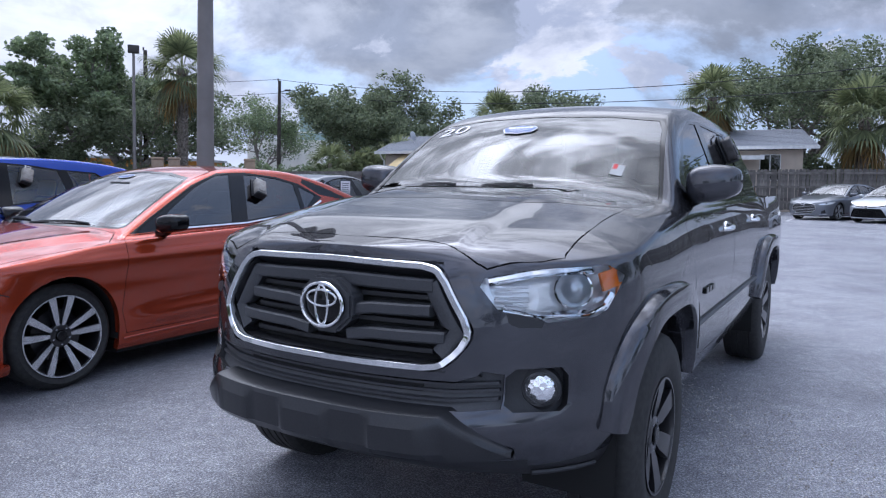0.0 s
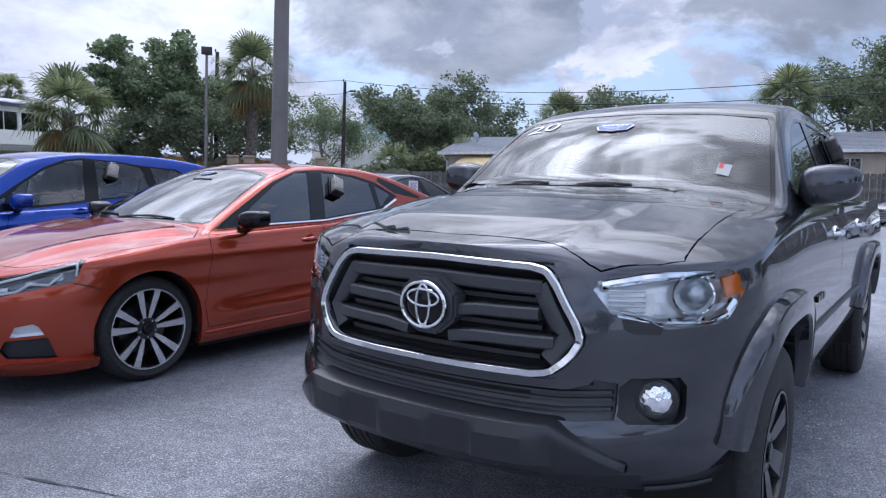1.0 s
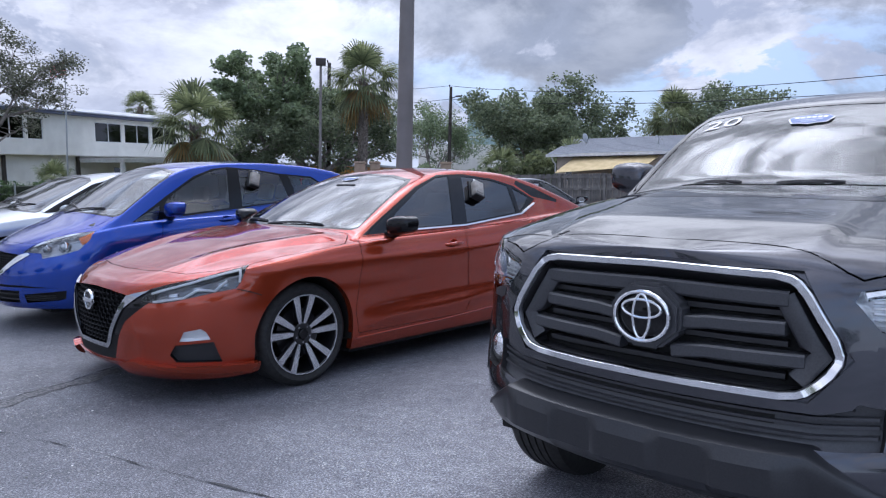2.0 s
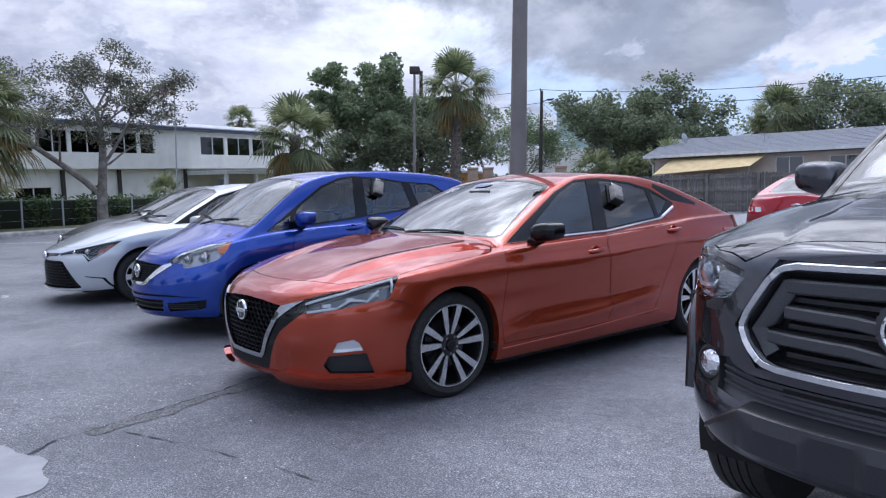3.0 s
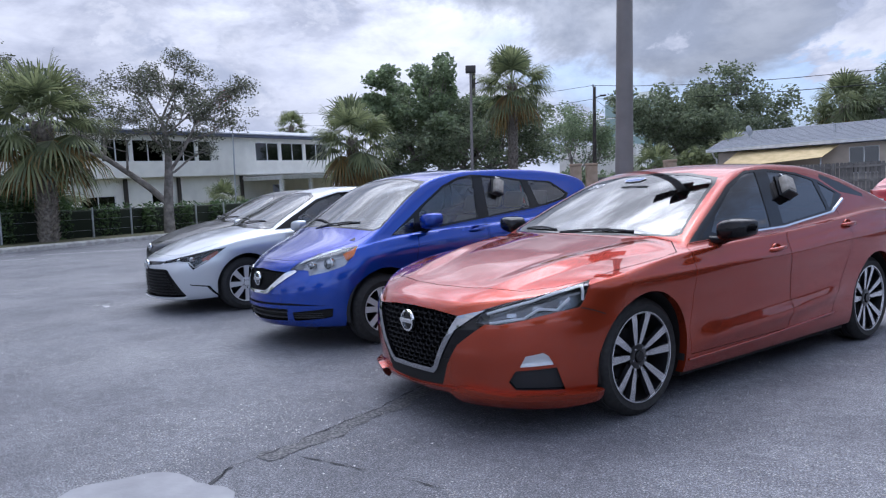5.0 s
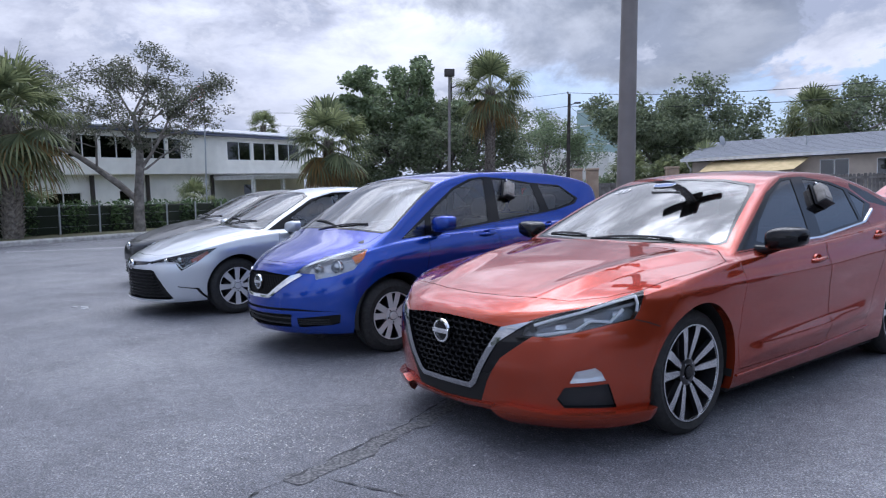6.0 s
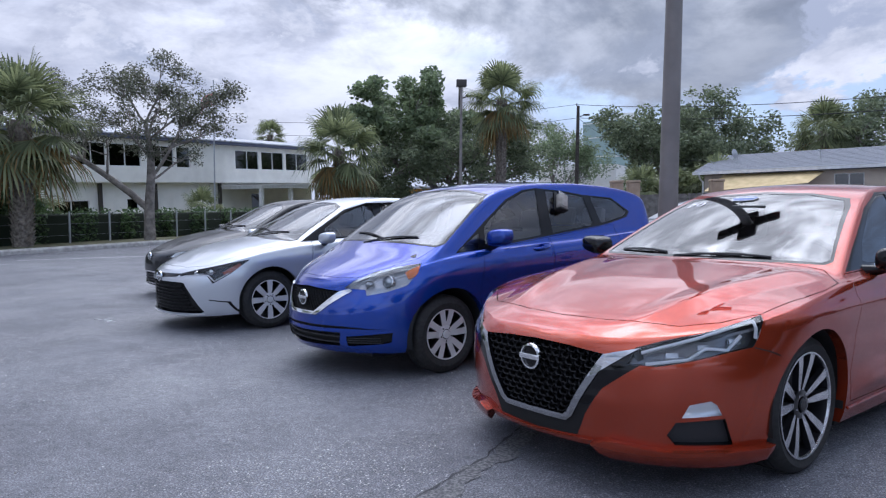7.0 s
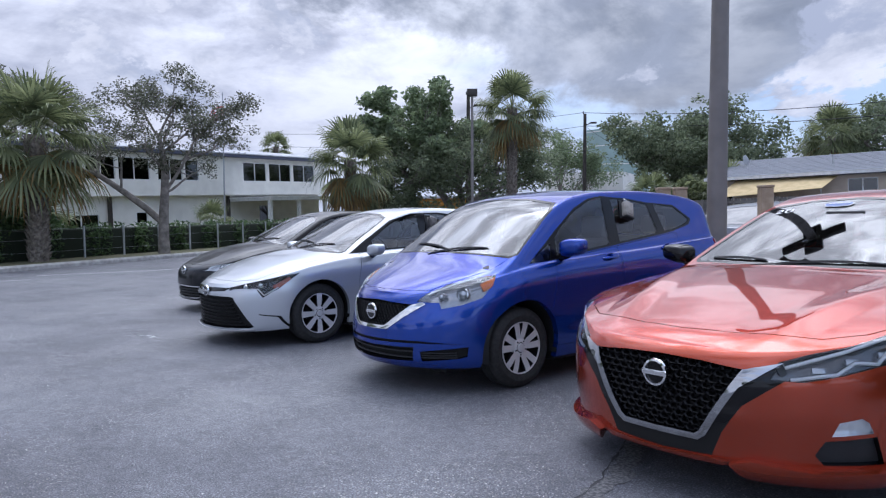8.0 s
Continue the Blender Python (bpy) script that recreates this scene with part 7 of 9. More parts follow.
def forked_oak(m, label, n_leaf, leaf, mat, seed):
    """A live oak whose trunk forks low into one upright stem and one long slanting limb."""
    rng = np.random.default_rng(seed)
    root = thing("tree", m, label, "tree")
    bm, tips = bmesh.new(), []
    along, deep = Vector((0.88, 0.47, 0)), Vector((-0.47, 0.88, 0))

    def at(a, h, d=0.0):
        return along * a + deep * d + Vector((0, 0, h))
    # the stems: points and radii, from the ground up
    stem = [at(0.0, -0.2), at(-0.02, 0.7), at(0.0, 1.5), at(0.06, 2.4), at(0.08, 3.2), at(0.0, 3.9), at(-0.1, 4.5)]
    limb = [at(-0.02, 1.25), at(-0.7, 1.85, 0.1), at(-1.6, 2.5, 0.2), at(-2.5, 3.1, 0.3), at(-3.1, 3.8, 0.3), at(-3.7, 4.4, 0.2)]
    sweep(bm, stem, [0.24, 0.20, 0.18, 0.155, 0.13, 0.10, 0.07], 12)
    sweep(bm, limb, [0.12, 0.125, 0.11, 0.095, 0.07, 0.05], 10)
    outer = [limb[3], at(-3.4, 3.4, -0.3), at(-4.4, 3.9, -0.4), at(-5.0, 4.5, -0.4)]
    sweep(bm, outer, [0.075, 0.07, 0.055, 0.04], 8)
    right = [stem[3], at(0.5, 3.0, -0.1), at(0.9, 3.6, -0.2), at(1.2, 4.3, -0.1)]
    sweep(bm, right, [0.07, 0.065, 0.05, 0.035], 8)
    starts = [(right[2], (0.5, 0.4, 0.7)), (right[3], (0.6, -0.2, 0.7)), (right[3], (0.1, 0.3, 0.9)), (stem[4], (0.7, 0.2, 0.6)), (stem[4], (-0.6, -0.5, 0.7)), (stem[5], (0.8, -0.5, 0.45)), (stem[5], (-0.3, 0.7, 0.7)), (stem[6], (0.3, 0.1, 0.9)), (stem[6], (-0.7, 0.1, 0.8)),
              (limb[3], (-0.3, 0.6, 0.8)), (limb[3], (0.5, -0.3, 0.9)), (limb[4], (-0.8, -0.3, 0.6)), (limb[5], (0.3, 0.2, 0.9)), (limb[5], (-0.7, 0.2, 0.6)), (stem[3], (0.9, -0.2, 0.55)), (limb[2], (-0.2, -0.5, 0.85)), (outer[3], (-0.5, 0.3, 0.8)), (outer[3], (0.2, -0.4, 0.9)), (outer[2], (-0.6, -0.5, 0.6)), (stem[6], (0.5, 0.4, 0.8))]
    for q, (a, d, h) in starts:
        branch(bm, rng, q.copy(), (along * a + deep * d + Vector((0, 0, h))).normalized(), 1.42, 0.05, 2, tips, 0.95, 0.06)
    part("trunk", finish(bm), bark, root)
    spots = [(q.x, q.y, q.z, 0.22 + 0.30 * rng.random()) for q in tips]
    leaves("crown", root, spots, n_leaf, leaf, mat, seed + 1, 0.7)
    return root


def fan_palm(m, label, height, crown, seed, fronds=34, trunk_r=0.17, dry=6, boots=True, blade=22):
    """A cabbage palm: booted trunk and a round head of drooping fans."""
    rng = np.random.default_rng(seed)
    root = thing("palm_tree", m, label, "palm tree")
    th = height - crown * 0.75
    bm = bmesh.new()
    sweep(bm, [(0, 0, -0.1), (0.02, 0, th * 0.3), (0, 0.03, th * 0.7), (0, 0, th + 0.1)], [trunk_r * 1.15, trunk_r, trunk_r * 0.95, trunk_r * 1.1], 14)
    part("trunk", finish(bm), palm_bark, root)
    if boots:
        v, f = [], []
        n = int(th / 0.11)
        for i in range(n):
            for k in range(7):
                a = 2 * math.pi * (k + (i % 2) * 0.5) / 7 + rng.random() * 0.2
                z = 0.12 + i * 0.11
                o, t_ = Vector((math.cos(a), math.sin(a), 0)), Vector((-math.sin(a), math.cos(a), 0))
                r0 = trunk_r * 0.98
                b0 = o * r0 + Vector((0, 0, z))
                j = len(v)
                tip = o * (r0 + 0.10 + 0.05 * rng.random()) + Vector((0, 0, z + 0.20)) + t_ * 0.04 * (1 if (k + i) % 2 else -1)
                v += [tuple(b0 - t_ * 0.07), tuple(b0 + t_ * 0.07), tuple(tip + t_ * 0.025), tuple(tip - t_ * 0.025), tuple(b0 - t_ * 0.05 + Vector((0, 0, 0.13)))]
                f += [(j, j + 1, j + 2, j + 3), (j, j + 3, j + 4), (j + 1, j + 4, j + 2)]
        me = bpy.data.meshes.new("trunk_bark")
        me.from_pydata(v, [], f)
        me.materials.append(palm_bark)
        ob = new("trunk_bark", me)
        ob.parent = root
        tagged(ob, kind="stuff")
    for group, count, mat in (("crown", fronds, palm_leaf), ("dry_fronds", dry, dry_leaf)):
        if not count:
            continue
        v, f = [], []
        for i in range(count):
            a = 2.399 * i + rng.random() * 0.5
            el = radians(84 - 128 * ((i + 0.5) / count) ** 1.1 + rng.normal() * 9) if group == "crown" else radians(-25 - 45 * rng.random())
            o = Vector((math.cos(a) * math.cos(el), math.sin(a) * math.cos(el), math.sin(el)))
            base = Vector((0, 0, th + 0.05))
            stem = crown * (0.40 + 0.16 * rng.random())
            hub = base + o * stem
            hub.z -= 0.10 * stem * (1 - math.sin(el))
            side = o.cross(Vector((0, 0, 1)))
            side = side.normalized() if side.length > 0.05 else Vector((1, 0, 0))
            nrm = side.cross(o)
            j = len(v)
            v += [tuple(base - side * 0.02), tuple(base + side * 0.02), tuple(hub + side * 0.012), tuple(hub - side * 0.012)]
            f.append((j, j + 1, j + 2, j + 3))
            ln = crown * (0.50 + 0.12 * rng.random())
            sag = 0.36 + 0.62 * (1 - max(0.0, math.sin(el))) * (0.6 + 0.6 * rng.random())
            for k in range(blade):
                w = radians(-112 + 224 * (k + 0.5) / blade)
                d = o * math.cos(w) + side * math.sin(w) - nrm * 0.30 * abs(math.sin(w))
                d.normalize()
                q = ln * (0.74 + 0.26 * math.cos(w)) * (0.88 + 0.24 * rng.random())
                e = d.cross(nrm)
                e = e.normalized() * 0.42 / blade * crown
                # blades stand out from the hub, then bow over and hang
                p1, p2, tip = hub + d * q * 0.45, hub + d * q * 0.76, hub + d * q * 0.94
                p1.z -= 0.04 * q * sag
                p2.z -= 0.15 * q * sag
                tip.z -= q * (0.30 + 0.30 * rng.random()) * sag
                j = len(v)
                v += [tuple(hub), tuple(p1 + e), tuple(p1 - e), tuple(p2 + e * 0.8), tuple(p2 - e * 0.8), tuple(tip)]
                f += [(j, j + 1, j + 2), (j + 1, j + 3, j + 4, j + 2), (j + 3, j + 5, j + 4)]
        me = bpy.data.meshes.new(group)
        me.from_pydata(v, [], f)
        me.materials.append(mat)
        ob = new(group, me)
        ob.parent = root
        tagged(ob, kind="stuff")
    return root


def bush(m, label, spots, count, size, mat, seed, name="bush"):
    root = thing(name, m, label, "bush")
    leaves("foliage", root, spots, count, size, mat, seed, 0.9)
    bm = bmesh.new()
    for i, (x, y, z, r) in enumerate(spots[:6]):
        sweep(bm, [(x * 0.6, y * 0.6, -0.1), (x * 0.8, y * 0.8, z * 0.5), (x, y, z)], [0.04, 0.03, 0.015], 5)
    part("stem", bm, bark, root)
    return root


# ---- trees, hedge and palms ----
def lean_pose(x, y, z=0.0, turn=0.0):
    """The land beyond the lot is a degree off the slope of the paving."""
    return pose(x, y, z, 0, 1.1, 0) @ pose(0, 0, 0, 0, 0, turn)


fan_palm(lean_pose(-24.65, 16.5), "cabbage palm with shaggy grey trunk beside the hedge", 5.9, 2.45, 3, 46, 0.27, 8, True, 26)
fan_palm(lean_pose(-21.7, 30.85), "cabbage palm with yellowing lower fronds", 5.8, 2.4, 5, 40, 0.22, 16, True, 24)
fan_palm(lean_pose(-15.5, 36.9), "tall cabbage palm with a dense round head", 8.5, 2.3, 8, 42, 0.2, 8, True, 24)
fan_palm(lean_pose(12.6, 41.5), "cabbage palm standing behind the house", 7.6, 2.1, 11, 44, 0.2, 10)
fan_palm(lean_pose(19.4, 38.5), "cabbage palm hanging over the fence", 6.6, 2.5, 13, 44, 0.2, 6)
fan_palm(lean_pose(-46.5, 58.0), "palm head rising behind the office building", 9.6, 1.9, 15, 36, 0.2, 2)
fan_palm(lean_pose(1.0, 58.5), "palm among far trees", 8.2, 2.6, 17, 40, 0.2, 4)
forked_oak(lean_pose(-23.92, 21.1), "thin-crowned live oak with a forked grey trunk", 28000, 0.088, thin_leaf, 21)
broad_tree(lean_pose(-20.3, 41.2), "broad dark green shade tree", 7.0, 1.2, 0.3, 9.8, 34000, 0.21, oak_leaf, 22, 4, 0.72, 0.85, 0.8, fill=50)
broad_tree(lean_pose(-23.9, 41.6), "pale-leaved tree rising above its neighbour", 9.3, 3.5, 0.22, 7.8, 13000, 0.31, light_leaf, 23, 3, 0.72, 0.8, 0.7)
broad_tree(lean_pose(-19.2, 61.5), "loose small-leaved tree behind the palms", 8.4, 2.4, 0.18, 6.6, 11000, 0.2, light_leaf, 24, 4, 0.7, 0.8, 0.8)
broad_tree(lean_pose(-7.8, 53.0), "large dense oak behind the houses", 8.8, 1.0, 0.35, 9.8, 40000, 0.24, oak_leaf, 25, 4, 0.8, 0.85, 0.8, fill=75)
broad_tree(lean_pose(4.6, 62.5), "distant broad oak beyond the house", 9.4, 2.5, 0.3, 9.0, 14000, 0.3, oak_leaf, 27, 3, 1.1, 0.85, 0.85, fill=25)
broad_tree(lean_pose(20.3, 47.5), "tall open oak behind the house", 10.6, 3.0, 0.35, 10.5, 26000, 0.24, oak_leaf, 28, 4, 0.85, 0.85, 0.85, fill=15)
broad_tree(lean_pose(28.0, 44.0), "tall open oak beyond the fence", 9.6, 2.8, 0.3, 9.0, 18000, 0.24, oak_leaf, 29, 4, 0.9, 0.85, 0.85, fill=15)
broad_tree(lean_pose(-26.0, 41.0), "dark tree beyond the palm", 4.2, 1.3, 0.2, 5.0, 9000, 0.2, oak_leaf, 30, 3, 0.8, 0.85, 0.85, fill=20)
# trees round the rest of the lot, which the paint and the glass mirror
for i, (x, y, h, w) in enumerate(((34, 20, 9.5, 12), (31, 4, 8.5, 11), (27, -12, 10, 13), (24, -40, 9, 12), (0, -62, 8, 15), (-26, -60, 9.5, 14), (-52, -46, 8.5, 14), (-66, -22, 9, 15), (-60, -2, 7.5, 13))):
    broad_tree(pose(x, y, 0, 0, 0, 40 * i), "dark spreading oak at the edge of the lot", h, 1.2, 0.3, w, 7000, 0.5, oak_leaf, 60 + i, 3, 1.2, 0.85, 0.9, fill=40)
bush(lean_pose(20.6, 44.2), "dark undergrowth behind the wooden fence", [(-2.2, 0, 1.6, 1.2), (-1.0, 0.4, 2.2, 1.2), (0.2, -0.2, 1.6, 1.2), (1.4, 0.3, 2.3, 1.2), (2.6, 0, 1.7, 1.2), (4.0, 0.2, 2.1, 1.3), (5.5, 0, 1.8, 1.3)], 9000, 0.24, oak_leaf, 34)
bush(lean_pose(-26.8, 16.2), "dense green shrubs behind the palm", [(-0.6, -1.4, 1.2, 1.1), (0.3, -0.5, 1.0, 1.0), (0.0, 0.9, 1.3, 1.1), (-0.7, -2.6, 1.2, 1.2), (-0.3, 2.0, 1.2, 0.9), (0.2, -3.6, 1.0, 1.1), (-0.4, 0.2, 1.9, 0.8)], 11000, 0.22, hedge_leaf, 31)
bush(lean_pose(-13.5, 46.0), "green shrubs along the lot's edge", [(-3, 0, 1.2, 1.2), (-1.2, 0.3, 1.5, 1.3), (0.8, -0.2, 1.2, 1.2), (2.6, 0, 1.4, 1.3), (4.4, 0.2, 1.6, 1.4)], 6000, 0.25, light_leaf, 32)
bush(lean_pose(-6.0, 46.0), "palmetto scrub under the oak", [(-3, 0, 1.4, 1.4), (-1.2, 0.3, 2.0, 1.6), (0.8, -0.2, 1.7, 1.5), (2.2, 0, 1.4, 1.3)], 5000, 0.35, palm_leaf, 33)
for i, (x, y, h, c) in enumerate(((-28.6, 19.4, 2.6, 1.7), (-32.6, 33.4, 2.3, 1.5), (-9.5, 44.8, 3.6, 1.8), (-5.3, 45.2, 3.9, 1.9))):
    fan_palm(lean_pose(x, y), "low bushy palm with arching fronds", h, c, 40 + i, 24, 0.1, 2, False, 18)


# ---- buildings, fence, poles and wires ----
stucco = noisy(principled("off-white stucco", (0.80, 0.78, 0.71), 0.9), 1.3, (0.75, 0.73, 0.665), (0.84, 0.82, 0.75), bump=0.25, bump_scale=60, distance=0.01)
cream = noisy(principled("cream house paint", (0.50, 0.42, 0.34), 0.9), 1.6, (0.44, 0.37, 0.30), (0.54, 0.46, 0.37), bump=0.15, bump_scale=40)
trim_white = noisy(principled("white trim paint", (0.7, 0.7, 0.68), 0.6), 5, (0.62, 0.62, 0.6), (0.76, 0.76, 0.74))
fascia_blue = principled("slate blue fascia", (0.09, 0.10, 0.15), 0.6)
roof_metal = noisy(principled("pale roof sheet", (0.42, 0.43, 0.46), 0.55), 2, (0.36, 0.37, 0.40), (0.48, 0.49, 0.52))
shingle = noisy(principled("grey shingles", (0.19, 0.20, 0.22), 0.9), 14, (0.14, 0.15, 0.17), (0.25, 0.26, 0.285), bump=0.4, bump_scale=30)
pane_dark = glass("dark window glass", (0.06, 0.065, 0.07), 1.2)
# near-black colour stands in for unlit rooms behind the panes
room_shade = principled("painted room shade", (0.03, 0.03, 0.032), 0.9)
room_pale = principled("pale blind", (0.5, 0.5, 0.48), 0.8)
canvas = noisy(principled("yellow canvas", (0.62, 0.47, 0.24), 0.85), 3, (0.55, 0.42, 0.21), (0.67, 0.52, 0.28), bump=0.1)
old_wood = noisy(principled("weathered fence wood", (0.17, 0.155, 0.14), 0.9), 4, (0.115, 0.105, 0.095), (0.22, 0.205, 0.185), bump=0.3, bump_scale=50)
pole_paint = noisy(principled("grey-brown pole paint", (0.19, 0.17, 0.155), 0.5), 3, (0.165, 0.148, 0.135), (0.215, 0.193, 0.177), bump=0.05)
post_wood = noisy(principled("sun-bleached post wood", (0.40, 0.30, 0.20), 0.85), 6, (0.30, 0.22, 0.145), (0.48, 0.37, 0.26), bump=0.3, bump_scale=40)
pole_wood = noisy(principled("dark pole wood", (0.06, 0.05, 0.042), 0.9), 5, (0.04, 0.034, 0.03), (0.085, 0.072, 0.06), bump=0.3)
metal_dark = principled("dark brown metal", (0.05, 0.042, 0.037), 0.5, 0.3)
galv = noisy(principled("galvanised steel", (0.42, 0.43, 0.44), 0.5, 0.6), 20, (0.36, 0.37, 0.38), (0.48, 0.49, 0.5))
cable = principled("cable sheath", (0.02, 0.02, 0.022), 0.6)
green_cladding = noisy(principled("pale green cladding", (0.30, 0.40, 0.37), 0.7), 0.3, (0.27, 0.365, 0.335), (0.33, 0.435, 0.40))
grass = noisy(principled("dry grass and mulch", (0.10, 0.11, 0.05), 0.95), 3, (0.06, 0.065, 0.03), (0.17, 0.16, 0.085), bump=0.5, bump_scale=60, distance=0.03)
line_paint = noisy(principled("worn white line paint", (0.6, 0.6, 0.6), 0.8), 8, (0.38, 0.38, 0.38), (0.66, 0.66, 0.66))


def framed_window(house, x0, x1, z0, z1, y, mull=1, depth=0.09, pale=False, name="window"):
    """A window in a wall that faces -y: frame, panes, and a sheet painted near-black as the room's shade."""
    holder = new(name)
    holder.parent = house
    fr = bmesh.new()
    t = 0.04
    box(fr, x0, x1, y - 0.02, y + depth, z1 - t, z1)
    box(fr, x0, x1, y - 0.035, y + depth, z0 - 0.02, z0 + t)
    box(fr, x0, x0 + t, y - 0.018, y + depth, z0 + t, z1 - t)
    box(fr, x1 - t, x1, y - 0.018, y + depth, z0 + t, z1 - t)
    for i in range(mull):
        xm = x0 + (x1 - x0) * (i + 1) / (mull + 1)
        box(fr, xm - 0.025, xm + 0.025, y - 0.016, y + depth, z0 + t, z1 - t)
    part("window_frame", fr, trim_white, holder, smooth=False)
    for i in range(mull + 1):
        b = bmesh.new()
        a0, a1 = x0 + (x1 - x0) * i / (mull + 1), x0 + (x1 - x0) * (i + 1) / (mull + 1)
        box(b, a0 + 0.03, a1 - 0.03, y + 0.03, y + 0.036, z0 + t, z1 - t)
        ob = part("pane", b, pane_dark, holder, smooth=False)
        ob.visible_shadow = False
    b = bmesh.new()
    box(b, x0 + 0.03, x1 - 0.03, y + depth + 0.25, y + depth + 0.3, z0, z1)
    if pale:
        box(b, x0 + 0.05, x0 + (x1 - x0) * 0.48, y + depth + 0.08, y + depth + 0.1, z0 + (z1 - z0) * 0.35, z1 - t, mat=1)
    part("room_back", b, [room_shade, room_pale], holder, smooth=False)


def wall_with_holes(parent, x0, x1, z0, z1, y, thick, holes, mat, name="wall"):
    """A wall facing -y, pierced by (x0, x1, z0, z1) openings."""
    xs = sorted({x0, x1, *[h[0] for h in holes], *[h[1] for h in holes]})
    zs = sorted({z0, z1, *[h[2] for h in holes], *[h[3] for h in holes]})
    b = bmesh.new()
    for i in range(len(xs) - 1):
        for k in range(len(zs) - 1):
            cx, cz = (xs[i] + xs[i + 1]) / 2, (zs[k] + zs[k + 1]) / 2
            if any(h[0] < cx < h[1] and h[2] < cz < h[3] for h in holes):
                continue
            box(b, xs[i], xs[i + 1], y, y + thick, zs[k], zs[k + 1])
    bmesh.ops.remove_doubles(b, verts=b.verts, dist=1e-4)
    return part(name, b, mat, parent, smooth=False)


def office():
    """The two-storey office: jettied upper floor, ribbon windows, low roof, porch."""
    turn = math.degrees(math.atan2(0.998, 0.06))
    m = pose(-36.3, 36.6, 0, 0, 0, turn) @ pose(0, 0, 0, 0, -1.3, 0)
    root = thing("office_building", m, "two-storey off-white stucco office with ribbon windows", "building")
    # local x runs along the front, which faces -y
    up = [(-25.0, -23.2), (-22.6, -20.8), (-19.5, -17.6), (-15.2, -13.1), (-12.5, -10.5), (-10.3, -8.25), (-8.0, -6.15), (-5.95, -3.78), (-3.2, -1.3), (-1.08, 0.02), (4.08, 6.43), (6.72, 9.15), (9.43, 12.0)]
    holes = [(a, b, 3.88, 5.18) for a, b in up]
    wall_with_holes(root, -27, 13.4, 2.95, 5.48, 0.0, 0.25, holes, stucco, "upper_wall")
    for i, (a, b) in enumerate(up):
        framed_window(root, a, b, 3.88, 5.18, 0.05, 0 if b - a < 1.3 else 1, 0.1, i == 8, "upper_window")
    low = [(-9.1, -6.9, 0.9, 1.95), (-4.4, -3.6, 1.35, 2.0), (-20, -17.5, 0.9, 2.0), (6.2, 7.2, 0.1, 2.2)]
    wall_with_holes(root, -27, 13.2, -0.3, 2.9, 0.6, 0.25, low, stucco, "lower_wall")
    for a, b, z0, z1 in low:
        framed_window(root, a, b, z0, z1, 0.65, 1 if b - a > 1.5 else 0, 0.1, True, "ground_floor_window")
    b = bmesh.new()
    box(b, -27.0, 13.4, 0.26, 12.0, 2.9, 3.05)
    box(b, 13.15, 13.4, 0.26, 12.0, 3.06, 5.48)
    box(b, 12.95, 13.2, 0.86, 12.0, -0.3, 2.89)
    part("end_wall", b, stucco, root, smooth=False)
    b = bmesh.new()
    box(b, -27.4, 13.8, -0.45, 12.2, 5.482, 5.66)
    part("fascia", b, fascia_blue, root, smooth=False)
    b = bmesh.new()
    prism(b, [(-0.5, 5.665), (-0.5, 5.74), (1.6, 6.15), (10, 6.15), (12.2, 5.74), (12.2, 5.665)], -27.5, 13.9, "yz")
    part("roof", b, roof_metal, root, smooth=False)
    for x in (-6.35, -2.5, -14.0, 2.9):
        b = bmesh.new()
        box(b, x - 0.09, x + 0.09, 0.3, 0.48, -0.2, 2.9)
        part("column", b, metal_dark, root, smooth=False)
    # porch roof on white columns
    b = bmesh.new()
    box(b, 3.0, 14.4, -3.2, 0.58, 2.50, 2.68)
    box(b, 2.9, 14.5, -3.3, 0.58, 2.684, 2.75)
    porch = part("porch_roof", b, trim_white, root, smooth=False)
    for x in (3.3, 6.3, 9.3, 12.3, 14.1):
        b = bmesh.new()
        box(b, x - 0.11, x + 0.11, -3.0, -2.78, -0.3, 2.5)
        part("porch_column", b, trim_white, root, smooth=False)
    b = bmesh.new()
    box(b, -0.7, 1.6, 0.2, 0.58, 0.4, 1.05, 0.03)
    part("cooling_unit", b, metal_dark, root)
    return root


office()


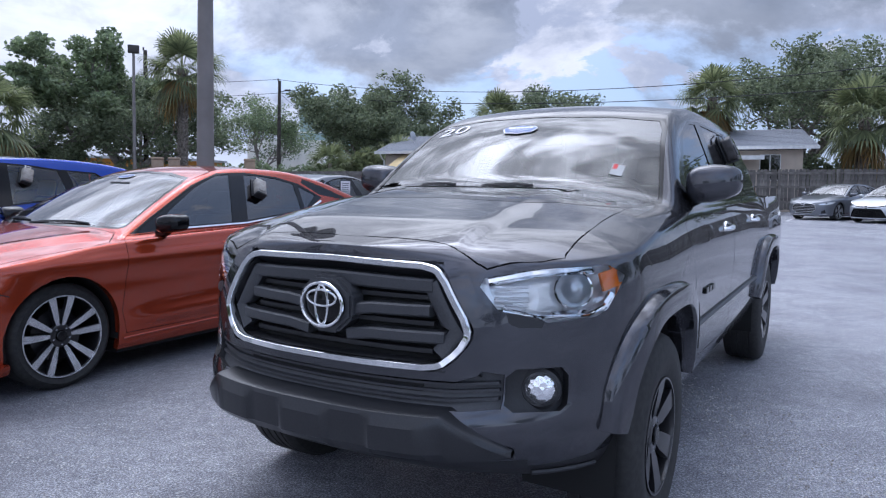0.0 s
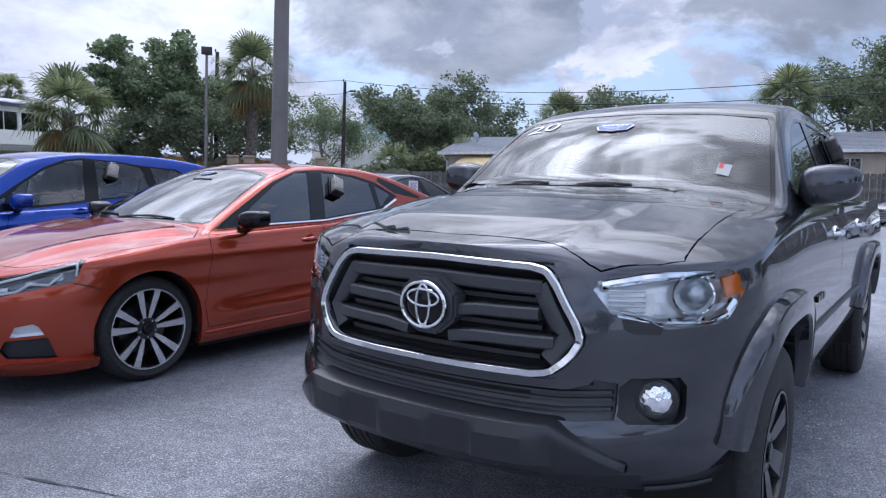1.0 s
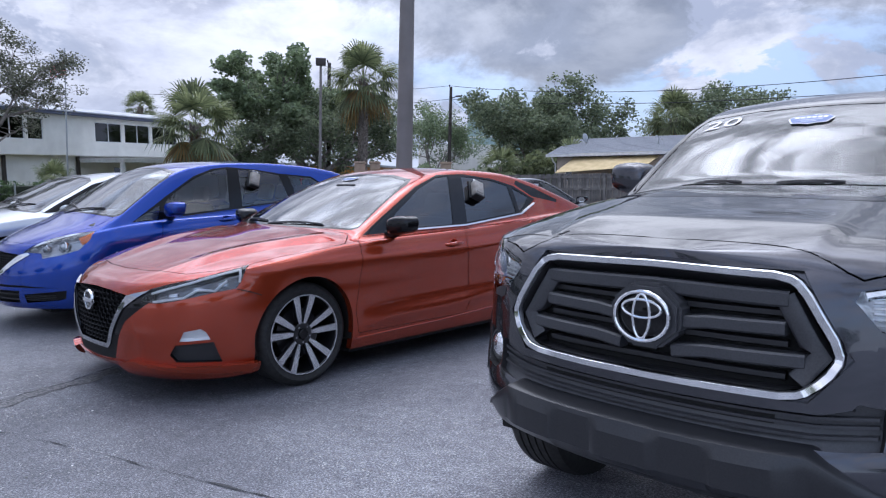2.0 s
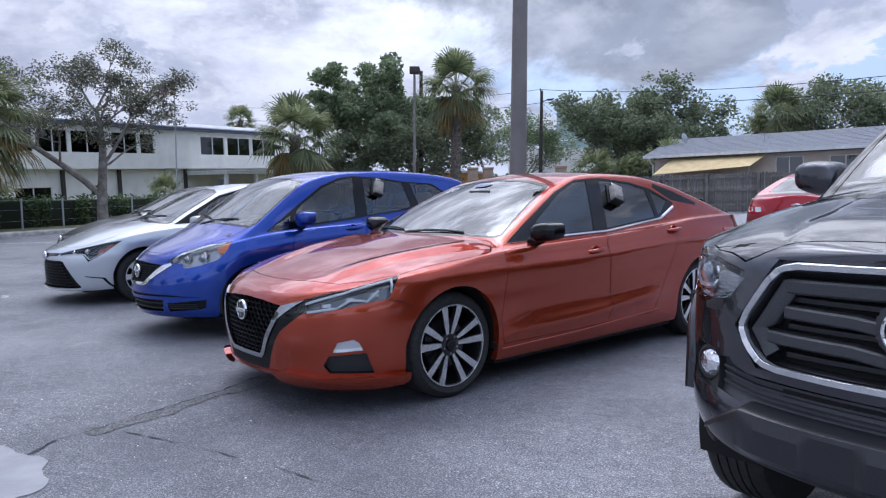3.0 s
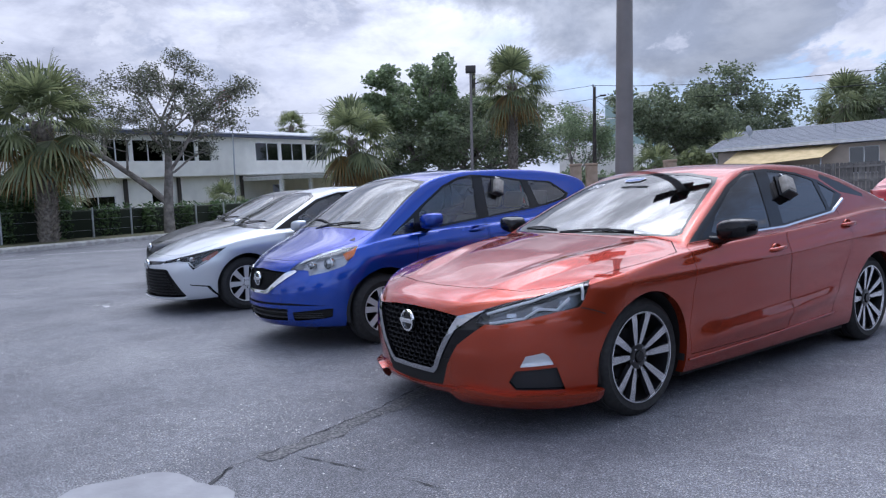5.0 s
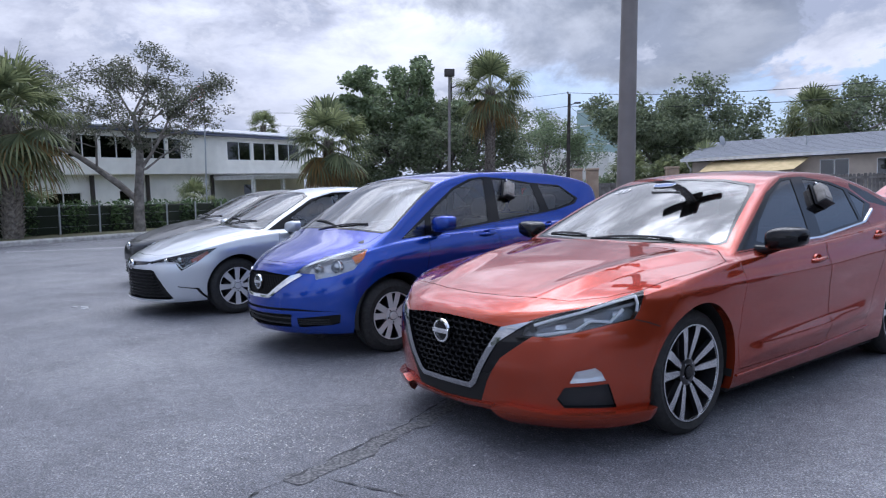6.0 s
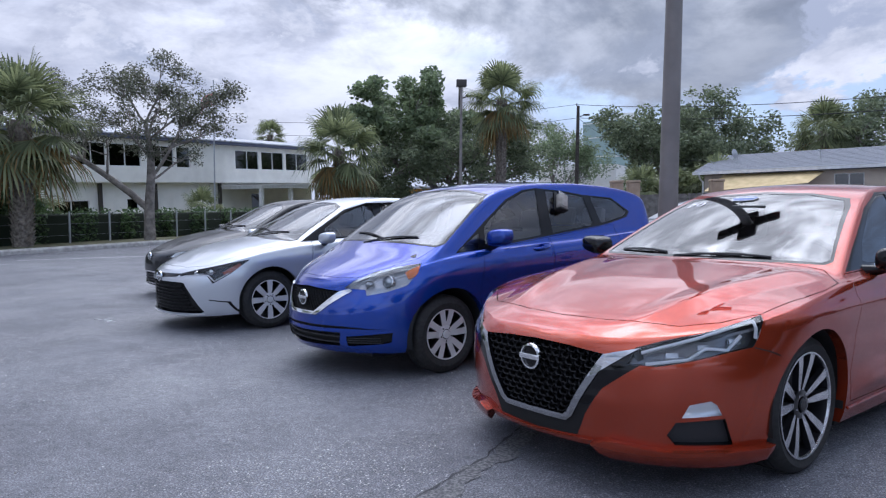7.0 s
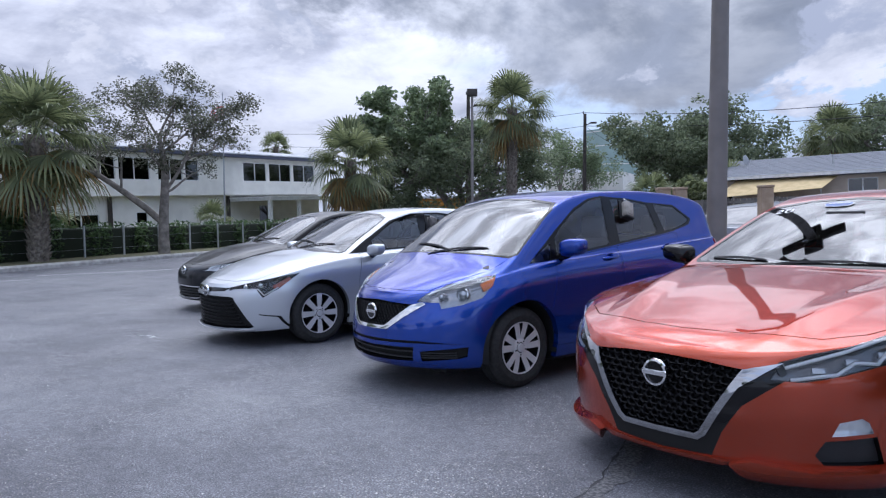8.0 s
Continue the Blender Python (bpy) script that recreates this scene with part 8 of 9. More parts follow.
def bungalow():
    """The long single-storey house behind the fence."""
    turn = math.degrees(math.atan2(-0.235, 0.972))
    m = pose(-6.2, 42.2, 0, 0, 0, turn) @ pose(0, 0, 0, 0, -0.72, 0)
    root = thing("house", m, "long cream bungalow with a grey shingle gable roof", "house")
    holes = [(6.75, 8.05, 1.35, 2.65), (9.2, 10.6, 1.4, 2.6), (12.5, 13.8, 1.4, 2.6), (20.75, 21.75, 1.3, 2.62), (0.95, 1.35, 1.5, 2.5)]
    wall_with_holes(root, 0.45, 22.75, -0.4, 2.82, 0.5, 0.2, holes, cream, "front_wall")
    for a, b, z0, z1 in holes:
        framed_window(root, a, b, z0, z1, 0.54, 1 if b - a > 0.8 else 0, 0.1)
    for x in (0.45, 22.55):
        b = bmesh.new()
        prism(b, [(0.71, -0.4), (8.7, -0.4), (8.7, 2.9), (4.7, 3.95), (0.71, 2.9)], x, x + 0.2, "yz")
        part("gable_wall", b, cream, root, smooth=False)
    b = bmesh.new()
    prism(b, [(0.0, 2.93), (0.0, 3.02), (4.65, 4.14), (9.3, 3.02), (9.3, 2.93), (4.65, 4.03)], 0.0, 23.37, "yz")
    part("roof", b, shingle, root, smooth=False)
    # courses of shingles, proud of one another
    for i in range(13):
        b = bmesh.new()
        y0 = 0.02 + i * 0.355
        z0 = 3.02 + y0 * 0.2409
        prism(b, [(y0, z0 + 0.003), (y0, z0 + 0.018), (y0 + 0.36, z0 + 0.36 * 0.2409 + 0.006), (y0 + 0.36, z0 + 0.36 * 0.2409 + 0.001)], 0.02, 23.35, "yz")
        part("shingle_course", b, shingle, root, smooth=False)
    b = bmesh.new()
    box(b, -0.03, 23.4, -0.045, -0.003, 2.86, 3.03)
    part("fascia_board", b, trim_white, root, smooth=False)
    b = bmesh.new()
    sweep(b, [(0.3, 0.05, 2.82), (0.3, 0.3, 2.6), (0.38, 0.44, 2.5), (0.38, 0.44, 0.0)], 0.045, 8)
    part("downpipe", b, trim_white, root)
    b = bmesh.new()
    v = [b.verts.new(p) for p in ((1.5, 0.45, 2.80), (6.35, 0.45, 2.80), (5.9, -1.2, 2.18), (0.95, -1.2, 1.92))]
    f = b.faces.new(v)
    r = bmesh.ops.extrude_face_region(b, geom=[f])
    bmesh.ops.translate(b, vec=(0, 0, 0.02), verts=[g for g in r["geom"] if isinstance(g, bmesh.types.BMVert)])
    part("awning", finish(b), canvas, root, "yellow canvas awning", smooth=False)
    b = bmesh.new()
    for x, z in ((1.0, 1.92), (5.85, 2.16)):
        tube(b, (x, -1.15, -0.3), (x, -1.15, z), 0.03, n=8)
    part("awning_post", b, galv, root)
    b = bmesh.new()
    box(b, 18.2, 20.7, -1.6, 0.45, 2.36, 2.46)
    box(b, 18.2, 20.7, -1.62, -1.604, 2.30, 2.50)
    part("side_porch_roof", b, trim_white, root, smooth=False)
    b = bmesh.new()
    tube(b, (5.9, 1.9, 3.4), (5.9, 1.9, 3.95), 0.035, n=8)
    tube(b, (5.9, 1.9, 3.9), (5.75, 1.9, 3.98), 0.035, n=8)
    part("vent_pipe", b, galv, root)
    for x, y, z in ((1.6, 2.4, 3.6), (22.6, 3.6, 3.9)):
        b = bmesh.new()
        tube(b, (x, y, z - 0.05), (x, y, z + 0.35), 0.025, n=8)
        lathe(b, [(0.001, 0.0), (0.15, 0.02), (0.27, 0.06), (0.27, 0.07), (0.15, 0.03), (0.001, 0.01)], 24, "y")
        for q in list(b.verts)[-24 * 6:]:
            p = Matrix.Rotation(radians(-30), 4, "X") @ Matrix.Rotation(radians(70), 4, "Z") @ q.co
            q.co = p + Vector((x, y - 0.1, z + 0.45))
        sweep(b, [(x + 0.1, y - 0.2, z + 0.3), (x + 0.35, y - 0.5, z + 0.45)], 0.015, 6)
        part("satellite_dish", finish(b), galv, root)
    return root


bungalow()


def fence():
    turn = math.degrees(math.atan2(-0.235, 0.972))
    m = pose(-12.0, 40.45, -0.08, 0, 0, turn) @ pose(0, 0, 0, 0, -0.62, 0)
    root = thing("wooden_fence", m, "weathered grey wooden privacy fence with posts and rails", "fence")
    for x in range(0, 46, 2):
        b = bmesh.new()
        box(b, x * 1.2 - 0.06, x * 1.2 + 0.06, -0.10, 0.02, -0.2, 1.86)
        part("post", b, old_wood, root, smooth=False)
    for z in (0.35, 1.05, 1.68):
        b = bmesh.new()
        box(b, -0.5, 54.5, -0.03, 0.015, z - 0.05, z + 0.05)
        part("rail", b, old_wood, root, smooth=False)
    b = bmesh.new()
    prism(b, [(-0.068, 0), (0.068, 0), (0.068, 1.80), (0.04, 1.86), (-0.04, 1.86), (-0.068, 1.80)], 0.02, 0.04)
    me = bpy.data.meshes.new("picket")
    b.to_mesh(me)
    b.free()
    me.materials.append(picket_wood)
    rng = np.random.default_rng(4)
    for i in range(298):
        ob = new("picket", me)
        ob.parent = root
        ob.matrix_basis = pose(6.0 + i * 0.15, 0.004 * rng.normal(), 0.012 * rng.normal(), 0, 0.4 * rng.normal(), 0)
    for x0, x1 in ((-0.5, 5.9), (50.8, 54.5)):
        b = bmesh.new()
        box(b, x0, x1, 0.02, 0.04, 0, 1.84)
        part("end_panel", b, old_wood, root, smooth=False)


picket_wood = noisy(principled("weathered picket", (0.17, 0.155, 0.14), 0.9), 3, (0.10, 0.092, 0.085), (0.22, 0.205, 0.185), bump=0.3, bump_scale=50)
info = node(picket_wood, "ShaderNodeObjectInfo")
pick_mix = picket_wood.node_tree.nodes.new("ShaderNodeMix")
pick_mix.data_type, pick_mix.blend_type = "RGBA", "MULTIPLY"
pick_mix.inputs[0].default_value = 1.0
tone = node(picket_wood, "ShaderNodeMapRange")
tone.inputs["To Min"].default_value, tone.inputs["To Max"].default_value = 0.65, 1.15
wire(picket_wood, info.outputs["Random"], tone.inputs["Value"])
base_link = picket_wood.node_tree.nodes["Principled BSDF"].inputs["Base Color"].links[0].from_socket
wire(picket_wood, base_link, pick_mix.inputs[6])
wire(picket_wood, tone.outputs["Result"], pick_mix.inputs[7])
wire(picket_wood, pick_mix.outputs[2], picket_wood.node_tree.nodes["Principled BSDF"].inputs["Base Color"])
fence()


def flood_head(parent, x, y, z, turn, name="lamp_head", half=0.08):
    b = bmesh.new()
    box(b, -0.25, 0.25, -0.18, 0.18, -half, half, 0.02, pose(x, y, z, 0, 0, turn))
    box(b, -0.2, 0.2, -0.14, 0.14, -half - 0.008, -half - 0.002, 0.0, pose(x, y, z, 0, 0, turn))
    return part(name, b, metal_dark, parent)


# the tall pole between the parked rows, ringed by wooden bollards
lot_pole = thing("lamp_post", lean_pose(-3.95, 10.31), "tall tapering grey-brown steel lamp post", "lamp post")
b = bmesh.new()
lathe(b, [(0.17, 0.0), (0.17, 0.5), (0.128, 0.52), (0.118, 1.6), (0.098, 4.5), (0.09, 5.95), (0.0, 5.95)], 28, "z")
part("pole", finish(b), pole_paint, lot_pole)
b = bmesh.new()
tube(b, (-0.3, 0, 5.85), (0.3, 0, 5.85), 0.04)
tube(b, (0, -0.3, 5.85), (0, 0.3, 5.85), 0.04)
part("arm", b, pole_paint, lot_pole)
for hx, hy in ((-0.38, 0), (0.38, 0), (0, -0.38), (0, 0.38)):
    flood_head(lot_pole, hx, hy, 5.85, 0 if hx else 90)
for x, y in ((-4.55, 10.18), (-4.36, 10.29), (-3.37, 10.56)):
    bol = thing("bollard", pose(x, y, 0, 0, 0, 20), "square sun-bleached wooden bollard post", "bollard", "bollards round the lamp post")
    b = bmesh.new()
    box(b, -0.075, 0.075, -0.075, 0.075, -0.1, 1.58, 0.008)
    part("post", b, post_wood, bol, smooth=False)
    b = bmesh.new()
    box(b, -0.082, 0.082, -0.082, 0.082, 1.582, 1.615, 0.008)
    part("cap", b, post_wood, bol, smooth=False)

street_pole = thing("street_lamp", lean_pose(-16.5, 33.75), "slim dark pole with a box lamp head", "street lamp")
b = bmesh.new()
lathe(b, [(0.09, 0.0), (0.075, 3.5), (0.06, 7.1), (0.0, 7.1)], 14, "z")
part("pole", finish(b), pole_paint, street_pole)
flood_head(street_pole, 0, 0, 7.3, 25, half=0.17)


def utility_pole(x, y, h, r, label):
    root = thing("utility_pole", lean_pose(x, y), label, "utility pole")
    b = bmesh.new()
    lathe(b, [(r * 1.25, -0.2), (r, h * 0.5), (r * 0.8, h), (0.0, h)], 12, "z")
    part("pole", finish(b), pole_wood, root)
    b = bmesh.new()
    tube(b, (0, 0, h - 0.9), (0.55, -0.1, h - 0.75), 0.04, n=8)
    box(b, 0.45, 0.95, -0.18, -0.02, h - 0.82, h - 0.68, 0.03)
    part("arm", b, metal_dark, root)
    b = bmesh.new()
    tube(b, (-0.12, 0, h), (-0.12, 0, h + 0.18), 0.05, n=8)
    part("insulator", b, metal_dark, root)
    return root


utility_pole(-16.3, 57.4, 9.1, 0.15, "dark wooden utility pole with cables")
utility_pole(-20.9, 44.2, 9.1, 0.14, "wooden utility pole with a short lamp arm")
utility_pole(31.5, 24.4, 8.2, 0.15, "wooden utility pole at the far end of the cables")


def hang(name, a, b_, sag, r, label):
    a, b_ = Vector(a), Vector(b_)
    b = bmesh.new()
    sweep(b, [a.lerp(b_, i / 24) - Vector((0, 0, 4 * sag * (i / 24) * (1 - i / 24))) for i in range(25)], r, 5)
    ob = part(name, b, cable, None)
    tagged(ob, label, "cable")


top = lean_pose(-16.3, 57.4) @ Vector((-0.12, 0, 9.2))
low = lean_pose(-16.3, 57.4) @ Vector((0, 0, 8.15))
far = lean_pose(31.5, 24.4)
hang("power_cable", top, far @ Vector((0, 0, 8.1)), 2.1, 0.02, "black power cable slung between poles")
hang("power_cable", low, far @ Vector((0, 0, 6.7)), 1.6, 0.022, "black power cable slung between poles")
hang("power_cable", top, (-46, 58, 9.5), 0.5, 0.017, "black power cable slung between poles")
hang("power_cable", low, (-46, 58, 8.3), 0.6, 0.017, "black power cable slung between poles")
hang("service_cable", low, (-6.0, 47, 3.9), 0.9, 0.014, "thin service cable running to the house")
hang("service_cable", lean_pose(-16.3, 57.4) @ Vector((0, 0, 6.3)), (0.2, 44.0, 3.9), 1.2, 0.014, "thin service cable running to the house")

# far pale green block and low roofs beyond
far_block = thing("green_building", lean_pose(-24.5, 109.0), "distant pale green faceted building", "building")
b = bmesh.new()
prism(b, [(-2.8, -2.0), (0.6, -4.0), (4.2, -3.2), (5.6, 2.0), (4.2, 6.0), (-2.8, 5.0)], 0, 13.4, "xy")
part("wall", finish(b), green_cladding, far_block, smooth=False)
for z in (5.5, 8.2, 10.9, 13.0):
    b = bmesh.new()
    prism(b, [(-2.86, -2.05), (0.6, -4.08), (4.25, -3.26), (5.68, 2.0), (4.2, 6.05), (-2.86, 5.05)], z, z + 0.12, "xy")
    part("band", finish(b), stucco, far_block, smooth=False)
b = bmesh.new()
box(b, 1.6, 4.4, -1.5, 4.0, 13.4, 14.6)
part("roof_house", b, stucco, far_block, smooth=False)
shed = thing("white_building", lean_pose(-18.5, 70.0), "distant low white flat-roofed building", "building")
b = bmesh.new()
box(b, -4.5, 3.0, 0, 8, 0, 5.2)
part("wall", b, stucco, shed, smooth=False)
b = bmesh.new()
box(b, -1.2, -0.2, 1, 2, 5.2, 6.4, 0.03)
part("roof_unit", b, metal_dark, shed, smooth=False)
shop = thing("orange_building", lean_pose(-31.5, 60.0), "distant low orange-walled building", "building")
b = bmesh.new()
box(b, -2.5, 7.5, 0, 6, 0, 2.9)
part("wall", b, principled("orange wall paint", (0.52, 0.24, 0.05), 0.8), shop, smooth=False)
b = bmesh.new()
box(b, -2.8, 7.8, -0.3, 6.3, 2.9, 3.1)
part("roof", b, roof_metal, shop, smooth=False)

# flag by the office
flag_red = principled("faded red cloth", (0.50, 0.12, 0.13), 0.8)
flag = thing("flag_pole", lean_pose(-31.35, 33.05), "white flagpole with a red and white striped flag", "flag")
b = bmesh.new()
tube(b, (0, 0, -0.1), (0, 0, 8.5), 0.05, 0.03, 10)
part("pole", b, galv, flag)
rng = np.random.default_rng(9)
for k in range(7):
    b = bmesh.new()
    rows = []
    for i in range(13):
        q = i / 12
        y = -1.05 * q
        zz = 7.75 - 0.62 * q * q
        x = 0.10 * math.sin(6 * q + 0.4)
        rows.append((b.verts.new((x, y, zz - 0.095 * k)), b.verts.new((x + 0.01, y, zz - 0.095 * (k + 1)))))
    for p, q in zip(rows, rows[1:]):
        b.faces.new((p[0], q[0], q[1], p[1]))
    r = bmesh.ops.extrude_face_region(b, geom=b.faces[:])
    bmesh.ops.translate(b, vec=(0.012, 0, 0), verts=[g for g in r["geom"] if isinstance(g, bmesh.types.BMVert)])
    part("stripe", finish(b), flag_red if k % 2 == 0 else white_print, flag)

# hedge behind a low post-and-wire fence
hedge = thing("hedge", pose(-25.9, 22.0, 0, 0, 0, 92), "clipped dark green hedge along the lot", "hedge")
spots = [(x * 0.55, 0.25 * math.sin(x * 1.7), z, 0.42) for x in range(-24, 26) for z in (0.3, 0.68, 0.98)]
leaves("foliage", hedge, spots, 27000, 0.13, hedge_leaf, 50, 0.9)
# near-black box among the leaves: the hedge's inner shade put into colour
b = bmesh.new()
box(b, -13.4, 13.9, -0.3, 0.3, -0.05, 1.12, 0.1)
part("hedge_shade", b, principled("painted hedge shade", (0.012, 0.018, 0.008), 0.95), hedge)
wire_fence = thing("wire_fence", pose(-25.1, 22.0, 0, 0, 0, 92), "low steel post-and-wire fence before the hedge", "fence")
for i in range(-7, 8):
    b = bmesh.new()
    tube(b, (i * 1.75, 0, -0.1), (i * 1.75, 0, 1.22), 0.035, n=8)
    part("post", b, galv, wire_fence)
for z in (0.4, 0.8, 1.15):
    b = bmesh.new()
    tube(b, (-12.4, 0, z), (12.4, 0, z), 0.003, n=5)
    part("wire", b, galv, wire_fence)


# ---- ground: worn asphalt, seams, a concrete patch, kerb, verge and lines ----
def asphalt_nodes(m):
    b = m.node_tree.nodes["Principled BSDF"]
    nt = m.node_tree
    co = nt.nodes.new("ShaderNodeTexCoord").outputs["Object"]

    def nz(scale, detail=5.0, rough=0.6):
        n = node(m, "ShaderNodeTexNoise", Scale=scale, Detail=detail, Roughness=rough)
        wire(m, co, n.inputs["Vector"])
        return n.outputs["Fac"]

    def ramp(v, stops):
        r = nt.nodes.new("ShaderNodeValToRGB")
        while len(r.color_ramp.elements) < len(stops):
            r.color_ramp.elements.new(0.5)
        for e, (p, c) in zip(r.color_ramp.elements, stops):
            e.position, e.color = p, (*c, 1)
        wire(m, v, r.inputs[0])
        return r.outputs[0]

    def mix(f, a, c, kind="MIX"):
        n = nt.nodes.new("ShaderNodeMix")
        n.data_type, n.blend_type = "RGBA", kind
        for s, k in ((f, 0), (a, 6), (c, 7)):
            if isinstance(s, (float, tuple)):
                n.inputs[k].default_value = s
            else:
                wire(m, s, n.inputs[k])
        return n.outputs[2]

    wide = ramp(nz(0.35, 6.0), [(0.32, (0.088, 0.089, 0.102)), (0.52, (0.130, 0.132, 0.147)), (0.72, (0.172, 0.174, 0.188))])
    patch_ = ramp(nz(1.7, 8.0, 0.7), [(0.35, (0.72, 0.72, 0.74)), (0.65, (1.16, 1.16, 1.15))])
    col = mix(1.0, wide, patch_, "MULTIPLY")
    grain = ramp(nz(95.0, 4.0, 0.8), [(0.32, (0.22, 0.22, 0.23)), (0.5, (0.95, 0.95, 0.95)), (0.66, (3.0, 3.0, 2.95))])
    col = mix(1.0, col, grain, "MULTIPLY")
    blotch = ramp(nz(16.0, 5.0, 0.7), [(0.35, (0.72, 0.72, 0.73)), (0.65, (1.26, 1.26, 1.24))])
    col = mix(0.9, col, blotch, "MULTIPLY")
    # brighter light towards +x painted into the asphalt as a paler colour
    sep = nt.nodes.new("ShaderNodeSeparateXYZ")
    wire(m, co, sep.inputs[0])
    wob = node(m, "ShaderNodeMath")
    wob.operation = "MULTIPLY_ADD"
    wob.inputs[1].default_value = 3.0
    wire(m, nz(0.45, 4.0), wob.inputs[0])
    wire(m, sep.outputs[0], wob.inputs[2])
    lit_end = node(m, "ShaderNodeMapRange")
    lit_end.interpolation_type = "SMOOTHSTEP"
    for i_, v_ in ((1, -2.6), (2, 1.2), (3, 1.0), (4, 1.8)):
        lit_end.inputs[i_].default_value = v_
    wire(m, wob.outputs[0], lit_end.inputs[0])
    col = mix(1.0, col, lit_end.outputs[0], "MULTIPLY")
    # bare pale stones, in drifts
    vor = node(m, "ShaderNodeTexVoronoi", Scale=58.0)
    wire(m, co, vor.inputs["Vector"])
    stone = ramp(vor.outputs["Distance"], [(0.20, (1, 1, 1)), (0.34, (0, 0, 0))])
    drift = ramp(nz(0.9, 4.0), [(0.44, (0.10, 0.10, 0.10)), (0.58, (1, 1, 1))])
    sel = ramp(nz(19.0, 2.0), [(0.42, (0, 0, 0)), (0.50, (1, 1, 1))])
    f = mix(1.0, mix(1.0, stone, drift, "MULTIPLY"), sel, "MULTIPLY")
    hue = ramp(vor.outputs["Color"], [(0.2, (0.22, 0.20, 0.18)), (0.5, (0.40, 0.38, 0.35)), (0.85, (0.66, 0.65, 0.63))])
    col = mix(f, col, hue)
    wire(m, col, b.inputs["Base Color"])
    mr = node(m, "ShaderNodeMapRange")
    mr.inputs["To Min"].default_value, mr.inputs["To Max"].default_value = 0.42, 0.72
    wire(m, nz(1.1, 6.0), mr.inputs["Value"])
    wire(m, mr.outputs["Result"], b.inputs["Roughness"])
    bp = node(m, "ShaderNodeBump", Strength=0.8, Distance=0.008)
    wire(m, nz(80.0, 4.0, 0.75), bp.inputs["Height"])
    wire(m, bp.outputs["Normal"], b.inputs["Normal"])


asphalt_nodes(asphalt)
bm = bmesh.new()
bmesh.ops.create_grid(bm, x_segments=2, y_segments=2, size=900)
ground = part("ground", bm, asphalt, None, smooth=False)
tagged(ground, "worn grey asphalt of a car lot", "ground", kind="structure")


def strip(name, pts, width, z, mat, label, seed=1, wobble=0.008, category="seam"):
    """A narrow flat run on the ground, with uneven edges."""
    rng = np.random.default_rng(seed)
    b = bmesh.new()
    fine = []
    for p, q in zip(pts, pts[1:]):
        n = max(2, int(math.dist(p, q) / 0.06))
        fine += [Vector(p).lerp(Vector(q), i / n) for i in range(n)]
    fine.append(Vector(pts[-1]))
    rows = []
    for i, p in enumerate(fine):
        d = (fine[min(i + 1, len(fine) - 1)] - fine[max(i - 1, 0)]).normalized()
        n = Vector((-d.y, d.x))
        w = width / 2
        rows.append((b.verts.new((*(p + n * (w + rng.normal() * wobble)), z)), b.verts.new((*(p - n * (w + rng.normal() * wobble)), z))))
    for p, q in zip(rows, rows[1:]):
        b.faces.new((p[0], p[1], q[1], q[0]))
    bmesh.ops.recalc_face_normals(b, faces=b.faces)
    ob = part(name, b, mat, None, smooth=False)
    tagged(ob, label, category, kind="structure")


tar = principled("dark open joint", (0.055, 0.055, 0.058), 0.9)
pale_edge = noisy(principled("ravelled asphalt edge", (0.16, 0.16, 0.17), 0.9), 60, (0.07, 0.07, 0.075), (0.24, 0.235, 0.23), low=0.4, high=0.7)
strip("seam_1", [(-4.33, 3.16), (-4.24, 3.65), (-4.15, 4.2), (-4.1, 5.4), (-4.0, 7.0)], 0.007, 0.004, tar, "open joint between two asphalt lays", 3)
strip("seam_edge_1", [(-4.26, 3.3), (-4.17, 3.75), (-4.07, 4.3), (-4.02, 5.4), (-3.92, 7.0)], 0.12, 0.0035, pale_edge, "ravelled edge along the joint", 4, 0.02)
strip("seam_2", [(-4.13, 3.40), (-3.6, 3.36), (-3.01, 3.27), (-2.68, 3.19), (-2.01, 3.07), (-1.0, 2.86)], 0.006, 0.004, tar, "fine crack across the asphalt", 5, 0.005)
strip("seam_3", [(-4.33, 3.16), (-4.22, 2.75), (-4.1, 2.2), (-4.0, 1.2)], 0.006, 0.004, tar, "open joint between two asphalt lays", 6)
rng = np.random.default_rng(12)
b = bmesh.new()
n = 56
ring = []
for i in range(n):
    a = 2 * math.pi * i / n
    r = 0.46 + 0.03 * math.sin(3 * a + 1) + 0.025 * math.sin(7 * a) + 0.006 * rng.normal()
    ring.append((-4.36 + r * 1.05 * math.cos(a), 2.58 + r * 0.9 * math.sin(a)))
prism(b, ring, -0.02, 0.006, "xy")
patch_mat = noisy(principled("smooth cement patch", (0.27, 0.27, 0.28), 0.7), 3, (0.21, 0.21, 0.222), (0.33, 0.33, 0.342), bump=0.15, bump_scale=50)
tagged(part("cement_patch", finish(b), patch_mat, None, smooth=False), "pale cement patch round a small cover", "patch", kind="structure")
b = bmesh.new()
lathe(b, [(0.0005, 0.0), (0.07, 0.0), (0.075, 0.004), (0.09, 0.004), (0.095, -0.01)], 28, "z")
bmesh.ops.translate(b, vec=(-4.42, 2.42, 0.008), verts=b.verts)
cover = part("valve_cover", finish(b), galv, None)
tagged(cover, "small round steel valve cover in the patch", "cover")
b = bmesh.new()
for i in range(3):
    box(b, -0.04, 0.04, -0.018, 0.018, 0, 0.01, 0.004, pose(-10.0 + 0.12 * i, 6.85 + 0.05 * math.sin(i * 2.1), 0, 8 * math.sin(i), 0, 40 * i))
tagged(part("litter", b, line_paint, None, smooth=False), "scrap of pale litter on the asphalt", "litter")

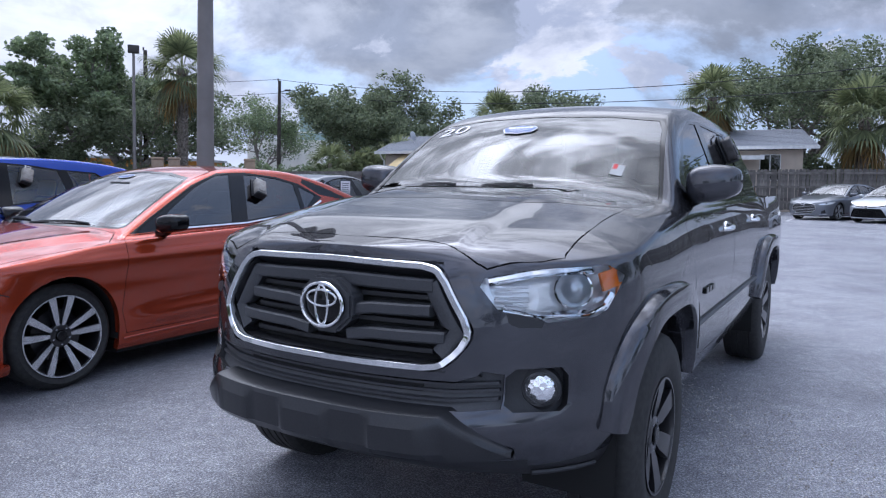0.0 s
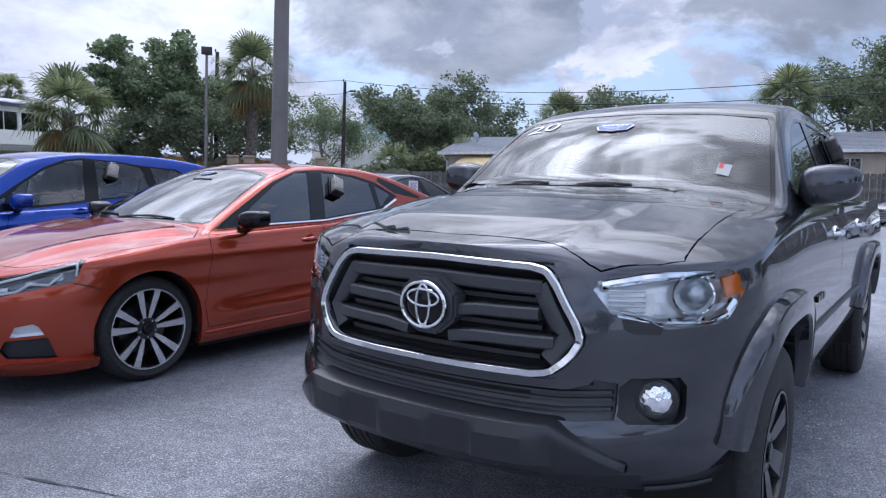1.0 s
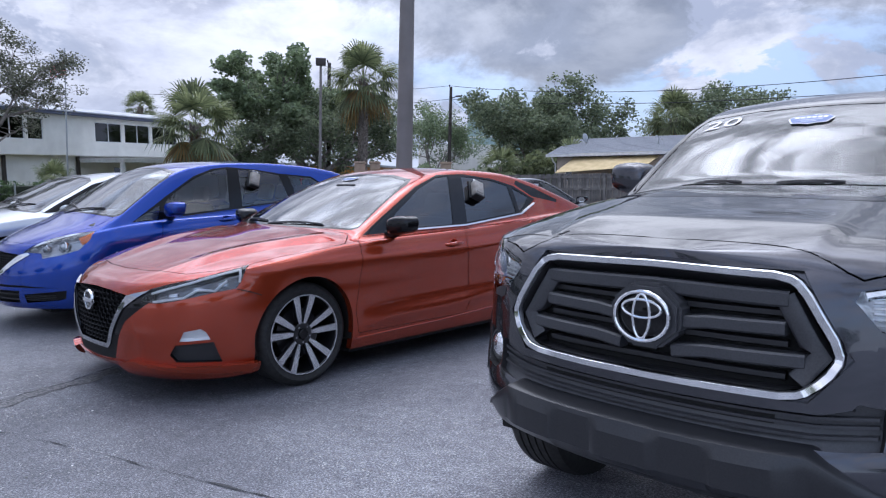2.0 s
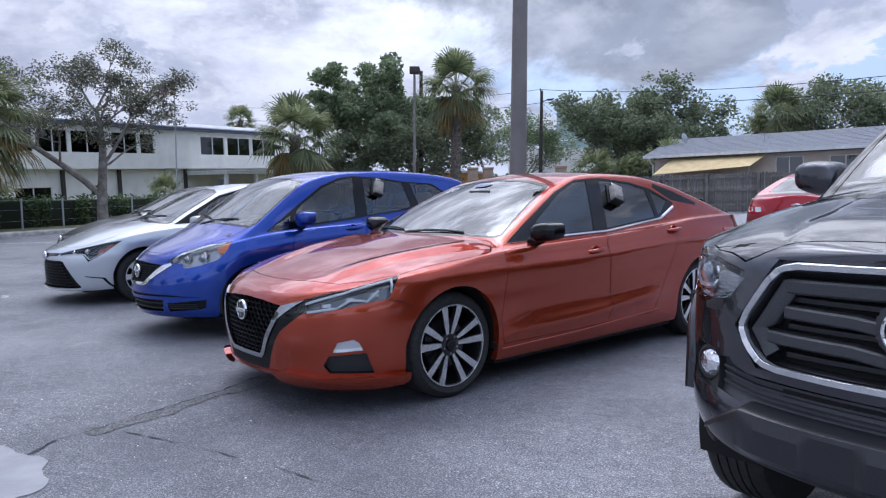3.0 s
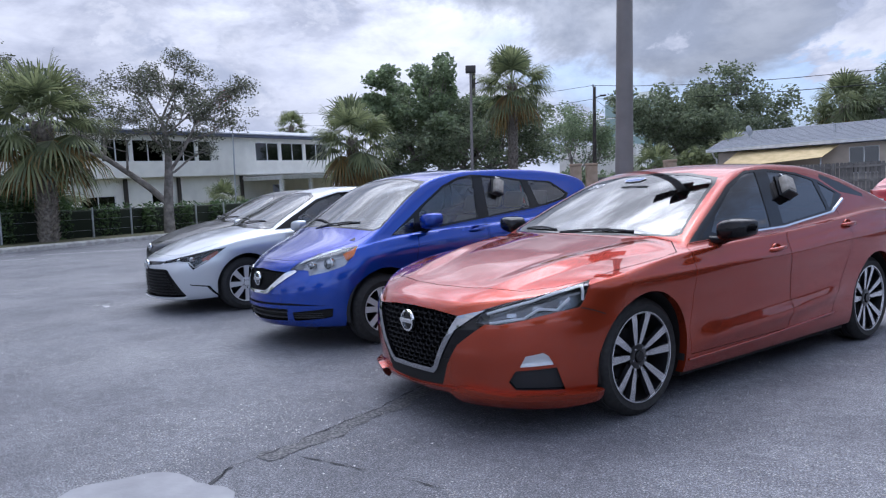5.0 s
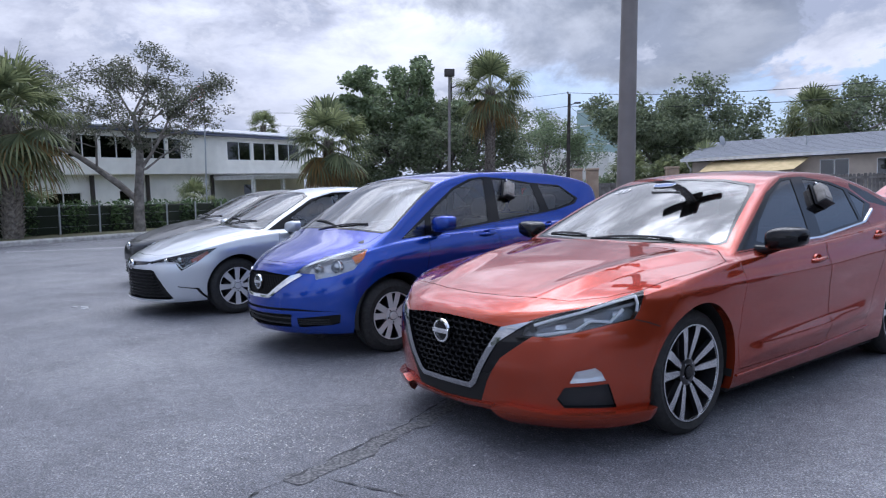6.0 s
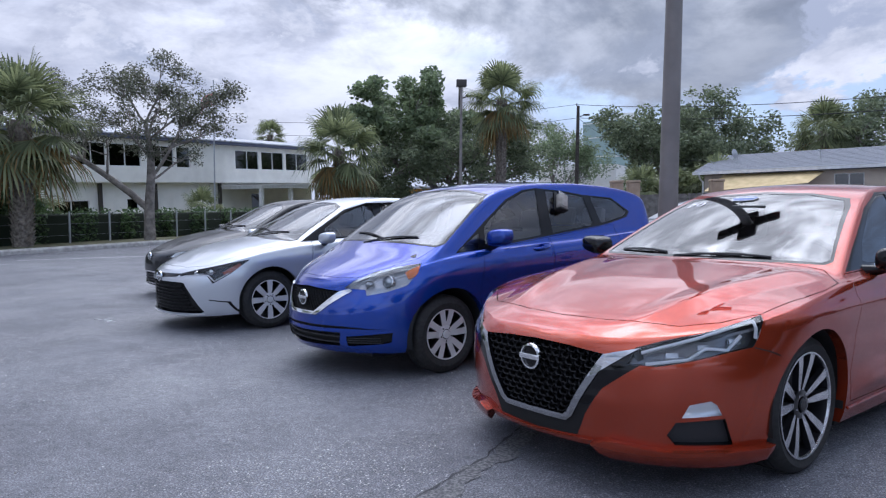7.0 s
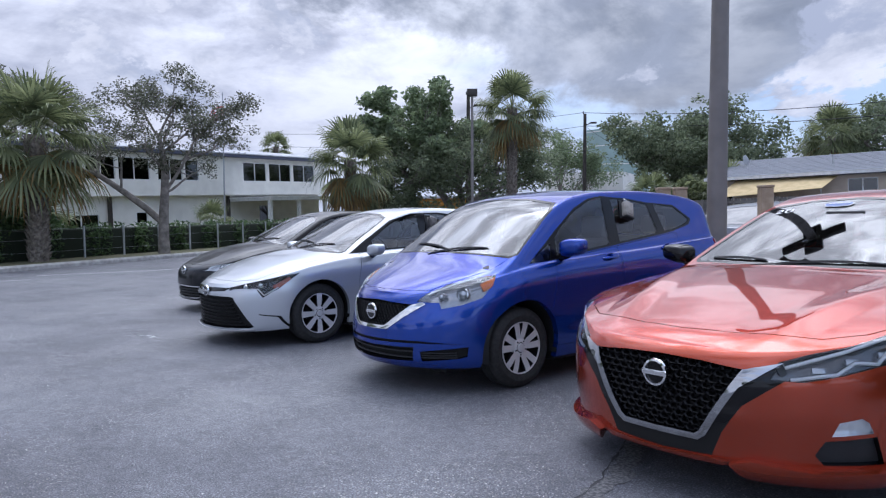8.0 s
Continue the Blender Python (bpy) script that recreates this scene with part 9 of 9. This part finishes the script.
# kerb and verge before the hedge
kerb = thing("kerb", pose(-22.6, 20.0, 0, 0, 0, 90), "pale concrete kerb edging the lot", "kerb", kind="structure")
b = bmesh.new()
prism(b, [(-0.02, -0.05), (0.30, -0.05), (0.30, 0.15), (0.06, 0.15), (0.0, 0.10)], -26, 40, "yz")
part("kerb_stone", b, concrete, kerb, smooth=False)
b = bmesh.new()
box(b, -26, 40, 0.305, 14.5, -0.05, 0.12)
part("verge", b, grass, kerb, smooth=False)
strip("line_1", [(-19.9, 8.0), (-19.9, 11.5), (-19.3, 12.3)], 0.12, 0.004, line_paint, "worn white parking line", 8, 0.006, "line")
strip("line_2", [(-20.3, 13.2), (-18.4, 15.3), (-17.5, 17.5)], 0.12, 0.004, line_paint, "worn white parking line", 9, 0.006, "line")
strip("line_3", [(11.3, 27.6), (13.9, 32.5)], 0.12, 0.004, line_paint, "worn white parking line", 10, 0.006, "line")
strip("line_4", [(13.8, 26.2), (16.5, 31.2)], 0.12, 0.004, line_paint, "worn white parking line", 11, 0.006, "line")


# loose grit strewn over the worn asphalt
rng = np.random.default_rng(77)
v, f = [], []
for i in range(5200):
    if i < 2600:
        x, y = rng.uniform(-9.0, 3.5), rng.uniform(0.9, 7.0)
        drift_ = math.sin(x * 1.3 + 0.7 * math.sin(y * 1.9)) + math.sin(y * 1.7 + x * 0.6)
    else:
        # a long drift beside the pickup's wheels
        k = rng.random()
        x, y, drift_ = 1.25 + 0.75 * k + rng.normal() * (0.16 + 0.22 * k), 5.2 - 3.4 * k + rng.normal() * 0.25, 1.0
    if drift_ < 0.9 * rng.random() - 0.3:
        continue
    r = 0.0025 + 0.0055 * rng.random() ** 2.5
    a = rng.random() * 6.28
    j = len(v)
    for k in range(4):
        e = r * (0.7 + 0.6 * rng.random())
        v.append((x + e * math.cos(a + k * 1.571), y + e * math.sin(a + k * 1.571), 0.004 + r * 0.2))
    v.append((x, y, 0.004 + r * (0.6 + 0.4 * rng.random())))
    v.append((x, y, 0.0))
    for k in range(4):
        f += [(j + k, j + (k + 1) % 4, j + 4), (j + (k + 1) % 4, j + k, j + 5)]
grit = bpy.data.meshes.new("grit")
grit.from_pydata(v, [], f)
grit_mat = principled("pale grit", (0.5, 0.48, 0.45), 0.7)
isl = grit_mat.node_tree.nodes.new("ShaderNodeNewGeometry")
tone = grit_mat.node_tree.nodes.new("ShaderNodeValToRGB")
tone.color_ramp.elements[0].color, tone.color_ramp.elements[1].color = (0.22, 0.20, 0.18, 1), (0.72, 0.71, 0.69, 1)
wire(grit_mat, isl.outputs["Random Per Island"], tone.inputs["Fac"])
wire(grit_mat, tone.outputs["Color"], grit_mat.node_tree.nodes["Principled BSDF"].inputs["Base Color"])
grit.materials.append(grit_mat)
tagged(new("grit", grit), "loose pale grit strewn over the asphalt", "grit", kind="stuff")
